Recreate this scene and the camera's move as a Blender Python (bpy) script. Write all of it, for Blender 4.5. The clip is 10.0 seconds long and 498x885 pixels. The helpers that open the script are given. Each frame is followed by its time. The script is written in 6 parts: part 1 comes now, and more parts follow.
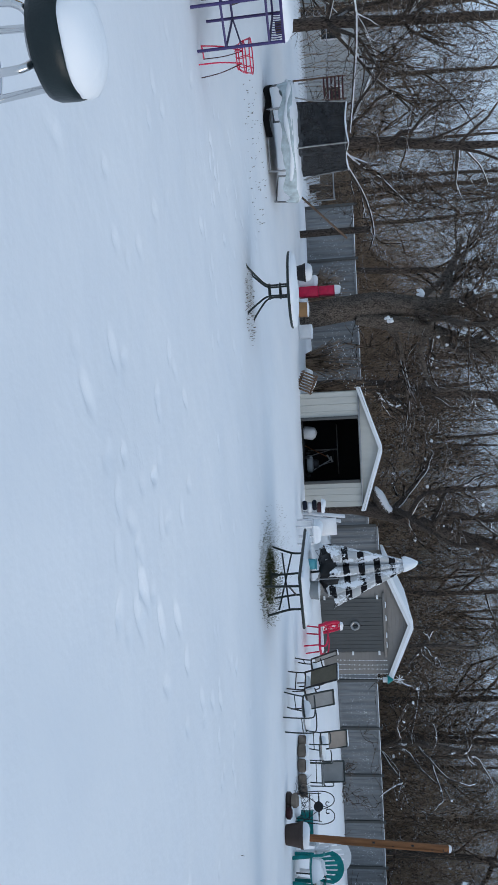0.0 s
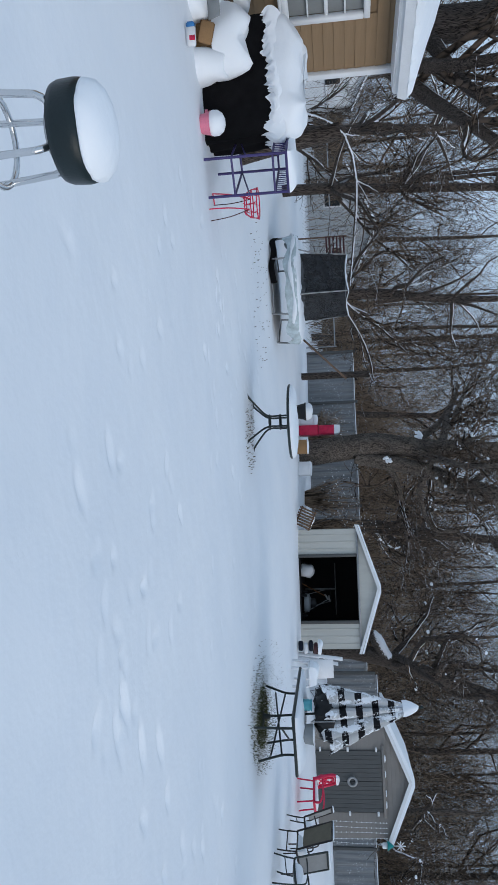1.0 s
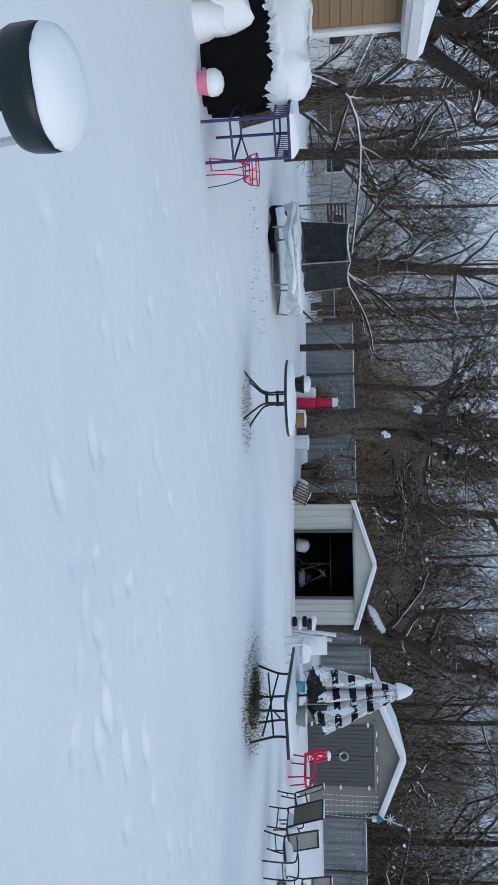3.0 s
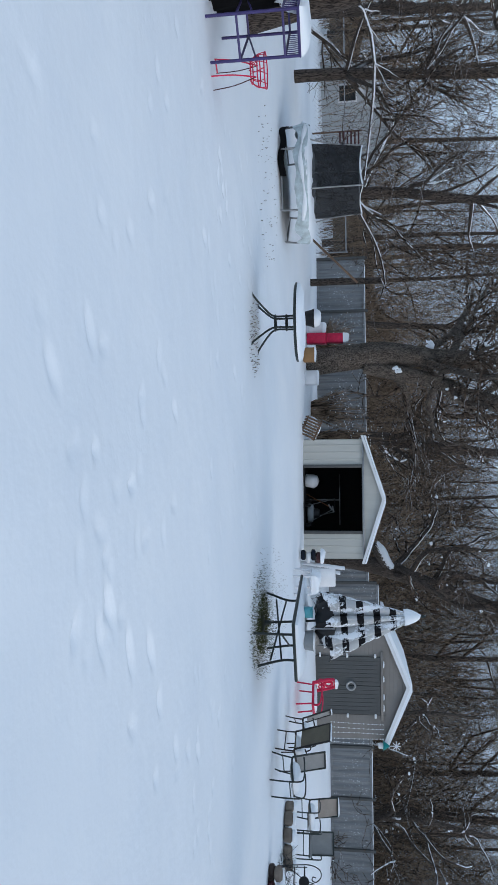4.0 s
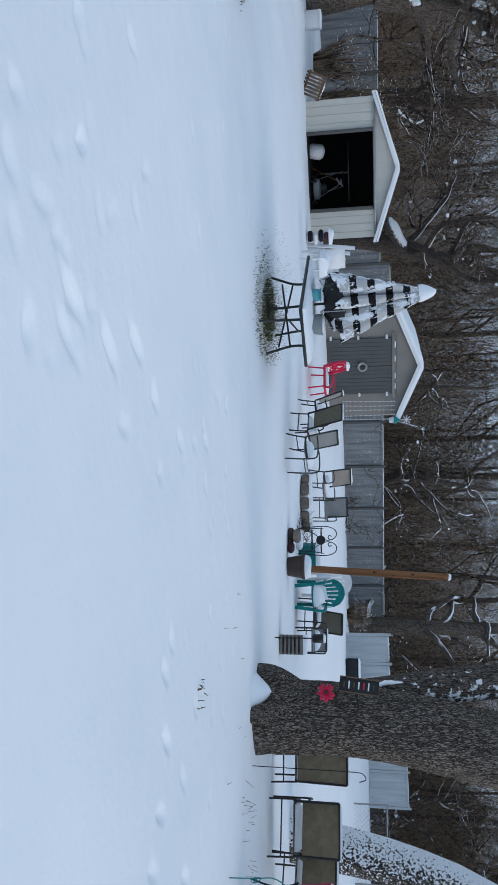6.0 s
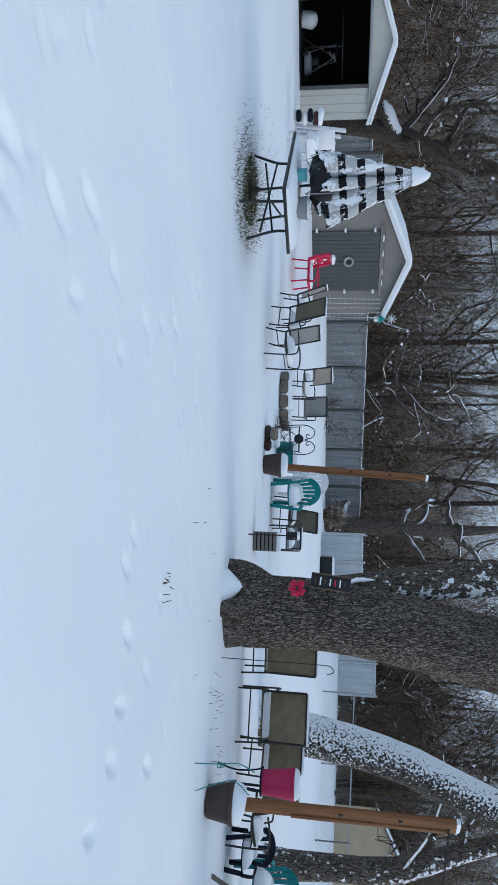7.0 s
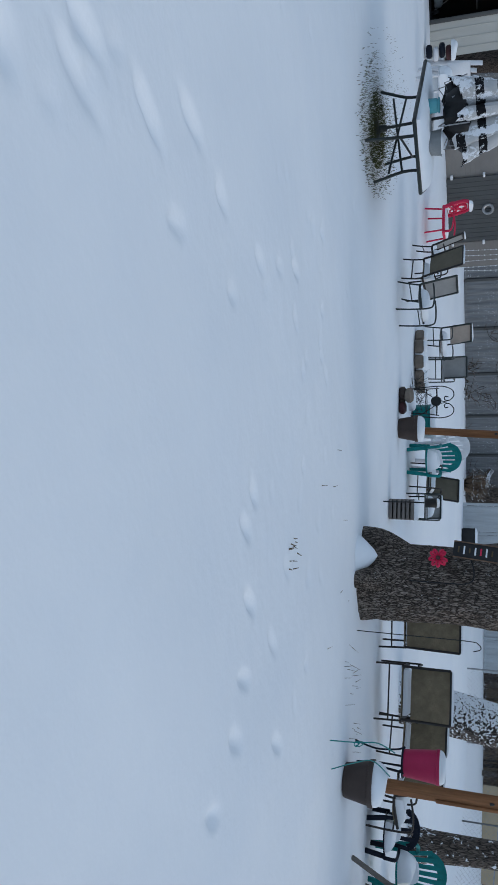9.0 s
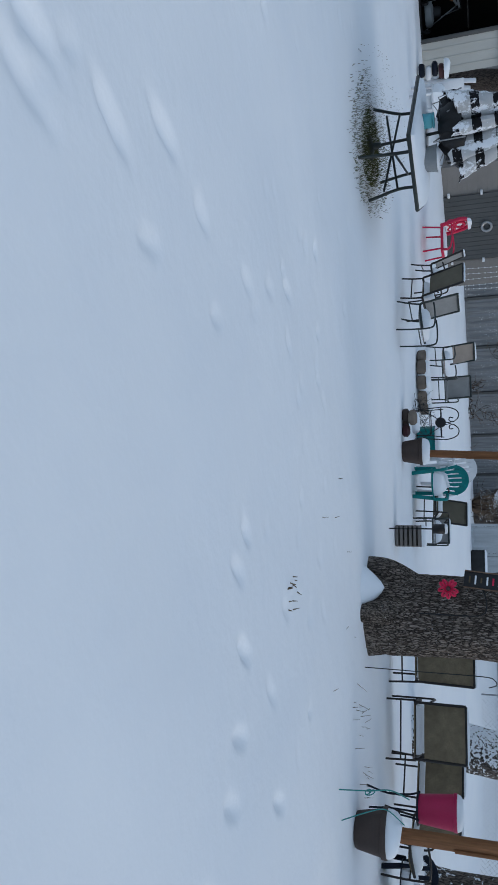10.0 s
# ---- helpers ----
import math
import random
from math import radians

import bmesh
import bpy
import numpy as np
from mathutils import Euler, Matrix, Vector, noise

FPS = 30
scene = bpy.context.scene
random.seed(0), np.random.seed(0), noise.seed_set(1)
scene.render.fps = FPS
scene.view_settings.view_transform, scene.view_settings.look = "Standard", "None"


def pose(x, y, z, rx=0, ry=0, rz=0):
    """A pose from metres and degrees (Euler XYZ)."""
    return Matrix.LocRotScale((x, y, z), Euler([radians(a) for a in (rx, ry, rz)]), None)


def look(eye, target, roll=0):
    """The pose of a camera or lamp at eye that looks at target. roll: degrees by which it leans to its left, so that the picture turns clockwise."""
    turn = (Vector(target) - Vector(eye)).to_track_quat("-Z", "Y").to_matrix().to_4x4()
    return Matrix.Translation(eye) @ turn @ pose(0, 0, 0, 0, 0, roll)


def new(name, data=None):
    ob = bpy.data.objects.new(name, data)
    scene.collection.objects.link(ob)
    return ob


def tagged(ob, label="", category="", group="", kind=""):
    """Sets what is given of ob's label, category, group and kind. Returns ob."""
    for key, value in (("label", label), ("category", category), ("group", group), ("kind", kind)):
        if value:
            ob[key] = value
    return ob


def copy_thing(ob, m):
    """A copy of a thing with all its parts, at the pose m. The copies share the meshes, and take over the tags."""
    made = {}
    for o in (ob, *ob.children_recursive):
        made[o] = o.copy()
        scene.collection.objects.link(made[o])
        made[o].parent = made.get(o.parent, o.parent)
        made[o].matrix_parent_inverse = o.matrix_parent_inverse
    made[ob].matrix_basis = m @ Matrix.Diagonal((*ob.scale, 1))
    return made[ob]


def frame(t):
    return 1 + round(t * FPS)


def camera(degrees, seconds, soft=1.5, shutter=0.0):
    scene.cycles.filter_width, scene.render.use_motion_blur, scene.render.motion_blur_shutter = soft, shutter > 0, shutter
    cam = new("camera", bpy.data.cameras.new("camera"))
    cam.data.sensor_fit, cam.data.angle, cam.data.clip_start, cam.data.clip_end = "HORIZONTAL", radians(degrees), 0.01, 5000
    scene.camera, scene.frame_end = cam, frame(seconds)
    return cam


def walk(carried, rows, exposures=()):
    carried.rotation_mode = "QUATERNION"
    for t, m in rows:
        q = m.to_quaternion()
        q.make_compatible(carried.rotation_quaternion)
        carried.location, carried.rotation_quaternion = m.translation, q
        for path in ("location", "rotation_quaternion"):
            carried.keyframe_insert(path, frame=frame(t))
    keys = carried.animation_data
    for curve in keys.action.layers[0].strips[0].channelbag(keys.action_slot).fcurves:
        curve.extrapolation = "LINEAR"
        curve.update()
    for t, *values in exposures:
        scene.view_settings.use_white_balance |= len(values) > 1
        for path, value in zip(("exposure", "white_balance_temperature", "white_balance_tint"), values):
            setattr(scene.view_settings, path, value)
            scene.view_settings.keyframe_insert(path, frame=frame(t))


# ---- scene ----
cam = camera(37.7, 10.0, soft=1.0)
PATH = [
    (0, (0.024, -0.205, 1.492), (-0.082, 1.774, 1.228), 87.29),
    (0.5, (0.195, -0.142, 1.503), (-0.126, 1.817, 1.262), 87.36),
    (1, (0.253, -0.124, 1.505), (-0.237, 1.799, 1.259), 87.76),
    (1.5, (0.149, -0.072, 1.487), (-0.522, 1.795, 1.238), 89.31),
    (2, (0.005, -0.003, 1.505), (-0.681, 1.862, 1.281), 89.92),
    (2.5, (-0.068, 0.078, 1.485), (-0.614, 1.988, 1.256), 89.49),
    (4, (0.313, 0.432, 1.489), (0.054, 2.397, 1.219), 89.44),
    (4.5, (0.348, 0.554, 1.473), (0.167, 2.522, 1.166), 90.35),
    (5, (0.301, 0.853, 1.481), (0.361, 2.826, 1.161), 89.43),
    (5.5, (0.328, 1.060, 1.479), (0.705, 2.997, 1.151), 88.04),
    (7, (0.730, 1.602, 1.510), (1.546, 3.410, 1.250), 91.43),
    (7.5, (0.722, 1.774, 1.515), (1.715, 3.488, 1.239), 90.47),
    (8, (0.883, 1.811, 1.528), (1.915, 3.489, 1.180), 89.88),
    (8.5, (1.105, 1.849, 1.492), (2.053, 3.541, 1.004), 89.71),
    (9, (1.099, 2.021, 1.471), (1.949, 3.724, 0.855), 90.45),
    (9.5, (1.071, 2.241, 1.462), (1.910, 3.947, 0.840), 89.46),
    (10, (1.210, 2.387, 1.445), (1.999, 4.114, 0.817), 88.42),
]
EXPOSURES = [(0.0, 0.26), (2.5, 0.27), (4.0, 0.32), (5.0, 0.29), (5.7, 0.31), (7.0, 0.41), (7.5, 0.42), (8.0, 0.36), (8.5, 0.23), (9.0, 0.03), (9.5, 0.08), (10.0, 0.02)]
walk(cam, [(t, look(eye, target, roll)) for t, eye, target, roll in PATH], EXPOSURES)

# ---- light: an overcast winter afternoon ----
world = bpy.data.worlds.new("winter_sky")
scene.world = world
world.use_nodes = True
wn = world.node_tree.nodes
sky = wn.new("ShaderNodeTexSky")
sky.sky_type = 'NISHITA'
sky.sun_disc = False
sky.sun_elevation = radians(25)
sky.sun_rotation = radians(108)
sky.dust_density = 7.0
dim = wn.new("ShaderNodeVectorMath")
dim.operation = 'SCALE'
dim.inputs["Scale"].default_value = 0.12
cloud = wn.new("ShaderNodeMix")  # the overcast veil over the clear sky
cloud.data_type = 'RGBA'
cloud.inputs[0].default_value = 0.85
cloud.inputs[7].default_value = (0.505, 0.665, 0.875, 1)
world.node_tree.links.new(sky.outputs[0], dim.inputs[0])
world.node_tree.links.new(dim.outputs[0], cloud.inputs[6])
world.node_tree.links.new(cloud.outputs[2], wn["Background"].inputs[0])
wn["Background"].inputs[1].default_value = 0.82
sun_data = bpy.data.lights.new("sun", 'SUN')
sun_data.energy = 0.6
sun_data.angle = radians(35)
sun_data.color = (1.0, 0.97, 0.94)
sun_ob = new("sun", sun_data)
sun_ob.matrix_world = look((18, -6, 9), (0, 0, 0))

# ---- materials ----


class Nodes:
    """A small wrapper to write node materials in few lines."""

    def __init__(self, name, rough=0.7, metal=0.0, spec=0.3):
        self.mat = bpy.data.materials.new(name)
        self.mat.use_nodes = True
        self.tree = self.mat.node_tree
        self.bsdf = self.tree.nodes["Principled BSDF"]
        self.bsdf.inputs["Roughness"].default_value = rough
        self.bsdf.inputs["Metallic"].default_value = metal
        self.bsdf.inputs["Specular IOR Level"].default_value = spec
        self.coord = self.tree.nodes.new("ShaderNodeTexCoord").outputs["Object"]

    def link(self, a, b):
        self.tree.links.new(a, b)

    def mapped(self, scale):
        m = self.tree.nodes.new("ShaderNodeMapping")
        m.inputs["Scale"].default_value = scale
        self.link(self.coord, m.inputs["Vector"])
        return m.outputs[0]

    def noise(self, scale, detail=4, stretch=None, rough=0.55):
        n = self.tree.nodes.new("ShaderNodeTexNoise")
        n.inputs["Scale"].default_value = scale
        n.inputs["Detail"].default_value = detail
        n.inputs["Roughness"].default_value = rough
        self.link(self.mapped(stretch) if stretch else self.coord, n.inputs["Vector"])
        return n.outputs["Fac"]

    def voronoi(self, scale, stretch=None):
        n = self.tree.nodes.new("ShaderNodeTexVoronoi")
        n.feature = 'DISTANCE_TO_EDGE'
        n.inputs["Scale"].default_value = scale
        self.link(self.mapped(stretch) if stretch else self.coord, n.inputs["Vector"])
        return n.outputs["Distance"]

    def ramp(self, fac, stops):
        r = self.tree.nodes.new("ShaderNodeValToRGB")
        e = r.color_ramp.elements
        while len(e) < len(stops):
            e.new(0.5)
        for el, (pos, col) in zip(e, stops):
            el.position = pos
            el.color = (*col, 1) if len(col) == 3 else col
        self.link(fac, r.inputs[0])
        return r.outputs[0]

    def grey(self, fac, lo, hi):
        return self.ramp(fac, [(lo, (0, 0, 0)), (hi, (1, 1, 1))])

    def mix(self, fac, a, b):
        m = self.tree.nodes.new("ShaderNodeMix")
        m.data_type = 'RGBA'
        for value, k in ((fac, 0), (a, 6), (b, 7)):
            if isinstance(value, (int, float)):
                m.inputs[k].default_value = value
            elif isinstance(value, tuple):
                m.inputs[k].default_value = (*value, 1)
            else:
                self.link(value, m.inputs[k])
        return m.outputs[2]

    def math(self, op, a, b):
        m = self.tree.nodes.new("ShaderNodeMath")
        m.operation = op
        for k, value in enumerate((a, b)):
            if isinstance(value, (int, float)):
                m.inputs[k].default_value = value
            else:
                self.link(value, m.inputs[k])
        return m.outputs[0]

    def up(self):
        g = self.tree.nodes.new("ShaderNodeNewGeometry")
        s = self.tree.nodes.new("ShaderNodeSeparateXYZ")
        self.link(g.outputs["Normal"], s.inputs[0])
        return s.outputs[2]

    def each(self):
        return self.tree.nodes.new("ShaderNodeObjectInfo").outputs["Random"]

    def island(self):
        return self.tree.nodes.new("ShaderNodeNewGeometry").outputs["Random Per Island"]

    def bump(self, height, strength, distance):
        b = self.tree.nodes.new("ShaderNodeBump")
        b.inputs["Strength"].default_value = strength
        b.inputs["Distance"].default_value = distance
        self.link(height, b.inputs["Height"])
        self.link(b.outputs[0], self.bsdf.inputs["Normal"])

    def color(self, value):
        if isinstance(value, tuple):
            self.bsdf.inputs["Base Color"].default_value = (*value, 1)
        else:
            self.link(value, self.bsdf.inputs["Base Color"])
        return self.mat


def worn(name, col, rough=0.5, metal=0.0, spread=0.25, scale=6.0, bump=0.15, spec=0.3, stretch=None):
    """A painted, plastic or metal surface with blotches, grain and a little relief."""
    n = Nodes(name, rough, metal, spec)
    dark = tuple(c * (1 - spread) for c in col)
    lite = tuple(min(1, c * (1 + spread)) for c in col)
    big = n.noise(scale, 5, stretch)
    fine = n.noise(scale * 14, 3, stretch)
    base = n.ramp(big, [(0.3, dark), (0.7, lite)])
    n.bump(fine, bump, 0.01)
    return n.color(n.mix(n.grey(fine, 0.45, 0.8), base, tuple(c * (1 - spread * 0.6) for c in col)))


def frosted(name, dark, lite, scale, stretch, snow_from=0.45, snow_to=0.75, patch=3.0, rough=0.85, furrow=0.6):
    """Bark or old wood with snow lying where the surface faces up and in patches."""
    n = Nodes(name, rough, 0.0, 0.2)
    grain = n.noise(scale, 6, stretch, 0.65)
    cracks = n.math('ADD', n.voronoi(scale * 1.6, stretch), n.math('MULTIPLY', n.math('SUBTRACT', n.noise(scale * 3, 4, stretch), 0.5), 0.42))
    base = n.mix(n.grey(cracks, 0.0, 0.16), tuple(c * 0.25 for c in dark), n.ramp(grain, [(0.3, dark), (0.7, lite)]))
    patchy = n.math('ADD', n.up(), n.math('MULTIPLY', n.math('SUBTRACT', n.noise(patch, 4), 0.5), 1.6))
    n.bump(n.math('ADD', n.grey(cracks, 0.0, 0.22), grain), furrow, 0.03)
    return n.color(n.mix(n.grey(patchy, snow_from, snow_to), base, (0.82, 0.85, 0.89)))


def make_snow():
    n = Nodes("snow", 0.65, 0.0, 0.25)
    big, fine = n.noise(0.7, 5), n.noise(22, 5)
    base = n.ramp(big, [(0.3, (0.79, 0.83, 0.88)), (0.7, (0.86, 0.89, 0.92))])
    n.bump(n.math('ADD', n.noise(5, 5), n.math('MULTIPLY', fine, 0.4)), 0.22, 0.03)
    return n.color(base)


def make_ground_snow():
    """Snow with thin places where bits of litter show through."""
    n = Nodes("ground_snow", 0.7, 0.0, 0.2)
    big, mid, fine = n.noise(0.25, 5), n.noise(2.2, 5), n.noise(26, 4)
    base = n.ramp(big, [(0.3, (0.78, 0.82, 0.87)), (0.7, (0.86, 0.885, 0.915))])
    base = n.mix(n.math('MULTIPLY', n.grey(mid, 0.45, 0.75), 0.25), base, (0.74, 0.79, 0.86))
    n.bump(n.math('ADD', n.math('MULTIPLY', mid, 1.5), n.math('MULTIPLY', fine, 0.08)), 0.16, 0.06)
    return n.color(base)


def make_window_glass():
    n = Nodes("window_glass", 0.08, 0.0, 0.35)
    return n.color(n.ramp(n.noise(1.2, 3), [(0.3, (0.022, 0.025, 0.027)), (0.7, (0.045, 0.05, 0.053))]))


def make_net():
    n = Nodes("black_netting", 0.8)
    n.bsdf.inputs["Alpha"].default_value = 1.0
    grid = n.noise(3.0, 4)
    n.link(n.ramp(grid, [(0.35, (0.78, 0.78, 0.78)), (0.7, (0.95, 0.95, 0.95))]), n.bsdf.inputs["Alpha"])
    return n.color(n.ramp(n.noise(9, 4), [(0.3, (0.012, 0.013, 0.015)), (0.7, (0.04, 0.043, 0.048))]))


def make_canopy():
    """Faded umbrella cloth: pale, with black bands, and snow clinging to it."""
    n = Nodes("striped_canopy", 0.9, 0.0, 0.1)
    s = n.tree.nodes.new("ShaderNodeSeparateXYZ")
    n.link(n.coord, s.inputs[0])
    edge = n.math('MULTIPLY', n.math('SUBTRACT', n.noise(9, 4), 0.5), 0.9)
    band = n.math('GREATER_THAN', n.math('ADD', n.math('SINE', n.math('MULTIPLY', n.math('SUBTRACT', s.outputs[2], 1.06), 23.5), 0.0), edge), 0.3)
    ridges = n.noise(4.2, 3, (1.6, 1.6, 0.35))
    flecks = n.noise(24, 5, None, 0.7)
    cloth = n.mix(band, n.ramp(n.noise(3, 4), [(0.3, (0.40, 0.41, 0.42)), (0.7, (0.56, 0.57, 0.58))]), (0.014, 0.014, 0.016))
    clinging = n.grey(n.math('ADD', n.math('MULTIPLY', ridges, 0.62), n.math('MULTIPLY', flecks, 0.38)), 0.50, 0.545)
    n.bump(n.noise(30, 3), 0.2, 0.01)
    return n.color(n.mix(clinging, cloth, (0.8, 0.83, 0.87)))


def make_leaf_litter():
    n = Nodes("woodland_brush", 0.95, 0.0, 0.1)
    stalks = n.noise(1.4, 8, (3.0, 3.0, 0.35), 0.75)
    blot = n.noise(0.12, 4)
    base = n.ramp(stalks, [(0.30, (0.10, 0.077, 0.060)), (0.52, (0.18, 0.139, 0.109)), (0.70, (0.27, 0.212, 0.17))])
    n.bump(stalks, 0.8, 0.5)
    base = n.mix(n.grey(n.noise(0.9, 6, (2, 2, 0.6)), 0.66, 0.74), base, (0.30, 0.31, 0.33))
    return n.color(n.mix(n.grey(blot, 0.4, 0.7), base, (0.09, 0.078, 0.056)))


def make_oak_bark():
    """Grey-brown plates between wavy interlaced furrows, flecked with a little snow."""
    n = Nodes("oak_bark", 0.9, 0.0, 0.15)
    warp = n.noise(6.0, 3, (1, 1, 0.6))
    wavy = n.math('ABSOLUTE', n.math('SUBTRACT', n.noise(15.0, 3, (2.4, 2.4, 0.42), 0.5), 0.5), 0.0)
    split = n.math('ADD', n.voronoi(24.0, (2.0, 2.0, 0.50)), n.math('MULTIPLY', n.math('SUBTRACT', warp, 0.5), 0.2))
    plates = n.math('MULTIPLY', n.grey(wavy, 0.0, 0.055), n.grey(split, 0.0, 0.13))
    grain = n.noise(40, 5, (2, 2, 0.5), 0.7)
    tone = n.mix(n.grey(n.noise(1.1, 4), 0.35, 0.7), n.ramp(grain, [(0.3, (0.20, 0.163, 0.138)), (0.7, (0.36, 0.30, 0.255))]), n.ramp(grain, [(0.3, (0.17, 0.15, 0.13)), (0.7, (0.30, 0.265, 0.235))]))
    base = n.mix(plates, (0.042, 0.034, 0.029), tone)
    flecks = n.math('MULTIPLY', n.grey(n.noise(46, 3), 0.66, 0.70), n.grey(n.noise(2.3, 4), 0.50, 0.62))
    n.bump(n.math('ADD', plates, n.math('MULTIPLY', grain, 0.3)), 1.0, 0.03)
    return n.color(n.mix(flecks, base, (0.75, 0.78, 0.82)))


SNOW, GROUND = make_snow(), make_ground_snow()
BARK = make_oak_bark()
BARK_SNOWY = frosted("snow_plastered_bark", (0.06, 0.05, 0.043), (0.16, 0.135, 0.12), 9, (1.5, 1.5, 0.5), -0.14, 0.02, 24.0)
BARK_PATCHY = frosted("patchy_snow_bark", (0.08, 0.066, 0.056), (0.2, 0.165, 0.14), 9, (2, 2, 0.4), 0.2, 0.3, 9.0)
BARK_FLECK = frosted("snow_flecked_bark", (0.07, 0.06, 0.052), (0.19, 0.16, 0.135), 12, (2, 2, 0.5), 0.10, 0.2, 11.0)
BARK_LIMB = frosted("snow_lined_limb", (0.075, 0.06, 0.05), (0.20, 0.165, 0.14), 9, (2, 2, 0.4), 0.35, 0.6, 2.2)
BARK_FAR = frosted("grey_bark", (0.06, 0.048, 0.041), (0.155, 0.127, 0.11), 12, (2.2, 2.2, 0.25), 0.45, 0.72, 2.5)
TWIGS = frosted("twigs", (0.065, 0.048, 0.036), (0.17, 0.125, 0.096), 3, (1, 1, 0.6), 0.85, 1.1, 1.6)
BRUSH = frosted("brush_stems", (0.17, 0.121, 0.085), (0.39, 0.285, 0.205), 2, (1, 1, 0.5), 0.95, 1.2, 1.0)
LITTER = make_leaf_litter()
SIDING = worn("tan_siding", (0.255, 0.172, 0.100), 0.75, spread=0.10, scale=1.5, bump=0.25, stretch=(3, 0.3, 3))
WHITE = worn("white_paint", (0.72, 0.74, 0.76), 0.55, spread=0.06, scale=3)
GLASS = make_window_glass()
BLIND = worn("pale_blind", (0.21, 0.222, 0.225), 0.6, spread=0.05, scale=3)
CREAM = worn("pale_shed_metal", (0.50, 0.50, 0.465), 0.55, spread=0.08, scale=1.5, stretch=(3, 3, 0.4))
# near-black colour that carries the shade inside the open shed
SHED_SHADE = worn("shed_inside_shade", (0.012, 0.012, 0.014), 0.9, spread=0.2)
TAUPE = worn("taupe_siding", (0.235, 0.22, 0.205), 0.75, spread=0.08, scale=2)
CHARCOAL = worn("charcoal_paint", (0.085, 0.088, 0.088), 0.65, spread=0.1, scale=2)


def make_fence():
    """Weathered grey boards with driven snow stuck to them in flecks."""
    n = Nodes("weathered_fence", 0.85)
    streak, blot = n.noise(1.6, 6, (5, 5, 0.35)), n.noise(0.8, 4)
    base = n.mix(n.grey(blot, 0.35, 0.7), n.ramp(streak, [(0.3, (0.105, 0.113, 0.119)), (0.7, (0.275, 0.29, 0.305))]), (0.20, 0.21, 0.22))
    n.bump(streak, 0.4, 0.02)
    flecks = n.math('MULTIPLY', n.grey(n.noise(16, 4), 0.60, 0.66), n.grey(n.noise(0.9, 3), 0.45, 0.62))
    return n.color(n.mix(flecks, base, (0.7, 0.74, 0.78)))


FENCE = make_fence()
FENCE_PALE = worn("pale_metal_sheet", (0.46, 0.49, 0.51), 0.6, spread=0.15, scale=1.6, stretch=(4, 4, 0.4))
STEEL = worn("galvanised_steel", (0.33, 0.34, 0.35), 0.45, 0.7, 0.2, 8)
CHROME = worn("chrome", (0.62, 0.63, 0.64), 0.16, 1.0, 0.05, 8, 0.02)
BLACK = worn("black_plastic", (0.016, 0.017, 0.019), 0.5, spread=0.3)
FABRIC = worn("black_fabric", (0.008, 0.008, 0.009), 0.95, spread=0.3, spec=0.05)
VINYL = worn("black_vinyl", (0.010, 0.019, 0.022), 0.38, spread=0.2, scale=9)
IRON = worn("dark_green_iron", (0.035, 0.045, 0.045), 0.45, 0.3, 0.25)
BROWNTUBE = worn("bronze_tube", (0.034, 0.031, 0.03), 0.45, 0.3, 0.25)
SLING = worn("tan_sling", (0.13, 0.115, 0.085), 0.85, spread=0.15, scale=5, bump=0.3)
SLING_GREY = worn("grey_sling", (0.27, 0.275, 0.275), 0.85, spread=0.12, scale=5, bump=0.3)
SLING_BEIGE = worn("beige_sling", (0.30, 0.265, 0.235), 0.85, spread=0.12, scale=5, bump=0.3)
SLING_DARK = worn("umber_sling", (0.185, 0.15, 0.098), 0.85, spread=0.35, scale=5, bump=0.3)
RED = worn("red_enamel", (0.60, 0.02, 0.075), 0.45, spread=0.2, scale=9)
PINK = worn("crimson_plastic", (0.42, 0.02, 0.085), 0.5, spread=0.12, scale=4)
ROSE = worn("rose_plastic", (0.75, 0.23, 0.33), 0.5, spread=0.12, scale=4)
PURPLE = worn("purple_enamel", (0.055, 0.045, 0.15), 0.45, spread=0.25, scale=7)
TEAL = worn("teal_plastic", (0.0, 0.20, 0.20), 0.5, spread=0.15, scale=4)
PADCLOTH = worn("faded_pad_cloth", (0.48, 0.56, 0.59), 0.8, spread=0.35, scale=5)
AQUA = worn("aqua_plastic", (0.10, 0.38, 0.45), 0.5, spread=0.15, scale=5)
BLUE = worn("blue_plastic", (0.05, 0.22, 0.52), 0.5, spread=0.15, scale=5)
NAVY = worn("navy_plastic", (0.007, 0.011, 0.022), 0.5, spread=0.3, scale=5, spec=0.15)
LUMBER = worn("cedar_lumber", (0.21, 0.093, 0.039), 0.75, spread=0.34, scale=3, bump=0.35, stretch=(8, 8, 0.6))
OLDWOOD = worn("weathered_brown_wood", (0.165, 0.108, 0.076), 0.85, spread=0.35, scale=3, bump=0.5, stretch=(0.6, 8, 8))
GREYWOOD = worn("grey_weathered_wood", (0.15, 0.135, 0.12), 0.9, spread=0.35, scale=3, bump=0.5, stretch=(6, 6, 0.6))
CLAY = worn("brown_pot_plastic", (0.060, 0.043, 0.037), 0.6, spread=0.2, scale=5)
MAROON = worn("maroon_pot", (0.07, 0.025, 0.028), 0.5, spread=0.2, scale=5)
CARDBOARD = worn("cardboard", (0.28, 0.165, 0.08), 0.85, spread=0.12, scale=4)
CONCRETE = worn("tan_block", (0.20, 0.165, 0.135), 0.9, spread=0.25, scale=7, bump=0.5)
GREYPLASTIC = worn("grey_plastic", (0.26, 0.28, 0.29), 0.55, spread=0.1, scale=4)
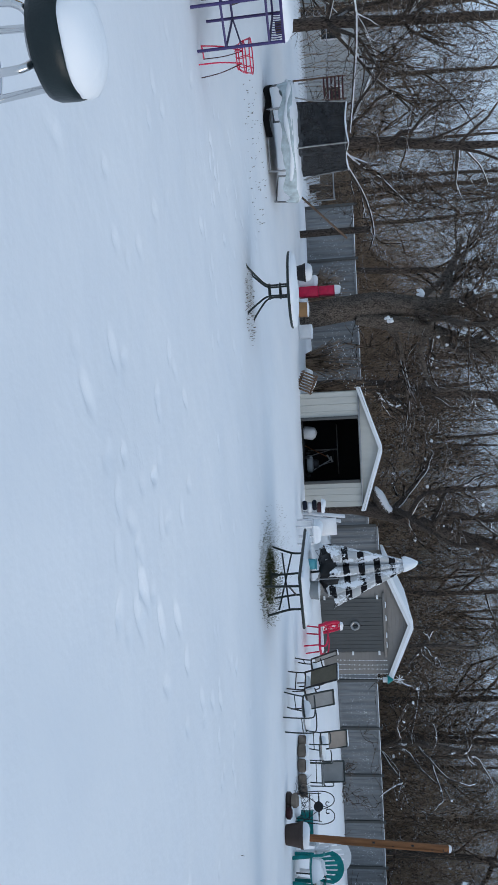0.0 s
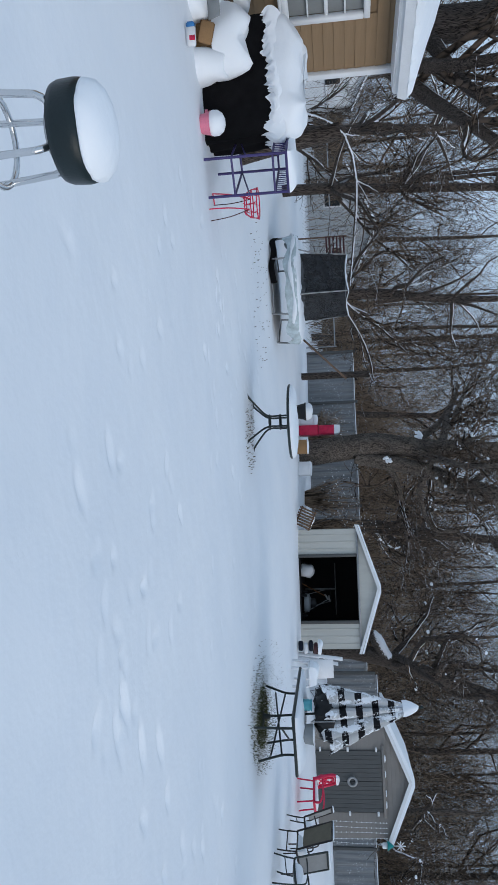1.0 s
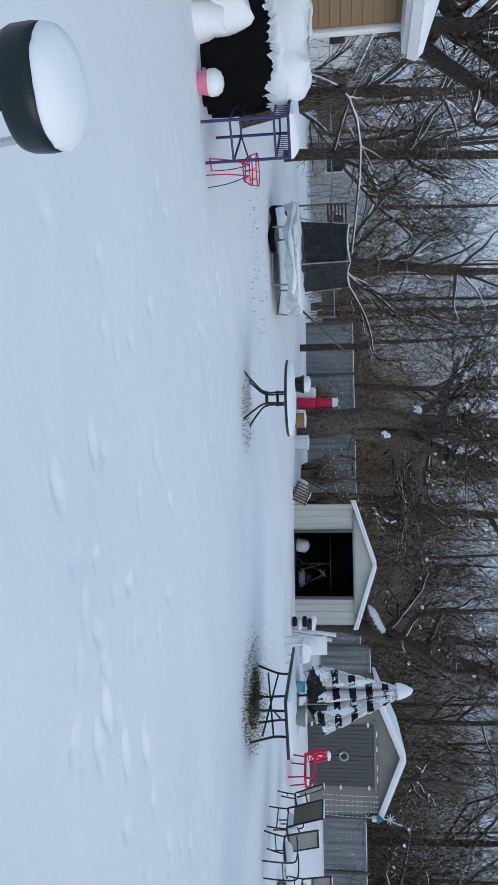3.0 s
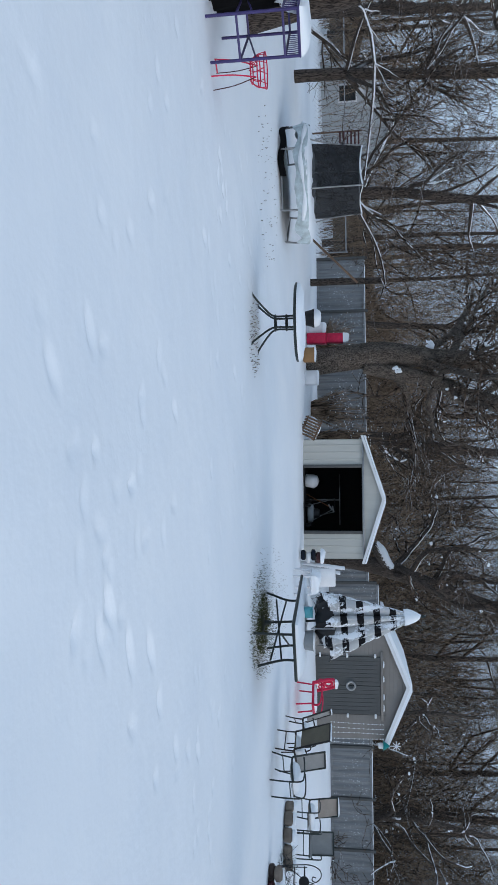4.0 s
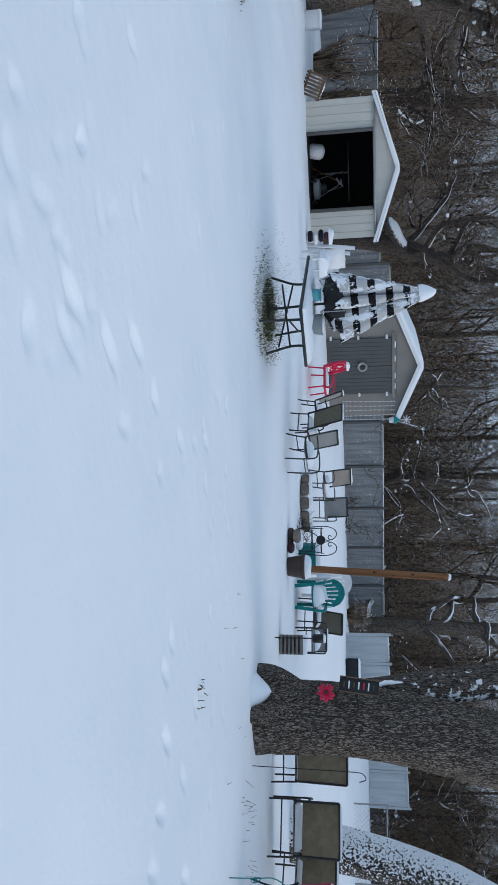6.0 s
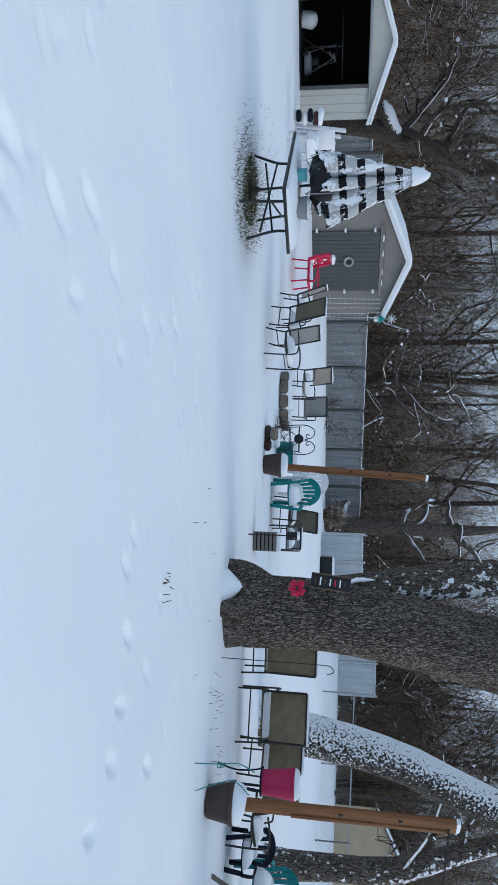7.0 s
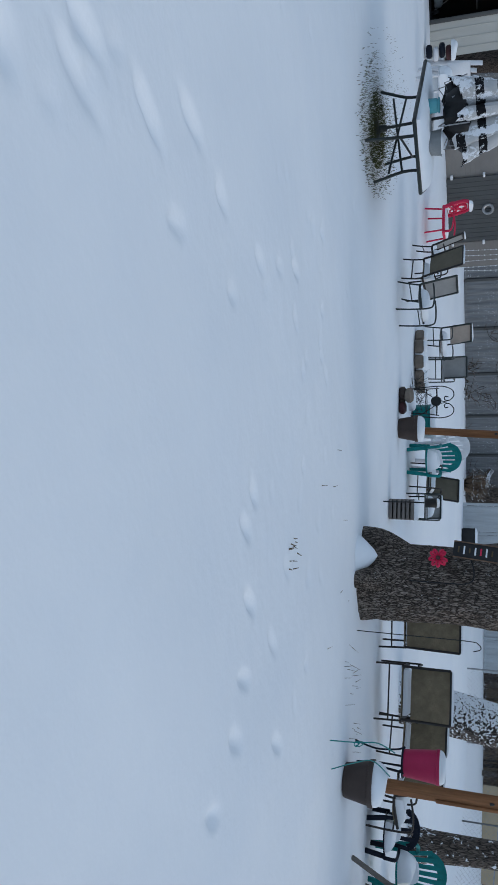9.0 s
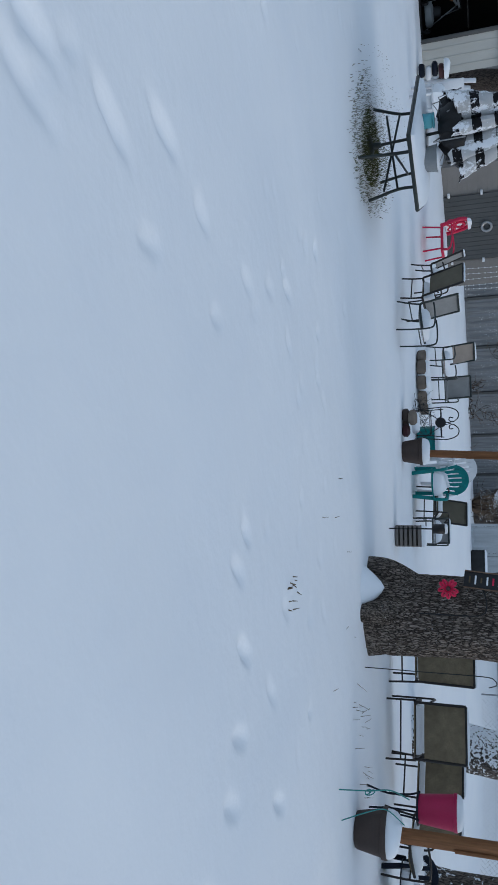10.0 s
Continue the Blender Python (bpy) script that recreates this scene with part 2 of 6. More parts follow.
CRATE = worn("taupe_crate_plastic", (0.19, 0.175, 0.165), 0.6, spread=0.12, scale=5)
WHITEPLASTIC = worn("white_plastic", (0.72, 0.74, 0.77), 0.45, spread=0.06, scale=4)
YELLOW = worn("yellow_siding", (0.50, 0.40, 0.27), 0.8, spread=0.1, scale=1.5)
BULB = worn("clear_bulb", (0.70, 0.73, 0.74), 0.2, spread=0.05)
GREENLEAF = worn("dry_grass", (0.075, 0.085, 0.035), 0.9, spread=0.5, scale=3)
STRAW = worn("dead_stalks", (0.10, 0.075, 0.045), 0.9, spread=0.4, scale=3)
CANOPY, NET = make_canopy(), make_net()

# ---- geometry helpers ----


class Geo:
    """Vertices and faces of one mesh."""

    def __init__(self):
        self.v, self.f = [], []

    def add(self, verts, faces):
        k = len(self.v)
        self.v += [tuple(p) for p in verts]
        self.f += [tuple(i + k for i in f) for f in faces]
        return self

    def box(self, c, s, rot=None, bevel=0.0):
        """A box of centre c and size s, its upright edges and rims chamfered by bevel."""
        hx, hy, hz = (a / 2 for a in s)
        b = min(bevel, hx * 0.8, hy * 0.8, hz * 0.8)
        if b <= 0:
            pts = [(x, y, z) for z in (-hz, hz) for x, y in ((-hx, -hy), (hx, -hy), (hx, hy), (-hx, hy))]
            n = 4
        else:
            def ring(z, ins):
                x, y = hx - ins, hy - ins
                return [(-x + b, -y, z), (x - b, -y, z), (x, -y + b, z), (x, y - b, z), (x - b, y, z), (-x + b, y, z), (-x, y - b, z), (-x, -y + b, z)]
            pts = ring(-hz, b) + ring(-hz + b, 0) + ring(hz - b, 0) + ring(hz, b)
            n = 8
        rows = len(pts) // n
        faces = [tuple(range(n))[::-1], tuple(range((rows - 1) * n, rows * n))]
        for r in range(rows - 1):
            faces += [(r * n + i, r * n + (i + 1) % n, (r + 1) * n + (i + 1) % n, (r + 1) * n + i) for i in range(n)]
        m = rot if rot is not None else Matrix.Identity(3)
        return self.add([m @ Vector(p) + Vector(c) for p in pts], faces)

    def beam(self, a, b, w, h, bevel=0.004):
        """A squared bar from a to b."""
        a, b = Vector(a), Vector(b)
        d = b - a
        return self.box((a + b) / 2, (w, h, d.length), d.to_track_quat('Z', 'Y').to_matrix(), bevel)

    def tube(self, pts, radii, sides=8, closed=False):
        """A round tube through pts."""
        pts = [Vector(p) for p in pts]
        if isinstance(radii, (int, float)):
            radii = [radii] * len(pts)
        n = len(pts)
        verts, faces = [], []
        side = None
        for i, p in enumerate(pts):
            if closed:
                d = pts[(i + 1) % n] - pts[i - 1]
            else:
                d = pts[min(i + 1, n - 1)] - pts[max(i - 1, 0)]
            d = d.normalized() if d.length > 1e-9 else Vector((0, 0, 1))
            if side is None:
                side = d.orthogonal().normalized()
            side = (side - d * side.dot(d))
            side = side.normalized() if side.length > 1e-6 else d.orthogonal().normalized()
            other = d.cross(side)
            verts += [p + radii[i] * (side * math.cos(a) + other * math.sin(a)) for a in (2 * math.pi * k / sides for k in range(sides))]
        for i in range(n if closed else n - 1):
            j = (i + 1) % n
            faces += [(i * sides + k, i * sides + (k + 1) % sides, j * sides + (k + 1) % sides, j * sides + k) for k in range(sides)]
        if not closed:
            faces += [tuple(range(sides))[::-1], tuple((n - 1) * sides + k for k in range(sides))]
        return self.add(verts, faces)

    def lathe(self, prof, c=(0, 0, 0), sides=24, sx=1.0, sy=1.0):
        """Turns (radius, height) pairs round the upright axis."""
        verts, faces = [], []
        for r, z in prof:
            verts += [(c[0] + sx * r * math.cos(2 * math.pi * k / sides), c[1] + sy * r * math.sin(2 * math.pi * k / sides), c[2] + z) for k in range(sides)]
        for i in range(len(prof) - 1):
            faces += [(i * sides + k, i * sides + (k + 1) % sides, (i + 1) * sides + (k + 1) % sides, (i + 1) * sides + k) for k in range(sides)]
        faces += [tuple(range(sides))[::-1], tuple((len(prof) - 1) * sides + k for k in range(sides))]
        return self.add(verts, faces)

    def slab(self, outline, z0, z1):
        """A flat plate of the given outline (counter-clockwise)."""
        n = len(outline)
        verts = [(x, y, z0) for x, y in outline] + [(x, y, z1) for x, y in outline]
        faces = [tuple(range(n))[::-1], tuple(range(n, 2 * n))] + [(i, (i + 1) % n, n + (i + 1) % n, n + i) for i in range(n)]
        return self.add(verts, faces)

    def sheet(self, rows, thick=None):
        """A quad sheet from rows of points, with an underside offset by thick (a vector)."""
        h, w = len(rows), len(rows[0])
        top = [Vector(p) for r in rows for p in r]
        faces = [(i * w + j, i * w + j + 1, (i + 1) * w + j + 1, (i + 1) * w + j) for i in range(h - 1) for j in range(w - 1)]
        if thick is None:
            return self.add(top, faces)
        n, t = h * w, Vector(thick)
        rim = [j for j in range(w)] + [i * w + w - 1 for i in range(1, h)] + [(h - 1) * w + j for j in range(w - 2, -1, -1)] + [i * w for i in range(h - 2, 0, -1)]
        faces += [tuple(n + k for k in f[::-1]) for f in faces[:]]
        faces += [(rim[i], rim[i - 1], n + rim[i - 1], n + rim[i]) for i in range(len(rim))]
        return self.add(top + [p + t for p in top], faces)

    def pad(self, outline, z, h, rough=0.02, seed=0, rings=7, puff=0.02):
        """A heap of snow lying on an outline at height z, h thick, its rim rounded and uneven."""
        cx, cy = (sum(p[i] for p in outline) / len(outline) for i in (0, 1))
        n = len(outline)
        verts, faces = [], []
        for k in range(rings + 1):
            s = k / rings
            a = s * math.pi / 2
            for i, (x, y) in enumerate(outline):
                grow = (1 - (1 - math.cos(a)) ** 1.0 * 1.0) if k else 1.0
                r = max(0.0, math.cos(a) ** 0.45)
                wob = noise.noise(Vector((x * 3 + seed, y * 3, s * 2)))
                px, py = cx + (x - cx) * r * (1 + puff), cy + (y - cy) * r * (1 + puff)
                verts.append((px + rough * wob, py + rough * wob, z + h * math.sin(a) ** 0.8 * (1 + 0.35 * noise.noise(Vector((px * 4, py * 4, seed + 5.0)))) if k else z))
        for k in range(rings):
            faces += [(k * n + i, k * n + (i + 1) % n, (k + 1) * n + (i + 1) % n, (k + 1) * n + i) for i in range(n)]
        faces += [tuple(range(n))[::-1], tuple(rings * n + i for i in range(n))]
        return self.add(verts, faces)

    def mesh(self, name, mat, smooth=True):
        me = bpy.data.meshes.new(name)
        me.from_pydata([tuple(p) for p in self.v], [], self.f)
        me.validate()
        me.materials.append(mat)
        me.polygons.foreach_set("use_smooth", [smooth] * len(me.polygons))
        if smooth:
            me.set_sharp_from_angle(angle=radians(50))
        me.update()
        return me


def oval(cx, cy, rx, ry, n=28, power=1.0):
    pts = []
    for k in range(n):
        a = 2 * math.pi * k / n
        c, s = math.cos(a), math.sin(a)
        pts.append((cx + rx * math.copysign(abs(c) ** power, c), cy + ry * math.copysign(abs(s) ** power, s)))
    return pts


def rect(cx, cy, sx, sy, n=6):
    """A rectangle's outline with points along its sides."""
    pts = []
    hx, hy = sx / 2, sy / 2
    cs = [(-hx, -hy), (hx, -hy), (hx, hy), (-hx, hy)]
    for i in range(4):
        (x0, y0), (x1, y1) = cs[i], cs[(i + 1) % 4]
        pts += [(cx + x0 + (x1 - x0) * k / n, cy + y0 + (y1 - y0) * k / n) for k in range(n)]
    return pts


def arc(pts, steps=5):
    """A smooth line through pts (Catmull-Rom)."""
    pts = [Vector(p) for p in pts]
    out = []
    for i in range(len(pts) - 1):
        p0, p1, p2, p3 = pts[max(i - 1, 0)], pts[i], pts[i + 1], pts[min(i + 2, len(pts) - 1)]
        for k in range(steps):
            t = k / steps
            out.append(0.5 * ((2 * p1) + (p2 - p0) * t + (2 * p0 - 5 * p1 + 4 * p2 - p3) * t * t + (3 * p1 - p0 - 3 * p2 + p3) * t ** 3))
    return out + [pts[-1]]


def thing(name, at, label, category, group="", kind="", turn=0.0, tilt=(0.0, 0.0)):
    ob = new(name)
    ob.empty_display_size = 0.2
    ob.matrix_basis = pose(*at, tilt[0], tilt[1], turn)
    return tagged(ob, label, category, group, kind)


def part(name, geo, mat, parent, label="", smooth=True, kind=""):
    ob = new(name, geo.mesh(name, mat, smooth))
    ob.parent = parent
    return tagged(ob, label, "", "", kind)


def single(name, geo, mat, label, category="", kind="", at=(0, 0, 0), turn=0.0, group="", smooth=True):
    ob = new(name, geo.mesh(name, mat, smooth))
    ob.matrix_basis = pose(*at, 0, 0, turn)
    return tagged(ob, label, category, group, kind)


def ease(a):
    a = min(1.0, max(0.0, a))
    return a * a * (3 - 2 * a)


def lie(x, y):
    """The height of the ground: flat by the house, rising towards the sheds and the back fence."""
    rise = 0.85 * ease((math.hypot(x, y) - 26) / 16) * ease((x - 18) / 6)
    return 0.22 * ease((y - 13) / 9) + 0.42 * ease((y - 16) / 8) * ease((x - 0.5) / 3) + 0.3 * ease((y - 34) / 12) + rise


def on(x, y, dz=0.0):
    return (x, y, lie(x, y) + dz)


# ---- ground ----
PRINTS = [  # steps in the snow: x, y, heading in degrees, length, depth
    (0.76, 4.93, 32, 0.34, 0.05), (1.10, 5.39, 26, 0.34, 0.05), (1.16, 5.93, 40, 0.30, 0.045), (0.95, 4.80, 34, 0.34, 0.04), (1.62, 5.52, 60, 0.22, 0.03),
    (1.60, 6.26, 25, 0.20, 0.04), (2.17, 6.21, 50, 0.16, 0.03), (3.50, 6.06, 20, 0.20, 0.04), (3.62, 5.81, 30, 0.24, 0.04), (4.11, 5.67, 25, 0.26, 0.055),
    (4.48, 5.35, 40, 0.26, 0.04), (4.70, 5.05, 35, 0.26, 0.04), (4.80, 4.58, 40, 0.2, 0.05), (4.48, 6.57, 30, 0.2, 0.03), (4.74, 6.0, 20, 0.24, 0.03),
    (5.44, 5.7, 30, 0.26, 0.045), (2.12, 6.86, 25, 0.2, 0.03), (2.40, 7.79, 45, 0.22, 0.04), (-0.89, 4.46, 35, 0.26, 0.03), (-0.53, 3.93, 40, 0.26, 0.03),
]


def trodden(n, x0, x1, y0, y1, deep, seed):
    """Loose scuffs and half-filled steps in a stretch of the lawn."""
    rnd = random.Random(seed)
    for k in range(n):
        PRINTS.append((rnd.uniform(x0, x1), rnd.uniform(y0, y1), rnd.uniform(0, 180), rnd.uniform(.09, .2), deep * rnd.uniform(.25, .75)))


trodden(16, -.2, 1.1, 4.1, 5.4, .05, 21)
trodden(9, -1.2, .4, 5.3, 6.6, .045, 22)
trodden(9, -2.6, -.4, 3.3, 5.7, .04, 23)
trodden(12, -4.6, -2.2, 5.2, 8.5, .045, 24)
trodden(46, -5.6, -2.2, 8.2, 13.5, .05, 25)
trodden(16, -2.0, 1.0, 8.0, 12.5, .045, 26)
trodden(22, 1.9, 5.6, 6.2, 9.0, .035, 27)
trodden(14, 1.4, 3.4, 7.0, 11.5, .045, 28)


def build_ground():
    near_x = np.arange(-10.5, 13.01, 0.04)
    far = np.array([0.5, 1.2, 2.2, 3.6, 5.5, 8, 12, 18, 27, 40, 60, 90, 140, 220, 340, 520, 800, 1300])
    xs = np.r_[(-10.5 - far)[::-1], near_x, 13.0 + far]
    near_y = np.r_[np.r_[np.arange(-4.0, 3.5, 0.15), np.arange(3.5, 9.5, 0.03), np.arange(9.5, 15.0, 0.06)], np.arange(15.0, 36.0, 0.35)]
    ys = np.r_[(-4.0 - far)[::-1], near_y, 36.0 + far]
    gx, gy = np.meshgrid(xs, ys)
    s = lambda a: np.clip(a, 0, 1) ** 2 * (3 - 2 * np.clip(a, 0, 1))
    z = 0.22 * s((gy - 13) / 9) + 0.42 * s((gy - 16) / 8) * s((gx - 0.5) / 3) + 0.3 * s((gy - 34) / 12)
    z += 0.85 * s((np.hypot(gx, gy) - 26) / 16) * s((gx - 18) / 6)
    fade = np.exp(-(np.maximum(0, np.hypot(gx, gy - 8) - 18) / 8) ** 2)
    bumps = np.zeros_like(z)
    rnd = np.random.RandomState(7)
    for n in range(46):
        w = rnd.uniform(0.5, 5.0)
        a = rnd.uniform(0, 2 * np.pi)
        bumps += 0.003 / w ** 0.5 * np.sin(w * (gx * np.cos(a) + gy * np.sin(a)) + rnd.uniform(0, 6.28))
    z += bumps * fade
    for x, y, head, length, depth in PRINTS:
        c, sn = math.cos(radians(head)), math.sin(radians(head))
        i0, i1 = np.searchsorted(ys, [y - 0.8, y + 0.8])
        j0, j1 = np.searchsorted(xs, [x - 0.8, x + 0.8])
        lx, ly = gx[i0:i1, j0:j1] - x, gy[i0:i1, j0:j1] - y
        u, v = (lx * c + ly * sn) / (length * 0.5), (-lx * sn + ly * c) / 0.05
        wob = 1 + 0.28 * np.sin(lx * 31 + x * 9) * np.sin(ly * 27 + y * 7)
        r = (u * u + v * v) * wob
        z[i0:i1, j0:j1] += 0.72 * depth * (-np.exp(-(r * 0.9) ** 1.5) + 0.04 * np.exp(-(np.sqrt(r) - 1.5) ** 2 * 5))
    h, w = gx.shape
    me = bpy.data.meshes.new("ground")
    k = np.arange(h * w).reshape(h, w)
    quads = np.stack([k[:-1, :-1], k[:-1, 1:], k[1:, 1:], k[1:, :-1]], -1).reshape(-1, 4)
    me.from_pydata(np.stack([gx, gy, z], -1).reshape(-1, 3).tolist(), [], quads.tolist())
    me.materials.append(GROUND)
    me.polygons.foreach_set("use_smooth", [True] * len(me.polygons))
    tagged(new("ground", me), "lawn under fresh trodden snow", "snow", "", "structure")


build_ground()

# ---- trees and woods ----


def sticks(p0, p1, r0, r1, sides=3):
    """Many straight tapered rods as one mesh's vertices and faces."""
    d = p1 - p0
    d /= np.maximum(np.linalg.norm(d, axis=1, keepdims=True), 1e-9)
    ref = np.where(np.abs(d[:, 2:3]) > 0.9, np.array([[1.0, 0, 0]]), np.array([[0, 0, 1.0]]))
    a = np.cross(d, ref)
    a /= np.linalg.norm(a, axis=1, keepdims=True)
    b = np.cross(d, a)
    ang = 2 * np.pi * np.arange(sides) / sides
    ring = a[:, None] * np.cos(ang)[None, :, None] + b[:, None] * np.sin(ang)[None, :, None]
    verts = np.concatenate([p0[:, None] + ring * r0[:, None, None], p1[:, None] + ring * r1[:, None, None]], 1)
    base = (np.arange(len(p0)) * 2 * sides)[:, None, None]
    k = np.arange(sides)
    quad = np.stack([k, (k + 1) % sides, sides + (k + 1) % sides, sides + k], -1)[None]
    return verts.reshape(-1, 3), (base + quad).reshape(-1, 4)


def rods_mesh(name, segs, mat, sides=3):
    s = np.array(segs, float)
    v, f = sticks(s[:, 0:3], s[:, 3:6], s[:, 6], s[:, 7], sides)
    me = bpy.data.meshes.new(name)
    me.from_pydata(v.tolist(), [], f.tolist())
    me.materials.append(mat)
    me.polygons.foreach_set("use_smooth", [True] * len(me.polygons))
    return me


def grow(seed, height, radius, spread=1.0, fork=0.45, levels=4, lean=(0, 0), bare=0.3, kids=(7, 6, 5, 4), limit=3400, twig=0.006, path=None, crook=0.22):
    """A bare tree: the trunk's line with its radii, and its limbs and twigs as rods."""
    rnd = random.Random(seed)
    trunk = path
    if trunk is None:
        trunk = []
        p = Vector((0, 0, -0.15))
        bend = Vector((rnd.uniform(-.1, .1), rnd.uniform(-.1, .1), 0))
        for k in range(13):
            t = k / 12
            trunk.append((p.copy(), radius * (1 - 0.82 * t) * (1.25 if k == 0 else 1.0)))
            p = p + Vector((lean[0] + bend.x * math.sin(3 * t + seed), lean[1] + bend.y * math.cos(4 * t), 1)) * height / 12
    segs, limbs = [], []

    def branch(p, d, length, r, level):
        n = (8 if crook > .3 else 5) if level < 2 else (4 if level == 2 else 3)
        pts = [(p.copy(), r)]
        for k in range(n):
            d = (d + Vector((rnd.gauss(0, crook), rnd.gauss(0, crook), rnd.gauss(.05, crook * .85)))).normalized()
            p = p + d * length / n
            pts.append((p.copy(), max(twig, r * (1 - 0.75 * (k + 1) / n))))
        if level == 0:
            limbs.append(pts)
        else:
            for (a, ra), (b, rb) in zip(pts, pts[1:]):
                segs.append((*a, *b, ra, rb))
        if level < levels - 1 and len(segs) < limit:
            for k in range(kids[level + 1]):
                t = rnd.uniform(0.25, 1.0)
                i = min(n - 1, int(t * n))
                q = pts[i][0].lerp(pts[i + 1][0], t * n - i)
                side = Vector((rnd.gauss(0, 1), rnd.gauss(0, 1), rnd.gauss(0.25, .7))).normalized()
                branch(q, (d * 0.75 + side * 0.8).normalized(), length * rnd.uniform(.4, .68), max(twig, pts[i][1] * 0.55), level + 1)

    for k in range(kids[0]):
        t = bare + (1 - bare) * (k + rnd.uniform(0.1, .9)) / kids[0]
        i = min(len(trunk) - 2, int(t * (len(trunk) - 1)))
        q, r = trunk[i]
        a = rnd.uniform(0, 2 * math.pi)
        d = Vector((math.cos(a) * spread, math.sin(a) * spread, rnd.uniform(.3, 1.1))).normalized()
        branch(q.copy(), d, height * fork * rnd.uniform(.6, 1.1) * (1.15 - 0.6 * t), r * rnd.uniform(.4, .6), 0)
    return trunk, limbs, segs


def tree(name, at, label, grown, bark, twigs=None, sides=10, turn=0.0, scale=1.0, group="", clumps=0):
    trunk, limbs, segs = grown
    ob = thing(name, at, label, "tree", group, turn=turn)
    ob.scale = (scale,) * 3
    g = Geo().tube(arc([p for p, r in trunk], 2), [r for (p, r), (q, s) in zip(trunk, trunk[1:]) for r in (r, (r + s) / 2)] + [trunk[-1][1]], sides)
    part("trunk", g, bark, ob)
    segs = list(segs)
    for pts in limbs:
        if group:
            segs += [(*a, *b, ra, rb) for (a, ra), (b, rb) in zip(pts, pts[1:])]
        else:
            part("limb", Geo().tube(arc([p for p, r in pts], 2), [r for (p, r), (q, s) in zip(pts, pts[1:]) for r in (r, (r + s) / 2)] + [pts[-1][1]], 7), bark, ob)
    o = new("crown", rods_mesh("crown", segs, twigs or TWIGS))
    o.parent = ob
    if clumps:
        rnd, g = random.Random(len(segs)), Geo()
        spots = [p for q in limbs for p, r in q[1:]] + [Vector(q[3:6]) for q in segs if q[6] > .012]
        for p in rnd.sample(spots, min(clumps, len(spots))):
            s = rnd.uniform(.02, .065)
            g.lathe([(s * .3, -s * .9), (s, -s * .4), (s * .9, s * .5), (s * .3, s * .9)], p + Vector((rnd.uniform(-.03, .03), -.02, .02)), 7, rnd.uniform(.7, 1.4), .9)
        g.v = [(x + .05 * noise.noise(Vector((x * 14, y * 14, z * 14))), y, z + .05 * noise.noise(Vector((z * 14, x * 14, y * 14)))) for x, y, z in g.v]
        part("snow_clumps", g, SNOW, ob, "lumps of snow lodged in the forks", kind="stuff")
    return ob


WOODS = [tree("bare_tree", on(-40 + 9 * k, 58, 0), "bare grey woodland tree with snow along its branches",
              grow(20 + k, h, r, 0.9, 0.42, 4, bare=b, kids=(10, 6, 5, 4), limit=3400, twig=0.0075), BARK_FAR, group="trees of the wood", sides=7)
         for k, (h, r, b) in enumerate(((15, .2, .3), (13, .16, .18), (17, .24, .4), (12, .13, .12), (14, .17, .25), (11, .11, .1)))]


def plant_woods():
    rnd = random.Random(11)
    for k in range(78):
        x = -46 + 96 * (k + rnd.random()) / 78
        y = rnd.uniform(36.5, 54)
        if x < -9:
            y = rnd.uniform(33, 52)
            if rnd.random() < 0.35:
                continue
        if x > 24:
            y = rnd.uniform(26, 44)
        s = rnd.uniform(.75, 1.25)
        o = copy_thing(WOODS[rnd.randrange(6)], pose(*on(x, y), 0, 0, rnd.uniform(0, 360)))
        o.scale = (s, s, s)


plant_woods()


def brush(name, label, count, xs, ys, hs, seed, thick=0.012, beyond=0.0):
    """Saplings and dead stems of the undergrowth."""
    rnd = np.random.RandomState(seed)
    segs = []
    for _ in range(count):
        x, y, h = rnd.uniform(*xs), rnd.uniform(*ys), rnd.uniform(*hs)
        if math.hypot(x, y) < beyond:
            continue
        p = np.array([x, y, lie(x, y) - 0.05])
        d = np.array([rnd.normal(0, .22), rnd.normal(0, .22), 1.0])
        for k in range(3):
            q = p + d * h / 3
            segs.append((*p, *q, thick * (1.3 - .35 * k), thick * (0.95 - .3 * k)))
            for _ in range(3):
                e = d * 0.5 + rnd.normal(0, .6, 3) + np.array([0, 0, .15])
                r = q + e * h * rnd.uniform(.1, .25)
                segs.append((*q, *r, thick * .55, thick * .3))
                e2 = e + rnd.normal(0, .5, 3)
                segs.append((*r, *(r + e2 * h * .12), thick * .4, thick * .22))
            p, d = q, d + rnd.normal(0, .2, 3) * np.array([1, 1, .3])
    tagged(new(name, rods_mesh(name, segs, BRUSH)), label, "undergrowth", "", "stuff")


brush("undergrowth", "dense bare brown saplings and brush behind the fence", 2600, (-14, 40), (35.5, 52), (2.5, 7.5), 3, 0.016)
brush("undergrowth", "tall thin bare saplings deep in the wood", 1500, (-16, 46), (50, 62), (5.5, 11.5), 6, 0.017)
brush("undergrowth", "lanky bare saplings at the foot of the slope", 650, (-34, 34), (52, 57), (7, 12.5), 9, 0.015)
brush("undergrowth", "bare brown bushes beyond the wire fence", 1500, (-44, -8), (32.5, 52), (2.0, 5.5), 4, 0.013)
brush("undergrowth", "bare brown brush behind the far gardens", 3000, (20, 56), (8, 50), (3.0, 9.5), 5, 0.016, 45.0)
brush("undergrowth", "tall bare brown thicket past the chain-link fence", 1500, (34, 62), (4, 34), (5.0, 11.5), 15, 0.017, 44.0)


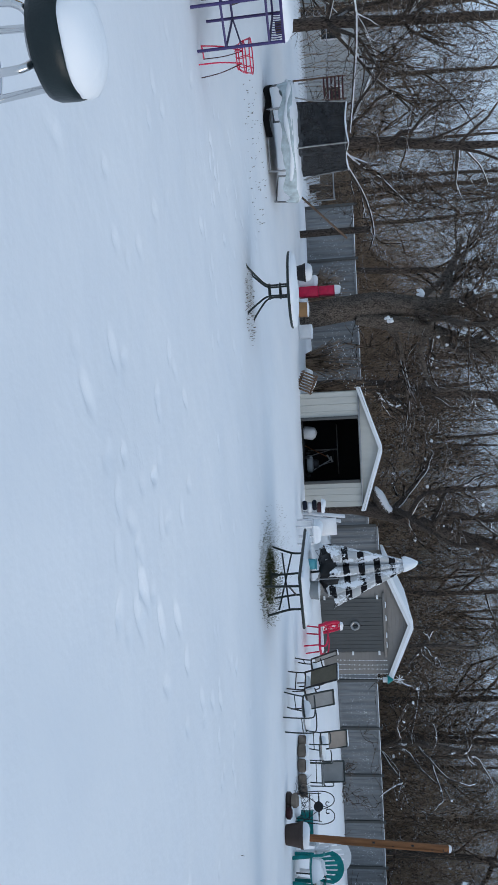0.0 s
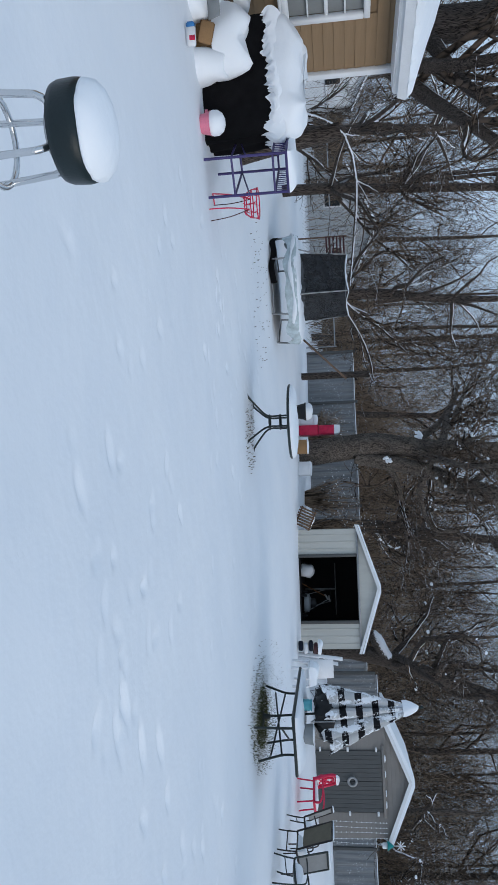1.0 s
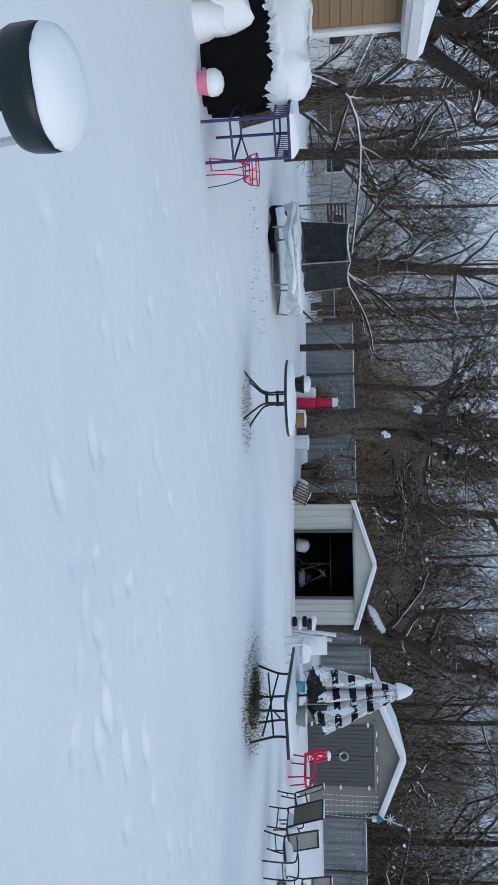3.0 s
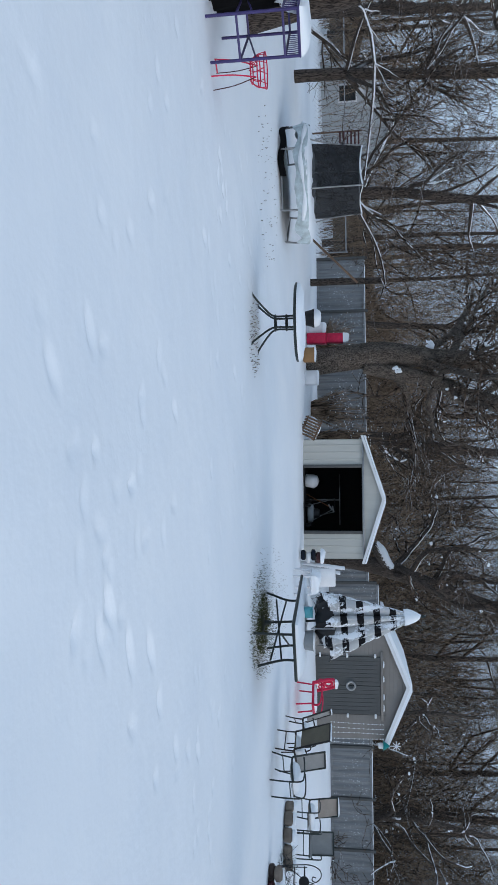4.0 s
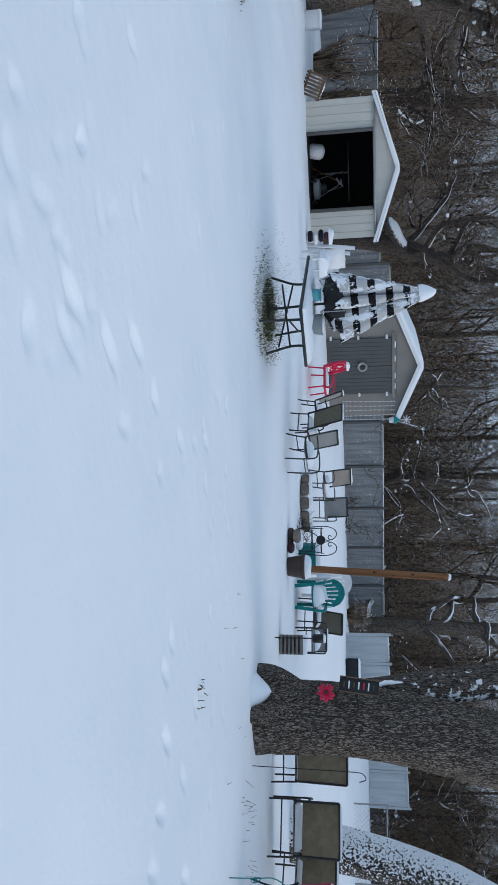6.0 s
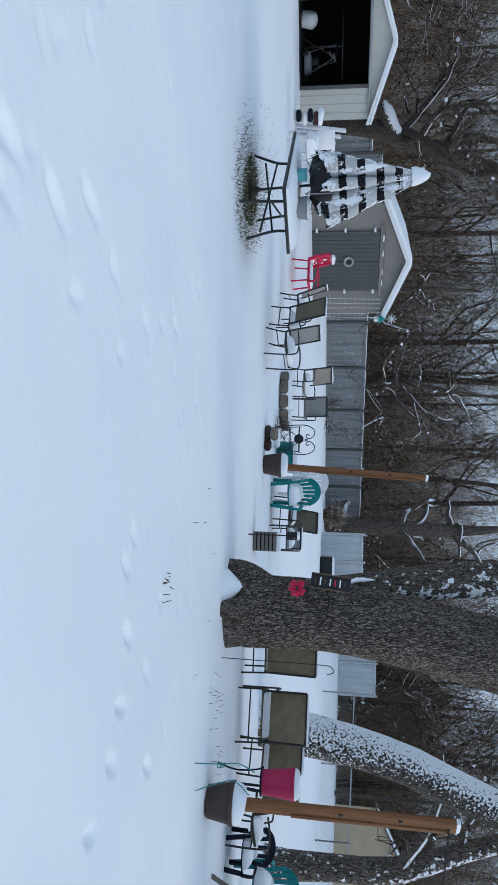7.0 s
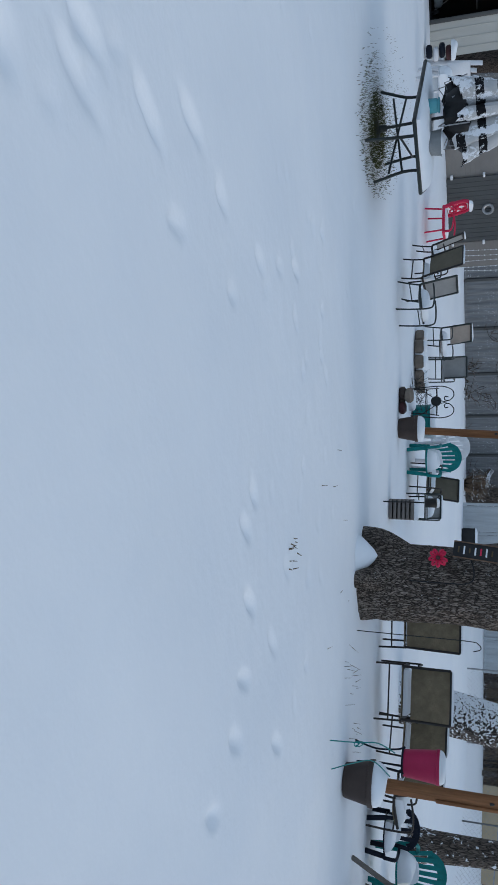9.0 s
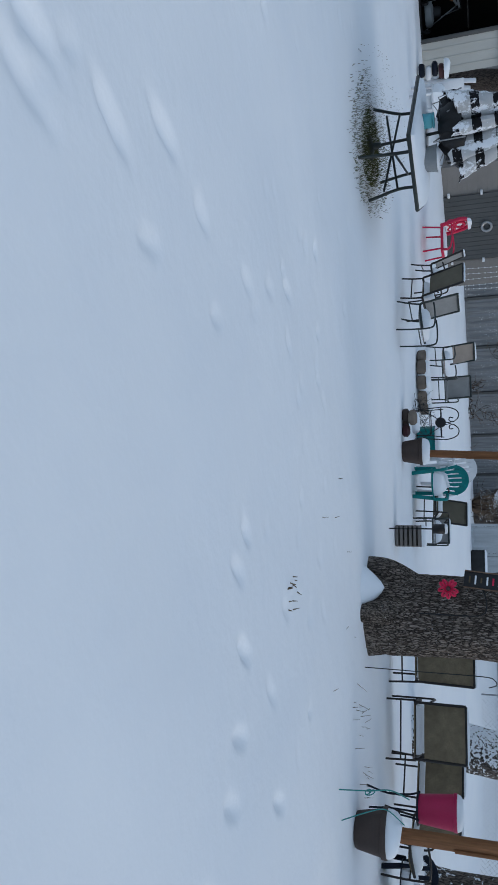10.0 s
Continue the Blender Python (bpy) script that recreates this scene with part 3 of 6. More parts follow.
def build_hill():
    """The wooded slope behind everything."""
    rnd = np.random.RandomState(5)
    rows = []
    ph = rnd.uniform(0, 6.28, 12)
    for i in range(12):
        t = i / 11
        row = []
        for j in range(90):
            a = radians(-75 + 145 * j / 89)
            d = 56 + 30 * t
            x, y = d * math.sin(a), d * math.cos(a)
            top = 6.4 + 1.4 * math.sin(j * .35 + ph[0]) + .9 * math.sin(j * .9 + ph[1]) + .6 * math.sin(j * 2.1 + ph[2])
            top *= 0.30 + 0.62 * ease((j - 16) / 34) + 0.75 * ease((j - 64) / 14)
            row.append((x, y, 0.4 + top * t ** 0.75 + .4 * math.sin(j * 1.3 + i * 2.0) * t))
        rows.append(row)
    single("backdrop", Geo().sheet(rows), LITTER, "brown wooded slope far behind the yard", "woods", "structure")


build_hill()

# ---- the house ----
HX = -7.7


def window(parent, y0, y1, z0, z1, bars, blind):
    ob = new("window_1" if y0 < 7 else "window_2")
    ob.parent = parent
    tagged(ob, "white-framed window with drawn blind" if blind else "white-framed window with dark panes")
    f = Geo()
    w = 0.085
    f.box((HX + .04, (y0 + y1) / 2, z0 + w / 2), (.09, y1 - y0, w), bevel=.008).box((HX + .04, (y0 + y1) / 2, z1 - w / 2), (.09, y1 - y0, w), bevel=.008)
    f.box((HX + .042, y0 + w / 2, (z0 + z1) / 2), (.09, w, z1 - z0 - 2 * w - .004), bevel=.008).box((HX + .042, y1 - w / 2, (z0 + z1) / 2), (.09, w, z1 - z0 - 2 * w - .004), bevel=.008)
    part("window_frame", f, WHITE, ob)
    part("window_sill", Geo().box((HX + .065, (y0 + y1) / 2, z0 - .02), (.16, y1 - y0 + .06, .04), bevel=.008), WHITE, ob)
    zs = [z0 + w + (z1 - z0 - 2 * w) * k / bars for k in range(bars + 1)]
    for k in range(bars):
        if k:
            part("glazing_bar", Geo().box((HX + .025, (y0 + y1) / 2, zs[k]), (.04, y1 - y0 - 2 * w, .05 if k * 2 == bars else .022), bevel=.004), WHITE, ob)
        part("pane", Geo().box((HX - .01, (y0 + y1) / 2, (zs[k] + zs[k + 1]) / 2), (.012, y1 - y0 - 2 * w, zs[k + 1] - zs[k])), BLIND if blind or k * 2 >= bars else GLASS, ob, smooth=False)


def build_house():
    h = thing("house", (0, 0, 0), "tan lap-sided house with white windows and snowy eaves", "house")
    y_end, y_start, low, high = 9.12, -3.0, 2.48, 2.98
    step = 7.42
    holes = [(5.3, 6.93, 1.05, 2.70), (7.55, 8.08, .97, 2.13)]
    core = Geo()
    ys = sorted({y_start, y_end, step, *[v for a in holes for v in a[:2]]})
    for a, b in zip(ys, ys[1:]):
        top = high if b <= step else low
        cut = [q for q in holes if q[0] <= a and q[1] >= b]
        spans = [(-.1, cut[0][2]), (cut[0][3], top)] if cut else [(-.1, top)]
        for z0, z1 in spans:
            core.box((HX - .1, (a + b) / 2, (z0 + z1) / 2), (.16, b - a, z1 - z0))
    core.box((HX - 3.1, y_end - .02 - .08, low / 2 - .05), (5.8, .16, low + .1))
    wall = part("wall", core, SIDING, h, smooth=False)
    part("corner_board", Geo().box((HX + .03, y_end - .03, low / 2), (.1, .1, low + .1), bevel=.006), WHITE, h, "white corner board")
    part("back_wall", Geo().box((HX - 6.0, 3, 1.4), (.2, 12.2, 3.0)).box((HX - 3, y_start - .1, 1.4), (6.2, .2, 3.0)), SIDING, h, smooth=False)
    window(h, *holes[0], 4, False)
    window(h, *holes[1], 4, True)
    part("ceiling_deck", Geo().box((HX - 3, 2.2, high + .02), (6.3, 10.3, .05)), WHITE, h, smooth=False)
    # main roof over the nearer part, and the lower eave towards the corner
    part("roof", Geo().sheet([[(HX + .42, y_start - .3, high + .10), (HX + .42, step - .12, high + .10)], [(HX - 3, y_start - .3, high + 1.5), (HX - 3, step - .12, high + 1.5)],
                              [(HX - 6.4, y_start - .3, high + .1), (HX - 6.4, step - .12, high + .1)]], (0, 0, -.1)), GREYWOOD, h, smooth=False)
    part("gable", Geo().add([(HX - .06, step - .14, high), (HX - 6.0, step - .14, high), (HX - 3, step - .14, high + 1.38), (HX - .06, step - .24, high), (HX - 6.0, step - .24, high), (HX - 3, step - .24, high + 1.38)],
                            [(0, 1, 2), (5, 4, 3), (0, 2, 5, 3), (1, 4, 5, 2), (0, 3, 4, 1)]), SIDING, h, smooth=False)
    part("low_roof", Geo().sheet([[(HX + .4, step + .04, low + .16), (HX + .4, y_end + .03, low + .16)], [(HX - 3, step + .04, low + 1.2), (HX - 3, y_end + .03, low + 1.2)],
                                  [(HX - 6.4, step + .04, low + .16), (HX - 6.4, y_end + .03, low + .16)]], (0, 0, -.08)), GREYWOOD, h, smooth=False)
    part("low_gable", Geo().add([(HX - .06, y_end - .02, low), (HX - 6.0, y_end - .02, low), (HX - 3, y_end - .02, low + 1.06), (HX - .06, y_end - .16, low), (HX - 6.0, y_end - .16, low), (HX - 3, y_end - .16, low + 1.06)],
                                [(0, 1, 2), (5, 4, 3), (0, 2, 5, 3), (1, 4, 5, 2)]), SIDING, h, smooth=False)
    for a, b, z, name in ((y_start, step - .1, high, "high"), (step - .02, y_end + .04, low, "low")):
        part("soffit", Geo().box((HX + .17, (a + b) / 2, z + .0), (.46, b - a, .03)), WHITE, h, "white soffit", smooth=False)
        part("fascia", Geo().box((HX + .41, (a + b) / 2, z + .09), (.03, b - a, .17)), WHITE, h, "white fascia board", smooth=False)
        prof = [(HX + .43, z + .06), (HX + .50, z + .05), (HX + .55, z + .17), (HX + .535, z + .17), (HX + .49, z + .07), (HX + .445, z + .075), (HX + .435, z + .17), (HX + .43, z + .17)]
        n = len(prof)
        part("gutter", Geo().add([(x, a, zz) for x, zz in prof] + [(x, b, zz) for x, zz in prof],
                                 [(i, (i + 1) % n, n + (i + 1) % n, n + i) for i in range(n)] + [tuple(range(n))[::-1], tuple(range(n, 2 * n))]), WHITE, h, "white gutter", smooth=False)
        rows = []
        rnd = random.Random(3)
        for k in range(40):
            y = a - .05 + (b - a + .1) * k / 39
            e = .03 * math.sin(k * .9) + rnd.uniform(-.012, .012)
            rows.append([(HX + .50 + e, y, z + .165), (HX + .52 + e, y, z + .19), (HX + .47 + e, y, z + .225 + e), (HX + .2, y, z + .32 + e), (HX - .8, y, z + .68), (HX - 3, y, z + (1.62 if name == "high" else 1.33))])
        part("roof_snow", Geo().sheet(rows), SNOW, h, "snow lying on the roof edge")
    part("eave_return", Geo().box((HX + .19, step - .035, low + .10), (.44, .03, .20)), WHITE, h, "white boxed eave end", smooth=False)
    # lap boards, each one tilted, split at the openings
    z = .02
    mats = Matrix.Rotation(radians(-4.5), 3, 'Y')
    shared = {}
    while z < high - .02:
        z1 = z + .148
        spans = [(y_start, y_end - .085)]
        if z1 > low:
            spans = [(y_start, step)]
        for y0, y1, a, b in holes:
            if z1 > a - .03 and z < b + .01:
                spans = [s for p, q in spans for s in ((p, min(q, y0)), (max(p, y1), q)) if s[1] - s[0] > .02]
        for p, q in spans:
            key = round(q - p, 3)
            if key not in shared:
                shared[key] = Geo().box((0, 0, 0), (.018, q - p, .165), mats, .003).mesh("siding_board", SIDING, False)
            o = new("siding_board", shared[key])
            o.parent = wall
            o.location = (HX + .004, (p + q) / 2, z + .074)
        z = z1


build_house()

# ---- the open metal shed ----


def gable_shell(ob, mat, w, d, eave, peak, t=.05, door=None):
    """Front, back and side walls of a small gabled shed whose front stands on y = 0."""
    def outline(y, hole):
        pts = [(-w / 2, -.2), (w / 2, -.2), (w / 2, eave), (0, peak), (-w / 2, eave)]
        if hole:
            x0, x1, top = hole
            pts = [(-w / 2, -.2), (x0, -.2), (x0, top), (x1, top), (x1, -.2), (w / 2, -.2), (w / 2, eave), (0, peak), (-w / 2, eave)]
        n = len(pts)
        faces = [tuple(range(n)), tuple(range(2 * n - 1, n - 1, -1))] + [(i, n + i, n + (i + 1) % n, (i + 1) % n) for i in range(n)]
        if hole:
            faces[:2] = [f for k in (0, n) for f in ((k, k + 1, k + 2, k + 8), (k + 2, k + 3, k + 6, k + 7, k + 8), (k + 3, k + 4, k + 5, k + 6))]
        return Geo().add([(x, y - t / 2, z) for x, z in pts] + [(x, y + t / 2, z) for x, z in pts], faces)
    part("front_wall", outline(t / 2, door), mat, ob, smooth=False)
    part("back_wall", outline(d - t / 2, None), mat, ob, smooth=False)
    for s in (-1, 1):
        part("side_wall", Geo().box((s * (w / 2 - t / 2), d / 2, eave / 2 - .1), (t, d - 2 * t - .002, eave + .2)), mat, ob, smooth=False)


def roof_pair(ob, w, d, eave, peak, over, mat, snow, snow_label):
    slope = (peak - eave) / (w / 2)
    e = w / 2 + over
    zl = eave - slope * over
    part("roof", Geo().sheet([[(-e, -over, zl + .05), (-e, d + over, zl + .05)], [(0, -over, peak + .05), (0, d + over, peak + .05)], [(e, -over, zl + .05), (e, d + over, zl + .05)]], (0, 0, -.045)), mat, ob, smooth=False)
    rows = []
    for k in range(25):
        y = -over - .01 + (d + 2 * over + .02) * k / 24
        n = lambda q: .02 * noise.noise(Vector((q * 2.0, y * 1.7, w)))
        rows.append([(-e - .02, y, zl + .045), (-e - .01, y, zl + .06 + snow * .7), (-e * .6, y, zl + (peak - zl) * .4 + snow + .05 + n(1)), (-.1, y, peak + .03 + snow + n(2)), (.1, y, peak + .03 + snow + n(3)),
                     (e * .6, y, zl + (peak - zl) * .4 + snow + .05 + n(4)), (e + .01, y, zl + .06 + snow * .7), (e + .02, y, zl + .045)])
    g = Geo().sheet(rows)
    for r in (rows[0], rows[-1]):
        m = len(r)
        g.add(r + [(x, y, min(z, peak + .05 - slope * abs(x))) for x, y, z in r], [(i, i + 1, m + i + 1, m + i) for i in range(m - 1)])
    part("roof_snow", g, SNOW, ob, snow_label)


def build_open_shed():
    w, d, eave, peak = 3.34, 3.0, 1.70, 2.22
    ob = thing("shed", (-.78, 21.1, .2), "pale metal garden shed with its doorway wide open", "shed", turn=7)
    gable_shell(ob, CREAM, w, d, eave, peak, .05, (-.9, .9, 1.66))
    ribs = Geo()
    for k in range(3):
        for s in (-1, 1):
            ribs.box((s * (1.12 + .2 * k), -.005, .83), (.02, .01, 1.70), bevel=.003)
    for k in range(14):
        ribs.box((-w / 2 - .008, .15 + .2 * k, .83), (.016, .03, 1.70), bevel=.004)
    part("rib", ribs, CREAM, ob, kind="stuff")
    for sx in (-1, 1):
        part("door_jamb", Geo().box((sx * .93, -.02, .83), (.09, .05, 1.7), bevel=.006), CHARCOAL, ob, "dark door jamb")
    part("track", Geo().box((0, -.035, 1.69), (w - .1, .06, .05), bevel=.006), STEEL, ob)
    roof_pair(ob, w, d, eave, peak, .10, STEEL, .05, "thin snow on the shed roof")
    part("gable_trim", Geo().beam((-w / 2 - .12, -.12, eave - .04), (0, -.12, peak + .02), .03, .07).beam((w / 2 + .12, -.12, eave - .04), (0, -.12, peak + .02), .03, .07), WHITE, ob, smooth=False)
    # added sheets inside walls and floor, coloured as the doorway's deep shade
    part("shade_lining", Geo().box((0, d - .07, .85), (w - .12, .02, 1.7)).box((-w / 2 + .07, d / 2, .85), (.02, d - .2, 1.7)).box((w / 2 - .07, d / 2, .85), (.02, d - .2, 1.7)).box((0, d / 2, .02), (w - .15, d - .15, .03)), SHED_SHADE, ob, smooth=False)


build_open_shed()

# ---- the closed shed ----


def build_closed_shed():
    w, d, eave, peak = 2.96, 3.0, 1.93, 2.52
    ob = thing("shed", (4.32, 21.5, .5), "taupe clapboard shed with charcoal double doors", "shed", turn=8)
    gable_shell(ob, TAUPE, w, d, eave, peak, .06)
    for k in range(17):
        z = .03 + .112 * k
        for s in (-1, 1):
            part("clapboard", Geo().box((s * 1.15, -.006, z + .05), (.66, .014, .118), Matrix.Rotation(radians(4), 3, 'X'), .003), TAUPE, ob, smooth=False)
    for k in range(5):
        hw = (w / 2) * (1 - (k + .6) / 5.4)
        part("clapboard", Geo().box((0, -.006, eave + .06 + .11 * k), (2 * hw, .014, .118), Matrix.Rotation(radians(4), 3, 'X'), .003), TAUPE, ob, smooth=False)
    for s in (-1, 1):
        door = part("door", Geo().box((s * .40, -.03, .91), (.79, .05, 1.78), bevel=.008), CHARCOAL, ob, "charcoal shed door", smooth=False)
        for k in range(7):
            part("board", Geo().box((s * (.06 + .113 * k), -.059, .91), (.106, .008, 1.74), bevel=.003), CHARCOAL, door, smooth=False)
        for z in (.15, .9, 1.66):
            part("hinge", Geo().box((s * .83, -.065, z), (.12, .03, .06), bevel=.01), WHITE, door, "snow-topped hinge")
    ring = [(.11 * math.cos(a), -.09, 1.0 + .11 * math.sin(a)) for a in (2 * math.pi * k / 20 for k in range(20))]
    part("wreath", Geo().tube(ring, .035, 7, True), STEEL, ob, "small pale round door ornament")
    part("trim", Geo().box((0, -.045, 1.84), (1.9, .05, .07), bevel=.006), TAUPE, ob)
    for x in (-.6, -.2, .3, .6):
        part("snow_bit", Geo().pad(oval(x, -.06, .09, .03, 10), 1.875, .03), SNOW, ob)
    roof_pair(ob, w, d, eave, peak, .12, CHARCOAL, .10, "thick snow on the shed roof")
    part("gable_trim", Geo().beam((-w / 2 - .14, -.14, eave - .05), (0, -.14, peak + .02), .03, .09).beam((w / 2 + .14, -.14, eave - .05), (0, -.14, peak + .02), .03, .09), WHITE, ob, smooth=False)
    lights = thing("string_lights", (5.72, 21.55, .5), "hanging icicle string lights on the shed corner", "string lights", turn=8)
    wire, bulbs = Geo(), Geo()
    rnd = random.Random(4)
    for k in range(5):
        x = -.42 + .13 * k
        pts = arc([(x, -.13, 1.85), (x + rnd.uniform(-.02, .02), -.14, 1.2), (x + rnd.uniform(-.04, .04), -.14, .45)], 6)
        wire.tube(pts, .004, 4)
        for j, p in enumerate(pts):
            bulbs.lathe([(.004, -.02), (.016, -.008), (.016, .008), (.004, .02)], p, 6)
    part("wire", wire, WHITEPLASTIC, lights)
    part("bulbs", bulbs, BULB, lights, "small clear bulbs", kind="stuff")
    lamp = thing("garden_lantern", (5.90, 21.5, .5), "teal-roofed lantern on a pole with a star finial", "lantern")
    part("pole", Geo().tube(arc([(-.12, .12, 1.55), (-.03, .02, 1.6), (0, 0, 1.75)], 4), .014, 8), STEEL, lamp)
    part("roof", Geo().lathe([(.13, 1.85), (.10, 1.90), (.03, 2.0), (.01, 2.02)], sides=12), TEAL, lamp, "teal lantern roof")
    part("glass", Geo().lathe([(.07, 1.72), (.08, 1.74), (.08, 1.84), (.07, 1.85)], sides=10), WHITEPLASTIC, lamp)
    star = Geo()
    for k in range(4):
        a = math.pi * k / 4
        star.tube([(-.13 * math.cos(a), 0, 2.2 - .13 * math.sin(a)), (.13 * math.cos(a), 0, 2.2 + .13 * math.sin(a))], .012, 6)
    star.tube([(0, 0, 2.0), (0, 0, 2.2)], .01, 6)
    part("star", star, WHITEPLASTIC, lamp, "pale star finial")


build_closed_shed()

# ---- fences ----


def fence_run(x0, y0, x1, y1, panels, h, mat, label, posts=OLDWOOD, snow=True, pale=False):
    ob = thing("fence", (0, 0, 0), label, "fence")
    post_geo = None
    for k in range(panels + 1):
        x, y = x0 + (x1 - x0) * k / panels, y0 + (y1 - y0) * k / panels
        z = lie(x, y)
        a = math.atan2(y1 - y0, x1 - x0)
        if post_geo is None:
            post_geo = Geo().box((0, 0, h / 2), (.11, .11, h + .25), bevel=.012).mesh("post", CHARCOAL if not pale else FENCE_PALE, False)
        o = new("post", post_geo)
        o.parent, o.location, o.rotation_euler = ob, (x, y, z), (0, 0, a)
        if k == panels:
            break
        mx, my = x + (x1 - x0) / panels / 2, y + (y1 - y0) / panels / 2
        length = math.hypot(x1 - x0, y1 - y0) / panels - .13
        n = int(length / .07)
        rows = [[(-length / 2 + length * j / n, -.018 if (j // 2) % 2 else .012, zz) for j in range(n + 1)] for zz in (.03, h * .5, h - .1)]
        p = part("panel", Geo().sheet(rows, (0, .02, 0)), mat, ob, smooth=False)
        p.location, p.rotation_euler = (mx, my, lie(mx, my)), (0, 0, a)
        for zz in (h - .05, .05):
            r = part("rail", Geo().box((0, 0, zz), (length, .07, .09), bevel=.01), mat, ob, smooth=False)
            r.location, r.rotation_euler = p.location, p.rotation_euler
        if snow:
            s = part("snow_cap", Geo().pad(rect(0, 0, length, .09, 10), h - .003, .028, .01, k), SNOW, ob)
            s.location, s.rotation_euler = p.location, p.rotation_euler
    return ob


fence_run(-11.4, 30.2, 6.6, 31.4, 8, 2.0, FENCE, "tall grey weathered panel fence, snow on its rail")
fence_run(6.6, 31.4, 19.2, 33.3, 6, 1.68, FENCE, "grey weathered panel fence with dark posts")
fence_run(16.9, 28.3, 18.8, 27.0, 2, 1.72, FENCE_PALE, "pale corrugated metal fence sheets", pale=True)
fence_run(25.15, 32.4, 27.5, 30.3, 2, 1.85, FENCE_PALE, "pale metal panel fence beyond the trees", pale=True)


def wire_fence(pts, h, label):
    ob = thing("wire_fence", (0, 0, 0), label, "fence")
    post = Geo().tube([(0, 0, -.1), (0, 0, h + .08)], .03, 8).mesh("post", STEEL)
    for (x0, y0), (x1, y1) in zip(pts, pts[1:]):
        n = max(1, round(math.hypot(x1 - x0, y1 - y0) / 2.6))
        for k in range(n + 1):
            x, y = x0 + (x1 - x0) * k / n, y0 + (y1 - y0) * k / n
            o = new("post", post)
            o.parent, o.location = ob, on(x, y)
        a, b = Vector(on(x0, y0, h)), Vector(on(x1, y1, h))
        part("rail", Geo().tube([a, b], .024, 6), STEEL, ob)
        d = b - a
        m = int(d.length / .16)
        segs = []
        for k in range(-int(h / .16), m):
            for s in (1, -1):
                k0, k1 = max(0, k), min(m, k + int(h / .16))
                if k1 <= k0:
                    continue
                z0, z1 = (k0 - k) * .16, (k1 - k) * .16
                if s < 0:
                    z0, z1 = h - z0, h - z1
                p, q = a + d * k0 / m, a + d * k1 / m
                segs.append((p.x, p.y, p.z - h + z0, q.x, q.y, q.z - h + z1, .0035, .0035))
        o = new("wire_mesh", rods_mesh("wire_mesh", segs, STEEL))
        o.parent = ob
        tagged(o, "", "", "", "stuff")


wire_fence([(-26, 27), (-18.5, 28.6), (-11.6, 30.0)], 1.25, "snowy chain-link fence with steel posts")
wire_fence([(22, 24.5), (25.5, 20.5), (27.5, 15.5), (28, 10)], 1.25, "chain-link fence with steel rail")
# ---- trees of the yard ----


def path_tree(name, pts, label, bark, seed, kids, height, twig=.006, limit=2600, fork=.35, spread=1.0, bare=.45, crook=.22, clumps=0, twigs=None):
    trunk = [(Vector(p), r) for *p, r in pts]
    o = Vector(pts[0][:3])
    trunk = [(p - o, r) for p, r in trunk]
    return tree(name, tuple(o), label, grow(seed, height, pts[0][3], spread, fork, 4, bare=bare, kids=kids, limit=limit, twig=twig, path=trunk, crook=crook), bark, twigs, sides=14, clumps=clumps)


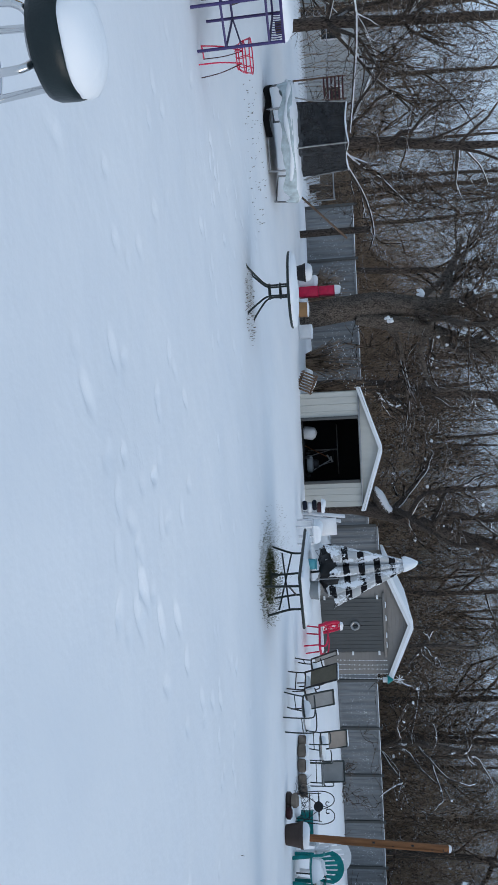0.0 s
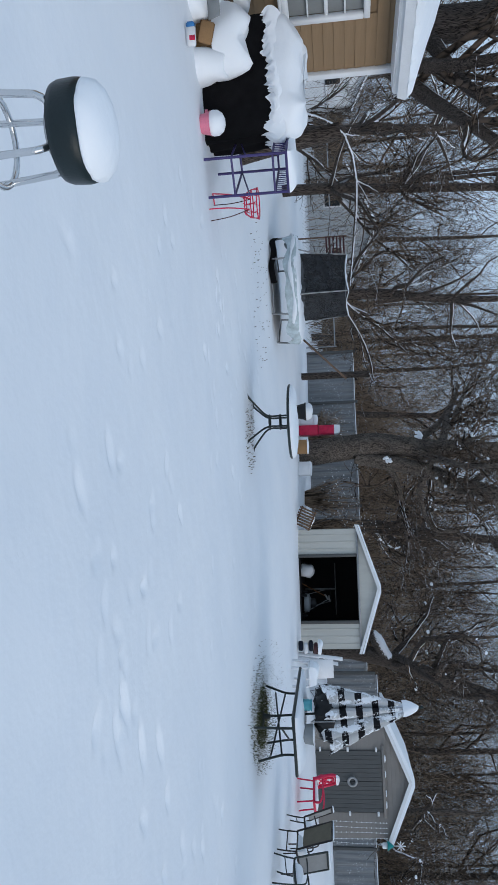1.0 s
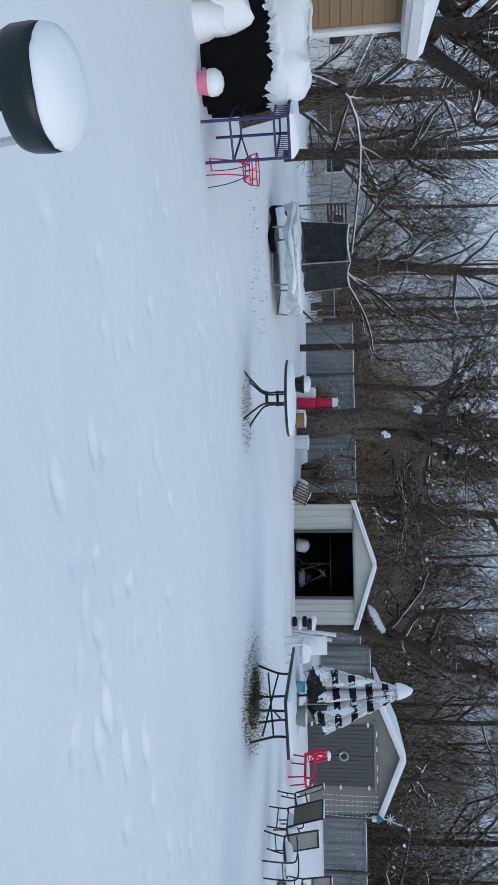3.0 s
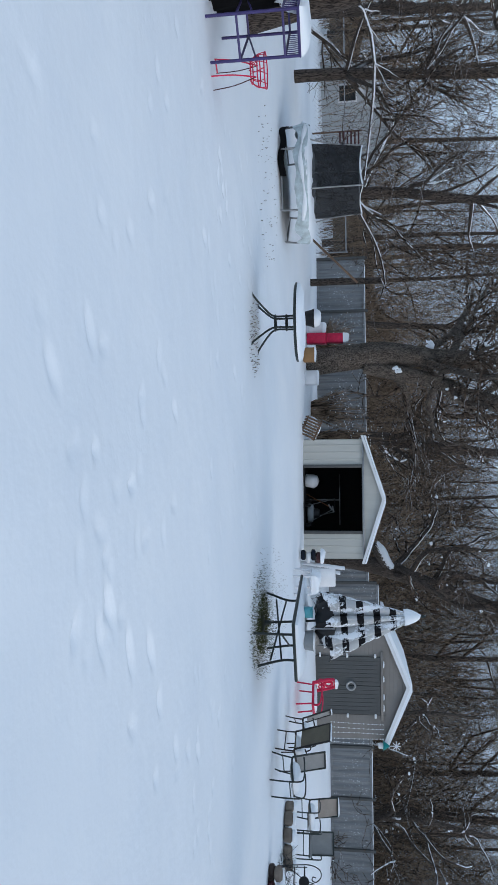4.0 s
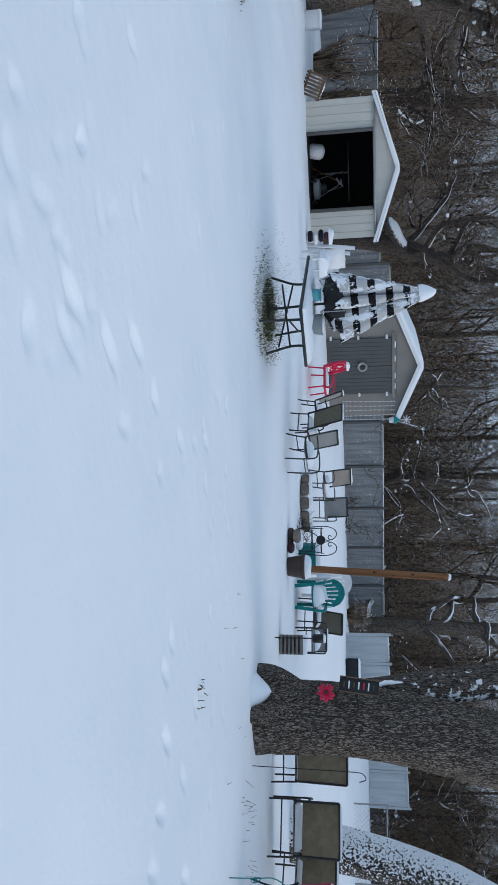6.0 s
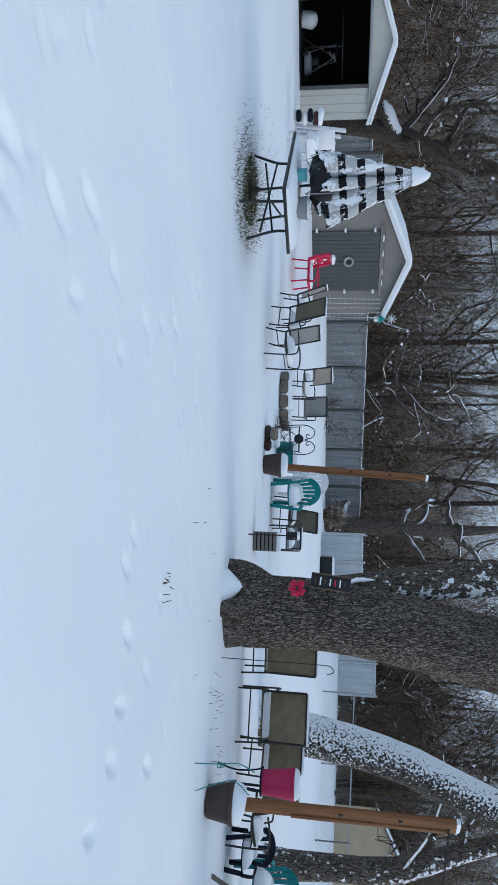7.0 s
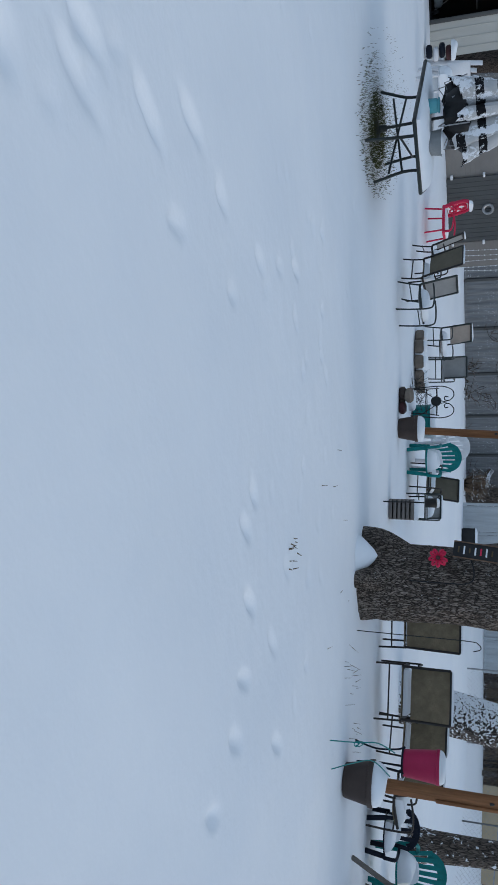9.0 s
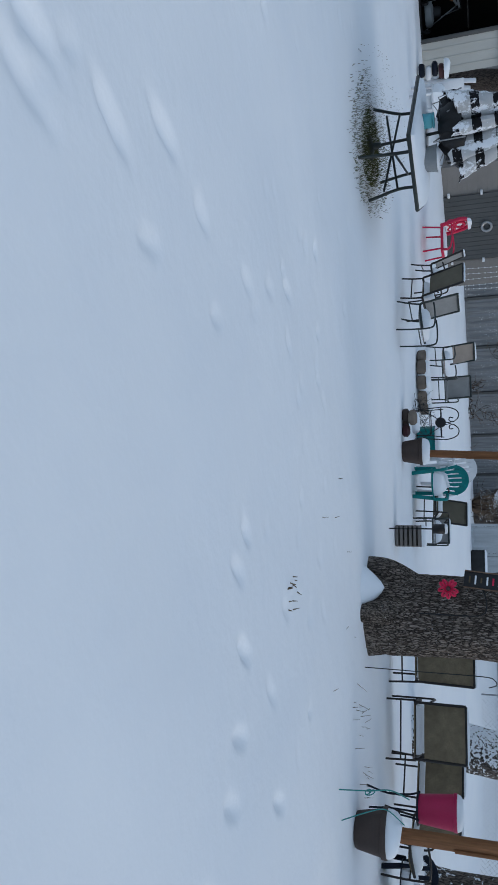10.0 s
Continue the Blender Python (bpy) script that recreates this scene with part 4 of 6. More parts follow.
def build_big_oak():
    """The great trunk in the middle of the lawn, with its flare and a second stem."""
    ob = thing("oak_tree", (6.84, 9.66, 0), "massive furrowed oak trunk with roots flaring into the snow", "tree")
    g = Geo()
    line = [(0, 0, -.2, .60), (0, 0, .02, .57), (0, 0, .18, .53), (.02, -.02, .5, .49), (.02, -.02, 1.0, .475), (.05, -.04, 1.5, .47), (.13, -.10, 2.2, .465), (.25, -.20, 3.0, .46), (.40, -.32, 3.9, .46), (.62, -.5, 5.0, .44), (.95, -.75, 6.5, .36), (1.3, -1.0, 9.0, .2)]
    sides, rows, fine = 190, [], 26
    pts = arc([Vector(p[:3]) for p in line], fine)
    rad = [line[i][3] + (line[i + 1][3] - line[i][3]) * k / fine for i in range(len(line) - 1) for k in range(fine)] + [line[-1][3]]
    for p, r in zip(pts, rad):
        row = []
        flare = max(0.0, 1 - max(0.0, p.z) / .55)
        for k in range(sides + 1):
            a = 2 * math.pi * (k % sides) / sides
            lobes = 1 + flare * .12 * (math.sin(3 * a + 1.0) + .5 * math.sin(5 * a + .4)) + .03 * math.sin(4 * a + p.z)
            q = Vector((math.cos(a) * 16, math.sin(a) * 16, p.z * 5.5))
            q += .35 * noise.noise_vector(q * .8)
            near, _ = noise.voronoi(q)
            ridge = .018 * noise.noise(Vector((q.x, q.y, p.z * 1.6))) + .015 * min(.7, near[1] - near[0])
            row.append((p.x + math.cos(a) * (r * lobes + ridge), p.y + math.sin(a) * (r * lobes + ridge), p.z))
        rows.append(row)
    g.sheet(rows)
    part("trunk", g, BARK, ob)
    st = [(-.05, .25, .7, .2), (-.14, .32, 1.6, .22), (-.3, .42, 2.9, .24), (-.45, .52, 4.6, .22), (-.9, .8, 7.0, .12)]
    part("second_stem", Geo().tube(arc([p[:3] for p in st], 5), [st[i][3] + (st[i + 1][3] - st[i][3]) * k / 5 for i in range(4) for k in range(5)] + [.1], 16), BARK_FLECK, ob, "dark second stem flecked with snow")
    part("root", Geo().tube(arc([(-.3, .06, .5), (-.42, .12, .3), (-.48, .15, .14), (-.5, .16, -.14)], 5), [.2 - .003 * k for k in range(16)], 12), BARK, ob)
    part("root", Geo().tube(arc([(-.3, -.4, .25), (-.36, -.5, .1), (-.4, -.62, -.08)], 5), [.16 - .008 * k for k in range(11)], 12), BARK, ob)
    part("snow_wedge", Geo().lathe([(.28, -.06), (.23, .03), (.15, .12), (.07, .2), (0, .24)], (-.54, -.27, 0), 18), SNOW, ob, "snow lying between the roots")
    part("snow_wedge", Geo().tube(arc([(-.43, .1, 1.62), (-.44, .15, 1.72), (-.42, .19, 1.84), (-.4, .23, 1.96)], 3), [.012, .03, .026, .036, .028, .034, .024, .02, .012, .006], 8), SNOW, ob, "snow lying in the fork")
    _, limbs, segs = grow(77, 11, .3, 1.0, .5, 4, bare=.1, kids=(7, 6, 5, 4), limit=2500, twig=.008, path=[(Vector((.9 + .08 * k, -.7 - .06 * k, 4.8 + .5 * k)), .3 - .02 * k) for k in range(10)])
    for q in limbs:
        part("limb", Geo().tube([p for p, r in q], [r for p, r in q], 7), BARK_FAR, ob)
    o = new("crown", rods_mesh("crown", segs, TWIGS))
    o.parent = ob
    # what hangs on the trunk
    sign = thing("yard_sign", (6.12, 9.36, 1.14), "narrow black wooden sign hung on the oak", "sign", turn=-39, tilt=(0, 6))
    part("board", Geo().box((0, 0, .24), (.17, .025, .50), bevel=.004), BLACK, sign)
    for k, (w, c) in enumerate(((.09, STRAW), (.12, WHITEPLASTIC), (.07, STRAW), (.11, WHITEPLASTIC), (.1, RED), (.12, WHITEPLASTIC), (.08, STRAW))):
        part("letter_bar", Geo().box((0, -.0155, .05 + .062 * k), (w * .8, .004, .018)), c, sign, smooth=False)
    part("frame", Geo().beam((-.09, -.006, -.01), (-.09, -.006, .49), .014, .03).beam((.09, -.006, -.01), (.09, -.006, .49), .014, .03), OLDWOOD, sign)
    bow = thing("ribbon_bow", (6.22, 9.30, .96), "red ribbon flower bow pinned to the oak", "bow", turn=-39)
    for k in range(9):
        a = 2 * math.pi * (k + .25 * math.sin(k * 2.7)) / 9
        loop = [(.015 * math.cos(a), 0, .015 * math.sin(a)), (.09 * math.cos(a - .25), -.05, .09 * math.sin(a - .25)), (.135 * math.cos(a), -.02, .135 * math.sin(a)), (.09 * math.cos(a + .25), -.05, .09 * math.sin(a + .25))]
        part("petal", Geo().tube(arc(loop + [loop[0]], 3), .017, 6), RED, bow)
    part("heart", Geo().lathe([(.0, -.035), (.03, -.02), (.035, 0), (.03, .02), (.0, .035)], (0, -.05, 0), 12), MAROON, bow, "dark centre of the bow")
    bow.scale = (.78, .78, .78)
    cable = thing("cable", (6.50, 9.23, 0), "thin black cable running up the oak bark", "cable")
    part("cord", Geo().tube(arc([(-.02, -.12, 0), (.02, .045, .12), (.05, .05, .5), (.05, .03, 1.0), (.03, .03, 1.3), (-.07, .09, 1.36), (-.22, .2, 1.3), (-.26, .2, 1.12)], 6), .008, 6), BLACK, cable)


build_big_oak()
path_tree("oak_tree", [(-5.2, 23.0, .05, .5), (-5.2, 23.0, .5, .42), (-5.32, 23, 1.6, .40), (-5.4, 23, 2.6, .40), (-5.3, 23, 3.6, .32), (-5.2, 23, 4.6, .28), (-5.1, 23, 6.5, .24), (-5.3, 23, 9, .14), (-5.4, 23, 12, .05)],
          "grey oak with snow lumps on its broken knots", BARK, 31, (13, 7, 5, 4), 11, .009, 3000, .5)
path_tree("oak_tree", [(-5.0, 22.95, 2.0, .22), (-4.75, 23, 3.2, .25), (-4.5, 23, 4.2, .22), (-4.0, 23.1, 5.5, .2), (-3.4, 23.2, 8, .12), (-3.2, 23.2, 11, .05)],
          "leaning fork of the grey oak", BARK, 32, (11, 7, 5, 4), 9, .009, 2600, .5, crook=.34, clumps=30)
lumps = thing("snow_lumps", (-5.2, 23.0, 0), "lumps of snow lodged in the oak's forks", "snow", kind="stuff")
for x, y, z, r in ((.33, -.36, 3.0, .10), (.6, -.26, 3.4, .07), (-.05, -.32, 3.8, .09), (-.45, -.3, 4.0, .10), (-.1, -.34, 3.5, .05), (1.0, -.2, 5.2, .10)):
    g = Geo()
    rnd = random.Random(int(z * 100))
    for k in range(7):
        s = r * rnd.uniform(.35, .8)
        c = (x + rnd.uniform(-1, 1) * r, y + .12 + rnd.uniform(-.3, .3) * r, z + rnd.uniform(-1, 1) * r)
        g.lathe([(s * math.sin(math.pi * i / 8) + .002, -s * math.cos(math.pi * i / 8)) for i in range(9)], c, 14)
    g.v = [(a + .6 * r * noise.noise(Vector((a * 9, b * 9, c * 9))), b, c + .6 * r * noise.noise(Vector((a * 9 + 3, c * 9, b)))) for a, b, c in g.v]
    part("lump", g, SNOW, lumps)
path_tree("maple_tree", [(11.45, 12.3, -.1, .50), (11.55, 12.15, .6, .42), (11.68, 12.02, 1.76, .38), (11.9, 11.8, 2.94, .36), (12.25, 11.4, 4.3, .33), (12.6, 11.0, 6.5, .2), (13, 10.5, 9, .07)],
          "leaning tree plastered with wind-blown snow", BARK_SNOWY, 33, (4, 4, 4, 3), 9, .008, 700, .4, 1.0, .8, .34, 12)
path_tree("maple_tree", [(15.5, 12.2, 0, .40), (15.48, 12.2, .5, .31), (15.45, 12.22, 1.5, .27), (15.4, 12.25, 2.8, .27), (15.1, 12.6, 4.2, .2), (14.7, 13.1, 6.5, .16), (14.6, 13.2, 8.5, .05)],
          "stout tree with snow-covered limbs", BARK_PATCHY, 34, (5, 5, 5, 4), 8, .008, 1200, .42, 1.2, .55, .26, 14)
lean_tree = path_tree("maple_tree", [(1.0, 27.4, .3, .34), (1.1, 27.2, 1.6, .3), (1.4, 26.9, 2.9, .28), (1.9, 26.8, 4.3, .25), (2.6, 26.7, 6.4, .18), (3.2, 26.5, 9.5, .06)],
          "dark tree leaning between the sheds", BARK_FAR, 35, (11, 7, 5, 4), 9, .009, 2600, .5, crook=.34, clumps=26)
part("broken_limb", Geo().tube(arc([(.5, -.6, 2.7), (.1, -.62, 2.4), (-.3, -.65, 2.2), (-.55, -.65, 2.05)], 4), [.16, .17, .18, .19, .2, .2, .21, .21, .2, .2, .19, .17, .1], 10), BARK_SNOWY, lean_tree, "thick broken limb coated in snow")
part("limb_snow", Geo().tube(arc([(.45, -.68, 2.82), (.1, -.7, 2.52), (-.3, -.73, 2.34), (-.5, -.73, 2.2)], 4), [.05, .08, .1, .11, .12, .13, .13, .13, .12, .12, .1, .08, .03], 8), SNOW, lean_tree, "ridge of snow along the limb")
path_tree("oak_tree", [(18.6, 31.9, .4, .5), (18.7, 32.0, 1.5, .42), (18.65, 32.0, 4, .38), (18.8, 32.1, 6.5, .3), (18.6, 32.2, 9.5, .1)],
          "thick dark tree at the end of the fence", BARK_LIMB, 51, (15, 7, 5, 4), 10, .01, 2600, .5, 1.3, .15, .42, 60)
path_tree("oak_tree", [(12.3, 34.6, .6, .2), (12.4, 34.5, 2.2, .18), (12.2, 34.3, 4, .16), (12.6, 34.2, 6.2, .11), (12.9, 34.1, 9, .04)],
          "grey crooked tree with snow-lined limbs behind the fence", BARK_LIMB, 52, (15, 6, 5, 4), 9, .011, 2400, .55, 1.4, .12, .42, 40)
path_tree("oak_tree", [(8.0, 34.2, .6, .16), (8.1, 34.2, 2.4, .15), (7.8, 34.0, 4.4, .13), (7.9, 34, 7, .05)],
          "grey crooked tree with snow-lined limbs behind the shed", BARK_LIMB, 53, (14, 6, 5, 4), 8, .011, 2000, .5, 1.4, .12, .42, 30)
path_tree("oak_tree", [(-3.6, 29, .3, .3), (-3.55, 28.8, 2.5, .25), (-3.2, 28.6, 4.5, .22), (-2.9, 28.5, 7, .15), (-2.8, 28.5, 10, .05)],
          "dark leaning tree behind the metal shed", BARK_FAR, 54, (10, 6, 5, 4), 9, .01, 1600, .45, 1.2, .25)
path_tree("oak_tree", [(-12.2, 13.2, -.1, .55), (-12.15, 13.2, 2.0, .42), (-12.1, 13.15, 3.5, .40), (-12.1, 13.1, 5.2, .34), (-12.3, 13.1, 7.5, .22), (-12.4, 13.0, 10.5, .06)],
          "big dark tree behind the house roof", BARK_FAR, 36, (9, 6, 5, 4), 11, .009, 2600, .55, 1.2, .3)
path_tree("oak_tree", [(-12.0, 18.6, -.1, .17), (-11.97, 18.6, 1.5, .15), (-11.85, 18.7, 3.5, .13), (-11.7, 18.75, 6.1, .11), (-11.6, 18.8, 9, .05)],
          "slender dark tree by the wire fence", BARK_FAR, 37, (14, 7, 5, 4), 9, .006, 3400, .4, 1.1, .25)
path_tree("oak_tree", [(-9.6, 20.5, 0, .2), (-9.6, 20.6, 1.6, .16), (-9.5, 20.6, 3.2, .15), (-9.2, 20.6, 5.0, .12), (-9.0, 20.4, 7.5, .05)],
          "bare spreading tree behind the trampoline", BARK_FAR, 38, (14, 7, 5, 4), 9, .006, 3400, .48, 1.3, .2)
path_tree("oak_tree", [(-16.5, 22, 0, .2), (-16.4, 22, 2.5, .17), (-16.2, 22, 5, .13), (-16, 22, 9, .04)],
          "bare tree beyond the wire fence", BARK_FAR, 39, (14, 7, 5, 4), 10, .007, 3400, .45, 1.2, .15)
for x, y, h, s in ((30.5, 34.0, 10, 61), (37.5, 25.0, 11, 62), (36.5, 16.5, 10, 63), (27.0, 37.0, 10, 64)):
    path_tree("oak_tree", [(x, y, .3, .2), (x + .2, y - .1, 2.4, .17), (x - .2, y + .2, 5.0, .13), (x + .3, y, h - 1, .04)],
              "grey crooked tree with snow-lined limbs beyond the gardens", BARK_LIMB, s, (13, 6, 5, 4), h, .013, 1800, .5, 1.5, .12, .42, 40)
path_tree("tree_stump", [(-7.6, 10.7, -.1, .2), (-7.66, 10.64, .5, .17), (-7.7, 10.6, 1.0, .15), (-7.78, 10.54, 1.72, .14)], "dark broken tree stump beside the house", BARK_FAR, 40, (1, 1, 1, 1), .6, .006, 3)
path_tree("post_stump", [(-8.6, 25.2, .1, .13), (-8.6, 25.2, 1.2, .12), (-8.58, 25.2, 2.7, .11)], "dark dead snag by the fence", BARK_FAR, 44, (2, 2, 2, 2), 1.4, .006, 10)
path_tree("sapling", [(-12.6, 15.7, 0, .045), (-12.3, 15.9, 1.2, .045), (-11.9, 16.2, 1.92, .045), (-11.0, 16.85, 2.2, .04), (-9.8, 17.6, 2.1, .035), (-8.7, 18.1, 1.95, .02)], "bent sapling arching under snow", BARK_SNOWY, 41, (6, 4, 3, 2), 3, .006, 120)


def shrub(at, h, r, seed, label, n=420):
    rnd = random.Random(seed)
    segs, bits = [], Geo()
    for k in range(n):
        a, u = rnd.uniform(0, 6.283), rnd.random() ** .5
        p = Vector((r * .3 * u * math.cos(a), r * .3 * u * math.sin(a), 0))
        q = Vector((r * u * math.cos(a), r * u * math.sin(a), h * rnd.uniform(.35, 1.0) * (1.1 - .4 * u)))
        m = p.lerp(q, .6) + Vector((rnd.uniform(-.1, .1), rnd.uniform(-.1, .1), .1))
        segs += [(*p, *m, .012, .008), (*m, *q, .008, .004)]
        if rnd.random() < .5:
            s = rnd.uniform(.012, .035)
            bits.lathe([(.01, -s * .4), (s, 0), (s * .7, s * .4), (.01, s * .5)], q, 6)
    ob = thing("shrub", at, label, "shrub")
    o = new("bare_twig_mass", rods_mesh("bare_twig_mass", segs, BRUSH))
    o.parent = ob
    tagged(o, "", "", "", "stuff")
    part("snow_clumps", bits, SNOW, ob, "clumps of snow on the stems", kind="stuff")


shrub(on(-4.1, 25.2), 2.3, .8, 1, "bare shrub loaded with snow behind the shed", 150)
shrub(on(-3.0, 25.6), 3.0, .7, 2, "tall snowy shrub behind the shed", 110)
shrub(on(-7.6, 29.4), 2.0, 1.2, 3, "bare twiggy shrub against the fence", 260)
shrub(on(17.1, 30.2), 1.2, .7, 4, "dark snowy shrub at the fence's end")

# ---- tables and umbrella ----


def build_round_table():
    ob = thing("patio_table", on(-3.13, 11.82), "round patio table on curved dark legs, snow on top", "table")
    part("tabletop", Geo().lathe([(.60, .67), (.63, .68), (.635, .70), (.62, .715), (.1, .715)], sides=48), IRON, ob)
    for k in range(4):
        a = radians(45 + 90 * k + 4)
        c, s = math.cos(a), math.sin(a)
        part("leg", Geo().tube(arc([(c * r, s * r, z) for r, z in ((.60, .0), (.52, .025), (.34, .14), (.18, .26), (.125, .36), (.125, .5), (.13, .67))], 4), .016, 8), IRON, ob)
    for z in (.34, .52):
        part("ring", Geo().tube([(.125 * math.cos(2 * math.pi * k / 20), .125 * math.sin(2 * math.pi * k / 20), z) for k in range(20)], .014, 8, True), IRON, ob)
    part("snow_cap", Geo().pad(oval(0, 0, .615, .615, 40), .716, .085, .006, 1), SNOW, ob, "even cap of snow")


build_round_table()


def build_umbrella_table():
    """A six-sided table whose near corner points at the lawn."""
    ob = thing("patio_table", (1.9, 12.92, 0), "hexagonal patio table with dark legs under snow", "table")
    edge = [(-.92, .72), (-.30, -1.32), (.62, -.72), (.68, .15), (.35, 1.05), (-.5, 1.2)]
    part("tabletop", Geo().slab(edge, .625, .665), IRON, ob, smooth=False)
    rim = [Vector((x, y, .645)) for x, y in edge]
    part("rim", Geo().tube(rim, .026, 8, True), IRON, ob)
    for k, (x, y) in enumerate(((-.55, .72), (.42, -.38), (-.1, -.9), (.35, .95))):
        part("leg", Geo().tube(arc([(x * 1.12, y * 1.05, 0), (x * 1.05, y, .12), (x * .9, y * .9, .4), (x * .9, y * .9, .63)], 5), .02, 8), IRON, ob)
    part("brace", Geo().tube([(-.5, .64, .38), (.38, -.34, .2)], .015, 8), IRON, ob)
    part("brace", Geo().tube([(-.5, .64, .2), (.38, -.34, .38)], .015, 8), IRON, ob)
    part("brace", Geo().tube([(-.09, -.8, .42), (.32, .85, .42)], .015, 8), IRON, ob)
    dense = [(edge[i][0] + (edge[(i + 1) % 6][0] - edge[i][0]) * k / 6, edge[i][1] + (edge[(i + 1) % 6][1] - edge[i][1]) * k / 6) for i in range(6) for k in range(6)]
    part("snow_cap", Geo().pad(dense, .666, .09, .008, 4, puff=-.01), SNOW, ob, "even cap of snow")
    um = thing("patio_umbrella", (1.74, 13.0, 0), "closed striped patio umbrella crusted with snow", "umbrella", tilt=(0, -3.5))
    part("base", Geo().lathe([(.17, 0), (.18, .02), (.14, .04), (.05, .06), (.035, .16)], sides=24), IRON, um)
    part("pole", Geo().tube([(0, 0, .05), (0, 0, 2.45)], .02, 10), IRON, um)
    # cloth gathered into eight deep folds with a ragged hem
    rows, sides = [], 160
    for i in range(40):
        t = i / 39
        r = .66 - .55 * t
        row = []
        for k in range(sides + 1):
            a = 2 * math.pi * (k % sides) / sides
            fold = abs(math.cos(4 * a + .35 * math.sin(a + 1) + .5 * t * math.sin(2 * a)))
            size = .84 + .16 * math.sin(3 * a + 2.1)
            rough = .05 * noise.noise(Vector((math.cos(a) * 4, math.sin(a) * 4, t * 5))) + .03 * noise.noise(Vector((math.cos(a) * 13, math.sin(a) * 13, t * 17)))
            out = r * (.46 + .54 * fold ** .7) * size + rough * (1 - .7 * t)
            hang = (-.10 * fold + .06 * math.sin(3 * a + 1) + .05 * noise.noise(Vector((math.cos(a) * 9, math.sin(a) * 9, 2.0)))) * (1 - t) ** 3
            row.append((out * math.cos(a), out * math.sin(a), 1.17 + 1.25 * t + hang))
        rows.append(row)
    part("canopy", Geo().sheet(rows), CANOPY, um, "black and pale striped cloth with clinging snow")
    part("canopy_lining", Geo().sheet([[(x * .93, y * .93, z + .015) for x, y, z in r] for r in rows[:30]]), FABRIC, um, "dark underside of the cloth")
    hood = Geo().lathe([(.09, 2.42), (.135, 2.38), (.125, 2.44), (.09, 2.53), (.06, 2.60), (.03, 2.64), (.005, 2.65)], sides=22)
    hood.v = [(x * (1 + .22 * noise.noise(Vector((x * 9, y * 9, z * 5)))), y * (1 + .22 * noise.noise(Vector((y * 9, x * 9, z * 5)))), z + .03 * noise.noise(Vector((x * 12, y * 12, 1.0)))) for x, y, z in hood.v]
    part("snow_tip", hood, SNOW, um, "snow hood on the tip")
    part("finial", Geo().lathe([(.012, 2.62), (.02, 2.65), (.028, 2.68), (.02, 2.71), (.004, 2.73)], sides=12), IRON, um)
    bundle = Geo().lathe([(.06, 1.3), (.36, 1.24), (.40, 1.1), (.34, .98), (.2, .93), (.04, 1.0)], sides=40)
    bundle.v = [(x * (1 + .5 * noise.noise(Vector((x * 7, y * 7, z * 7)))), y * (1 + .5 * noise.noise(Vector((y * 7, z * 7, x * 7)))), z + .09 * noise.noise(Vector((x * 11, y * 11, 3.0)))) for x, y, z in bundle.v]
    part("inner_folds", bundle, BLACK, um, "dark bunched folds under the hem")
    part("runner", Geo().lathe([(.05, .98), (.07, 1.0), (.07, 1.1), (.05, 1.14), (.03, 1.15)], sides=14), BLACK, um, "black sliding hub")
    for k in range(8):
        a = 2 * math.pi * k / 8 + .2
        part("rib", Geo().tube([(.05 * math.cos(a), .05 * math.sin(a), 1.06), (.42 * math.cos(a), .42 * math.sin(a), .86 + .1 * (k % 3)), (.47 * math.cos(a), .47 * math.sin(a), 1.25)], .009, 5), STEEL, um)
    tub = thing("storage_tub", (1.98, 12.78, .72), "grey plastic tub on the table", "tub")
    part("body", Geo().lathe([(.14, 0), (.15, .02), (.17, .16), (.18, .17), (.16, .17), (.14, .04), (.0, .04)], sides=24), GREYPLASTIC, tub)
    part("snow_cap", Geo().pad(oval(0, 0, .155, .155, 20), .13, .07, .01, 3), SNOW, tub)
    bx = thing("small_box", (1.52, 12.72, .72), "aqua plastic box on the snowy table", "box", turn=20)
    part("body", Geo().box((0, 0, .07), (.16, .12, .14), bevel=.015), AQUA, bx)
    part("lid", Geo().box((0, 0, .15), (.17, .13, .025), bevel=.01), AQUA, bx)


build_umbrella_table()


def scatter(name, label, count, cx, cy, rx, ry, h, mat, seed, thick=.003, cat="grass"):
    rnd = np.random.RandomState(seed)
    segs = []
    for _ in range(count):
        a, u = rnd.uniform(0, 6.283), rnd.uniform(0, 1) ** .6
        x, y = cx + rx * u * math.cos(a), cy + ry * u * math.sin(a)
        z = lie(x, y)
        k = rnd.uniform(.3, 1) * h
        dx, dy = rnd.normal(0, .5, 2) * k
        segs.append((x, y, z - .01, x + dx, y + dy, z + k, thick, thick * .4))
    tagged(new(name, rods_mesh(name, segs, mat)), label, cat, "", "stuff")


scatter("grass_tuft", "trodden green-brown grass showing through snow under the table", 2400, 1.7, 13.5, .95, 1.9, .03, GREENLEAF, 2, .0034)
scatter("grass_tuft", "matted dark grass round the umbrella foot", 1500, 1.75, 13.1, .5, .8, .06, GREENLEAF, 22, .004)
scatter("grass_tuft", "dark specks of dead grass beside the table", 620, 1.6, 14.2, 1.2, 2.9, .03, STRAW, 12, .004)
scatter("grass_tuft", "dry grass blades poking through thin snow", 150, -2.9, 11.7, .7, .6, .06, STRAW, 3, .006)
scatter("dead_stalks", "thin dead weed stalks standing in the snow", 22, 7.6, 8.3, .8, .35, .11, STRAW, 5, .004, "weeds")
scatter("dead_stalks", "dark fallen twigs on the snow", 12, 4.5, 6.75, .2, .15, .04, STRAW, 6, .007, "twigs")
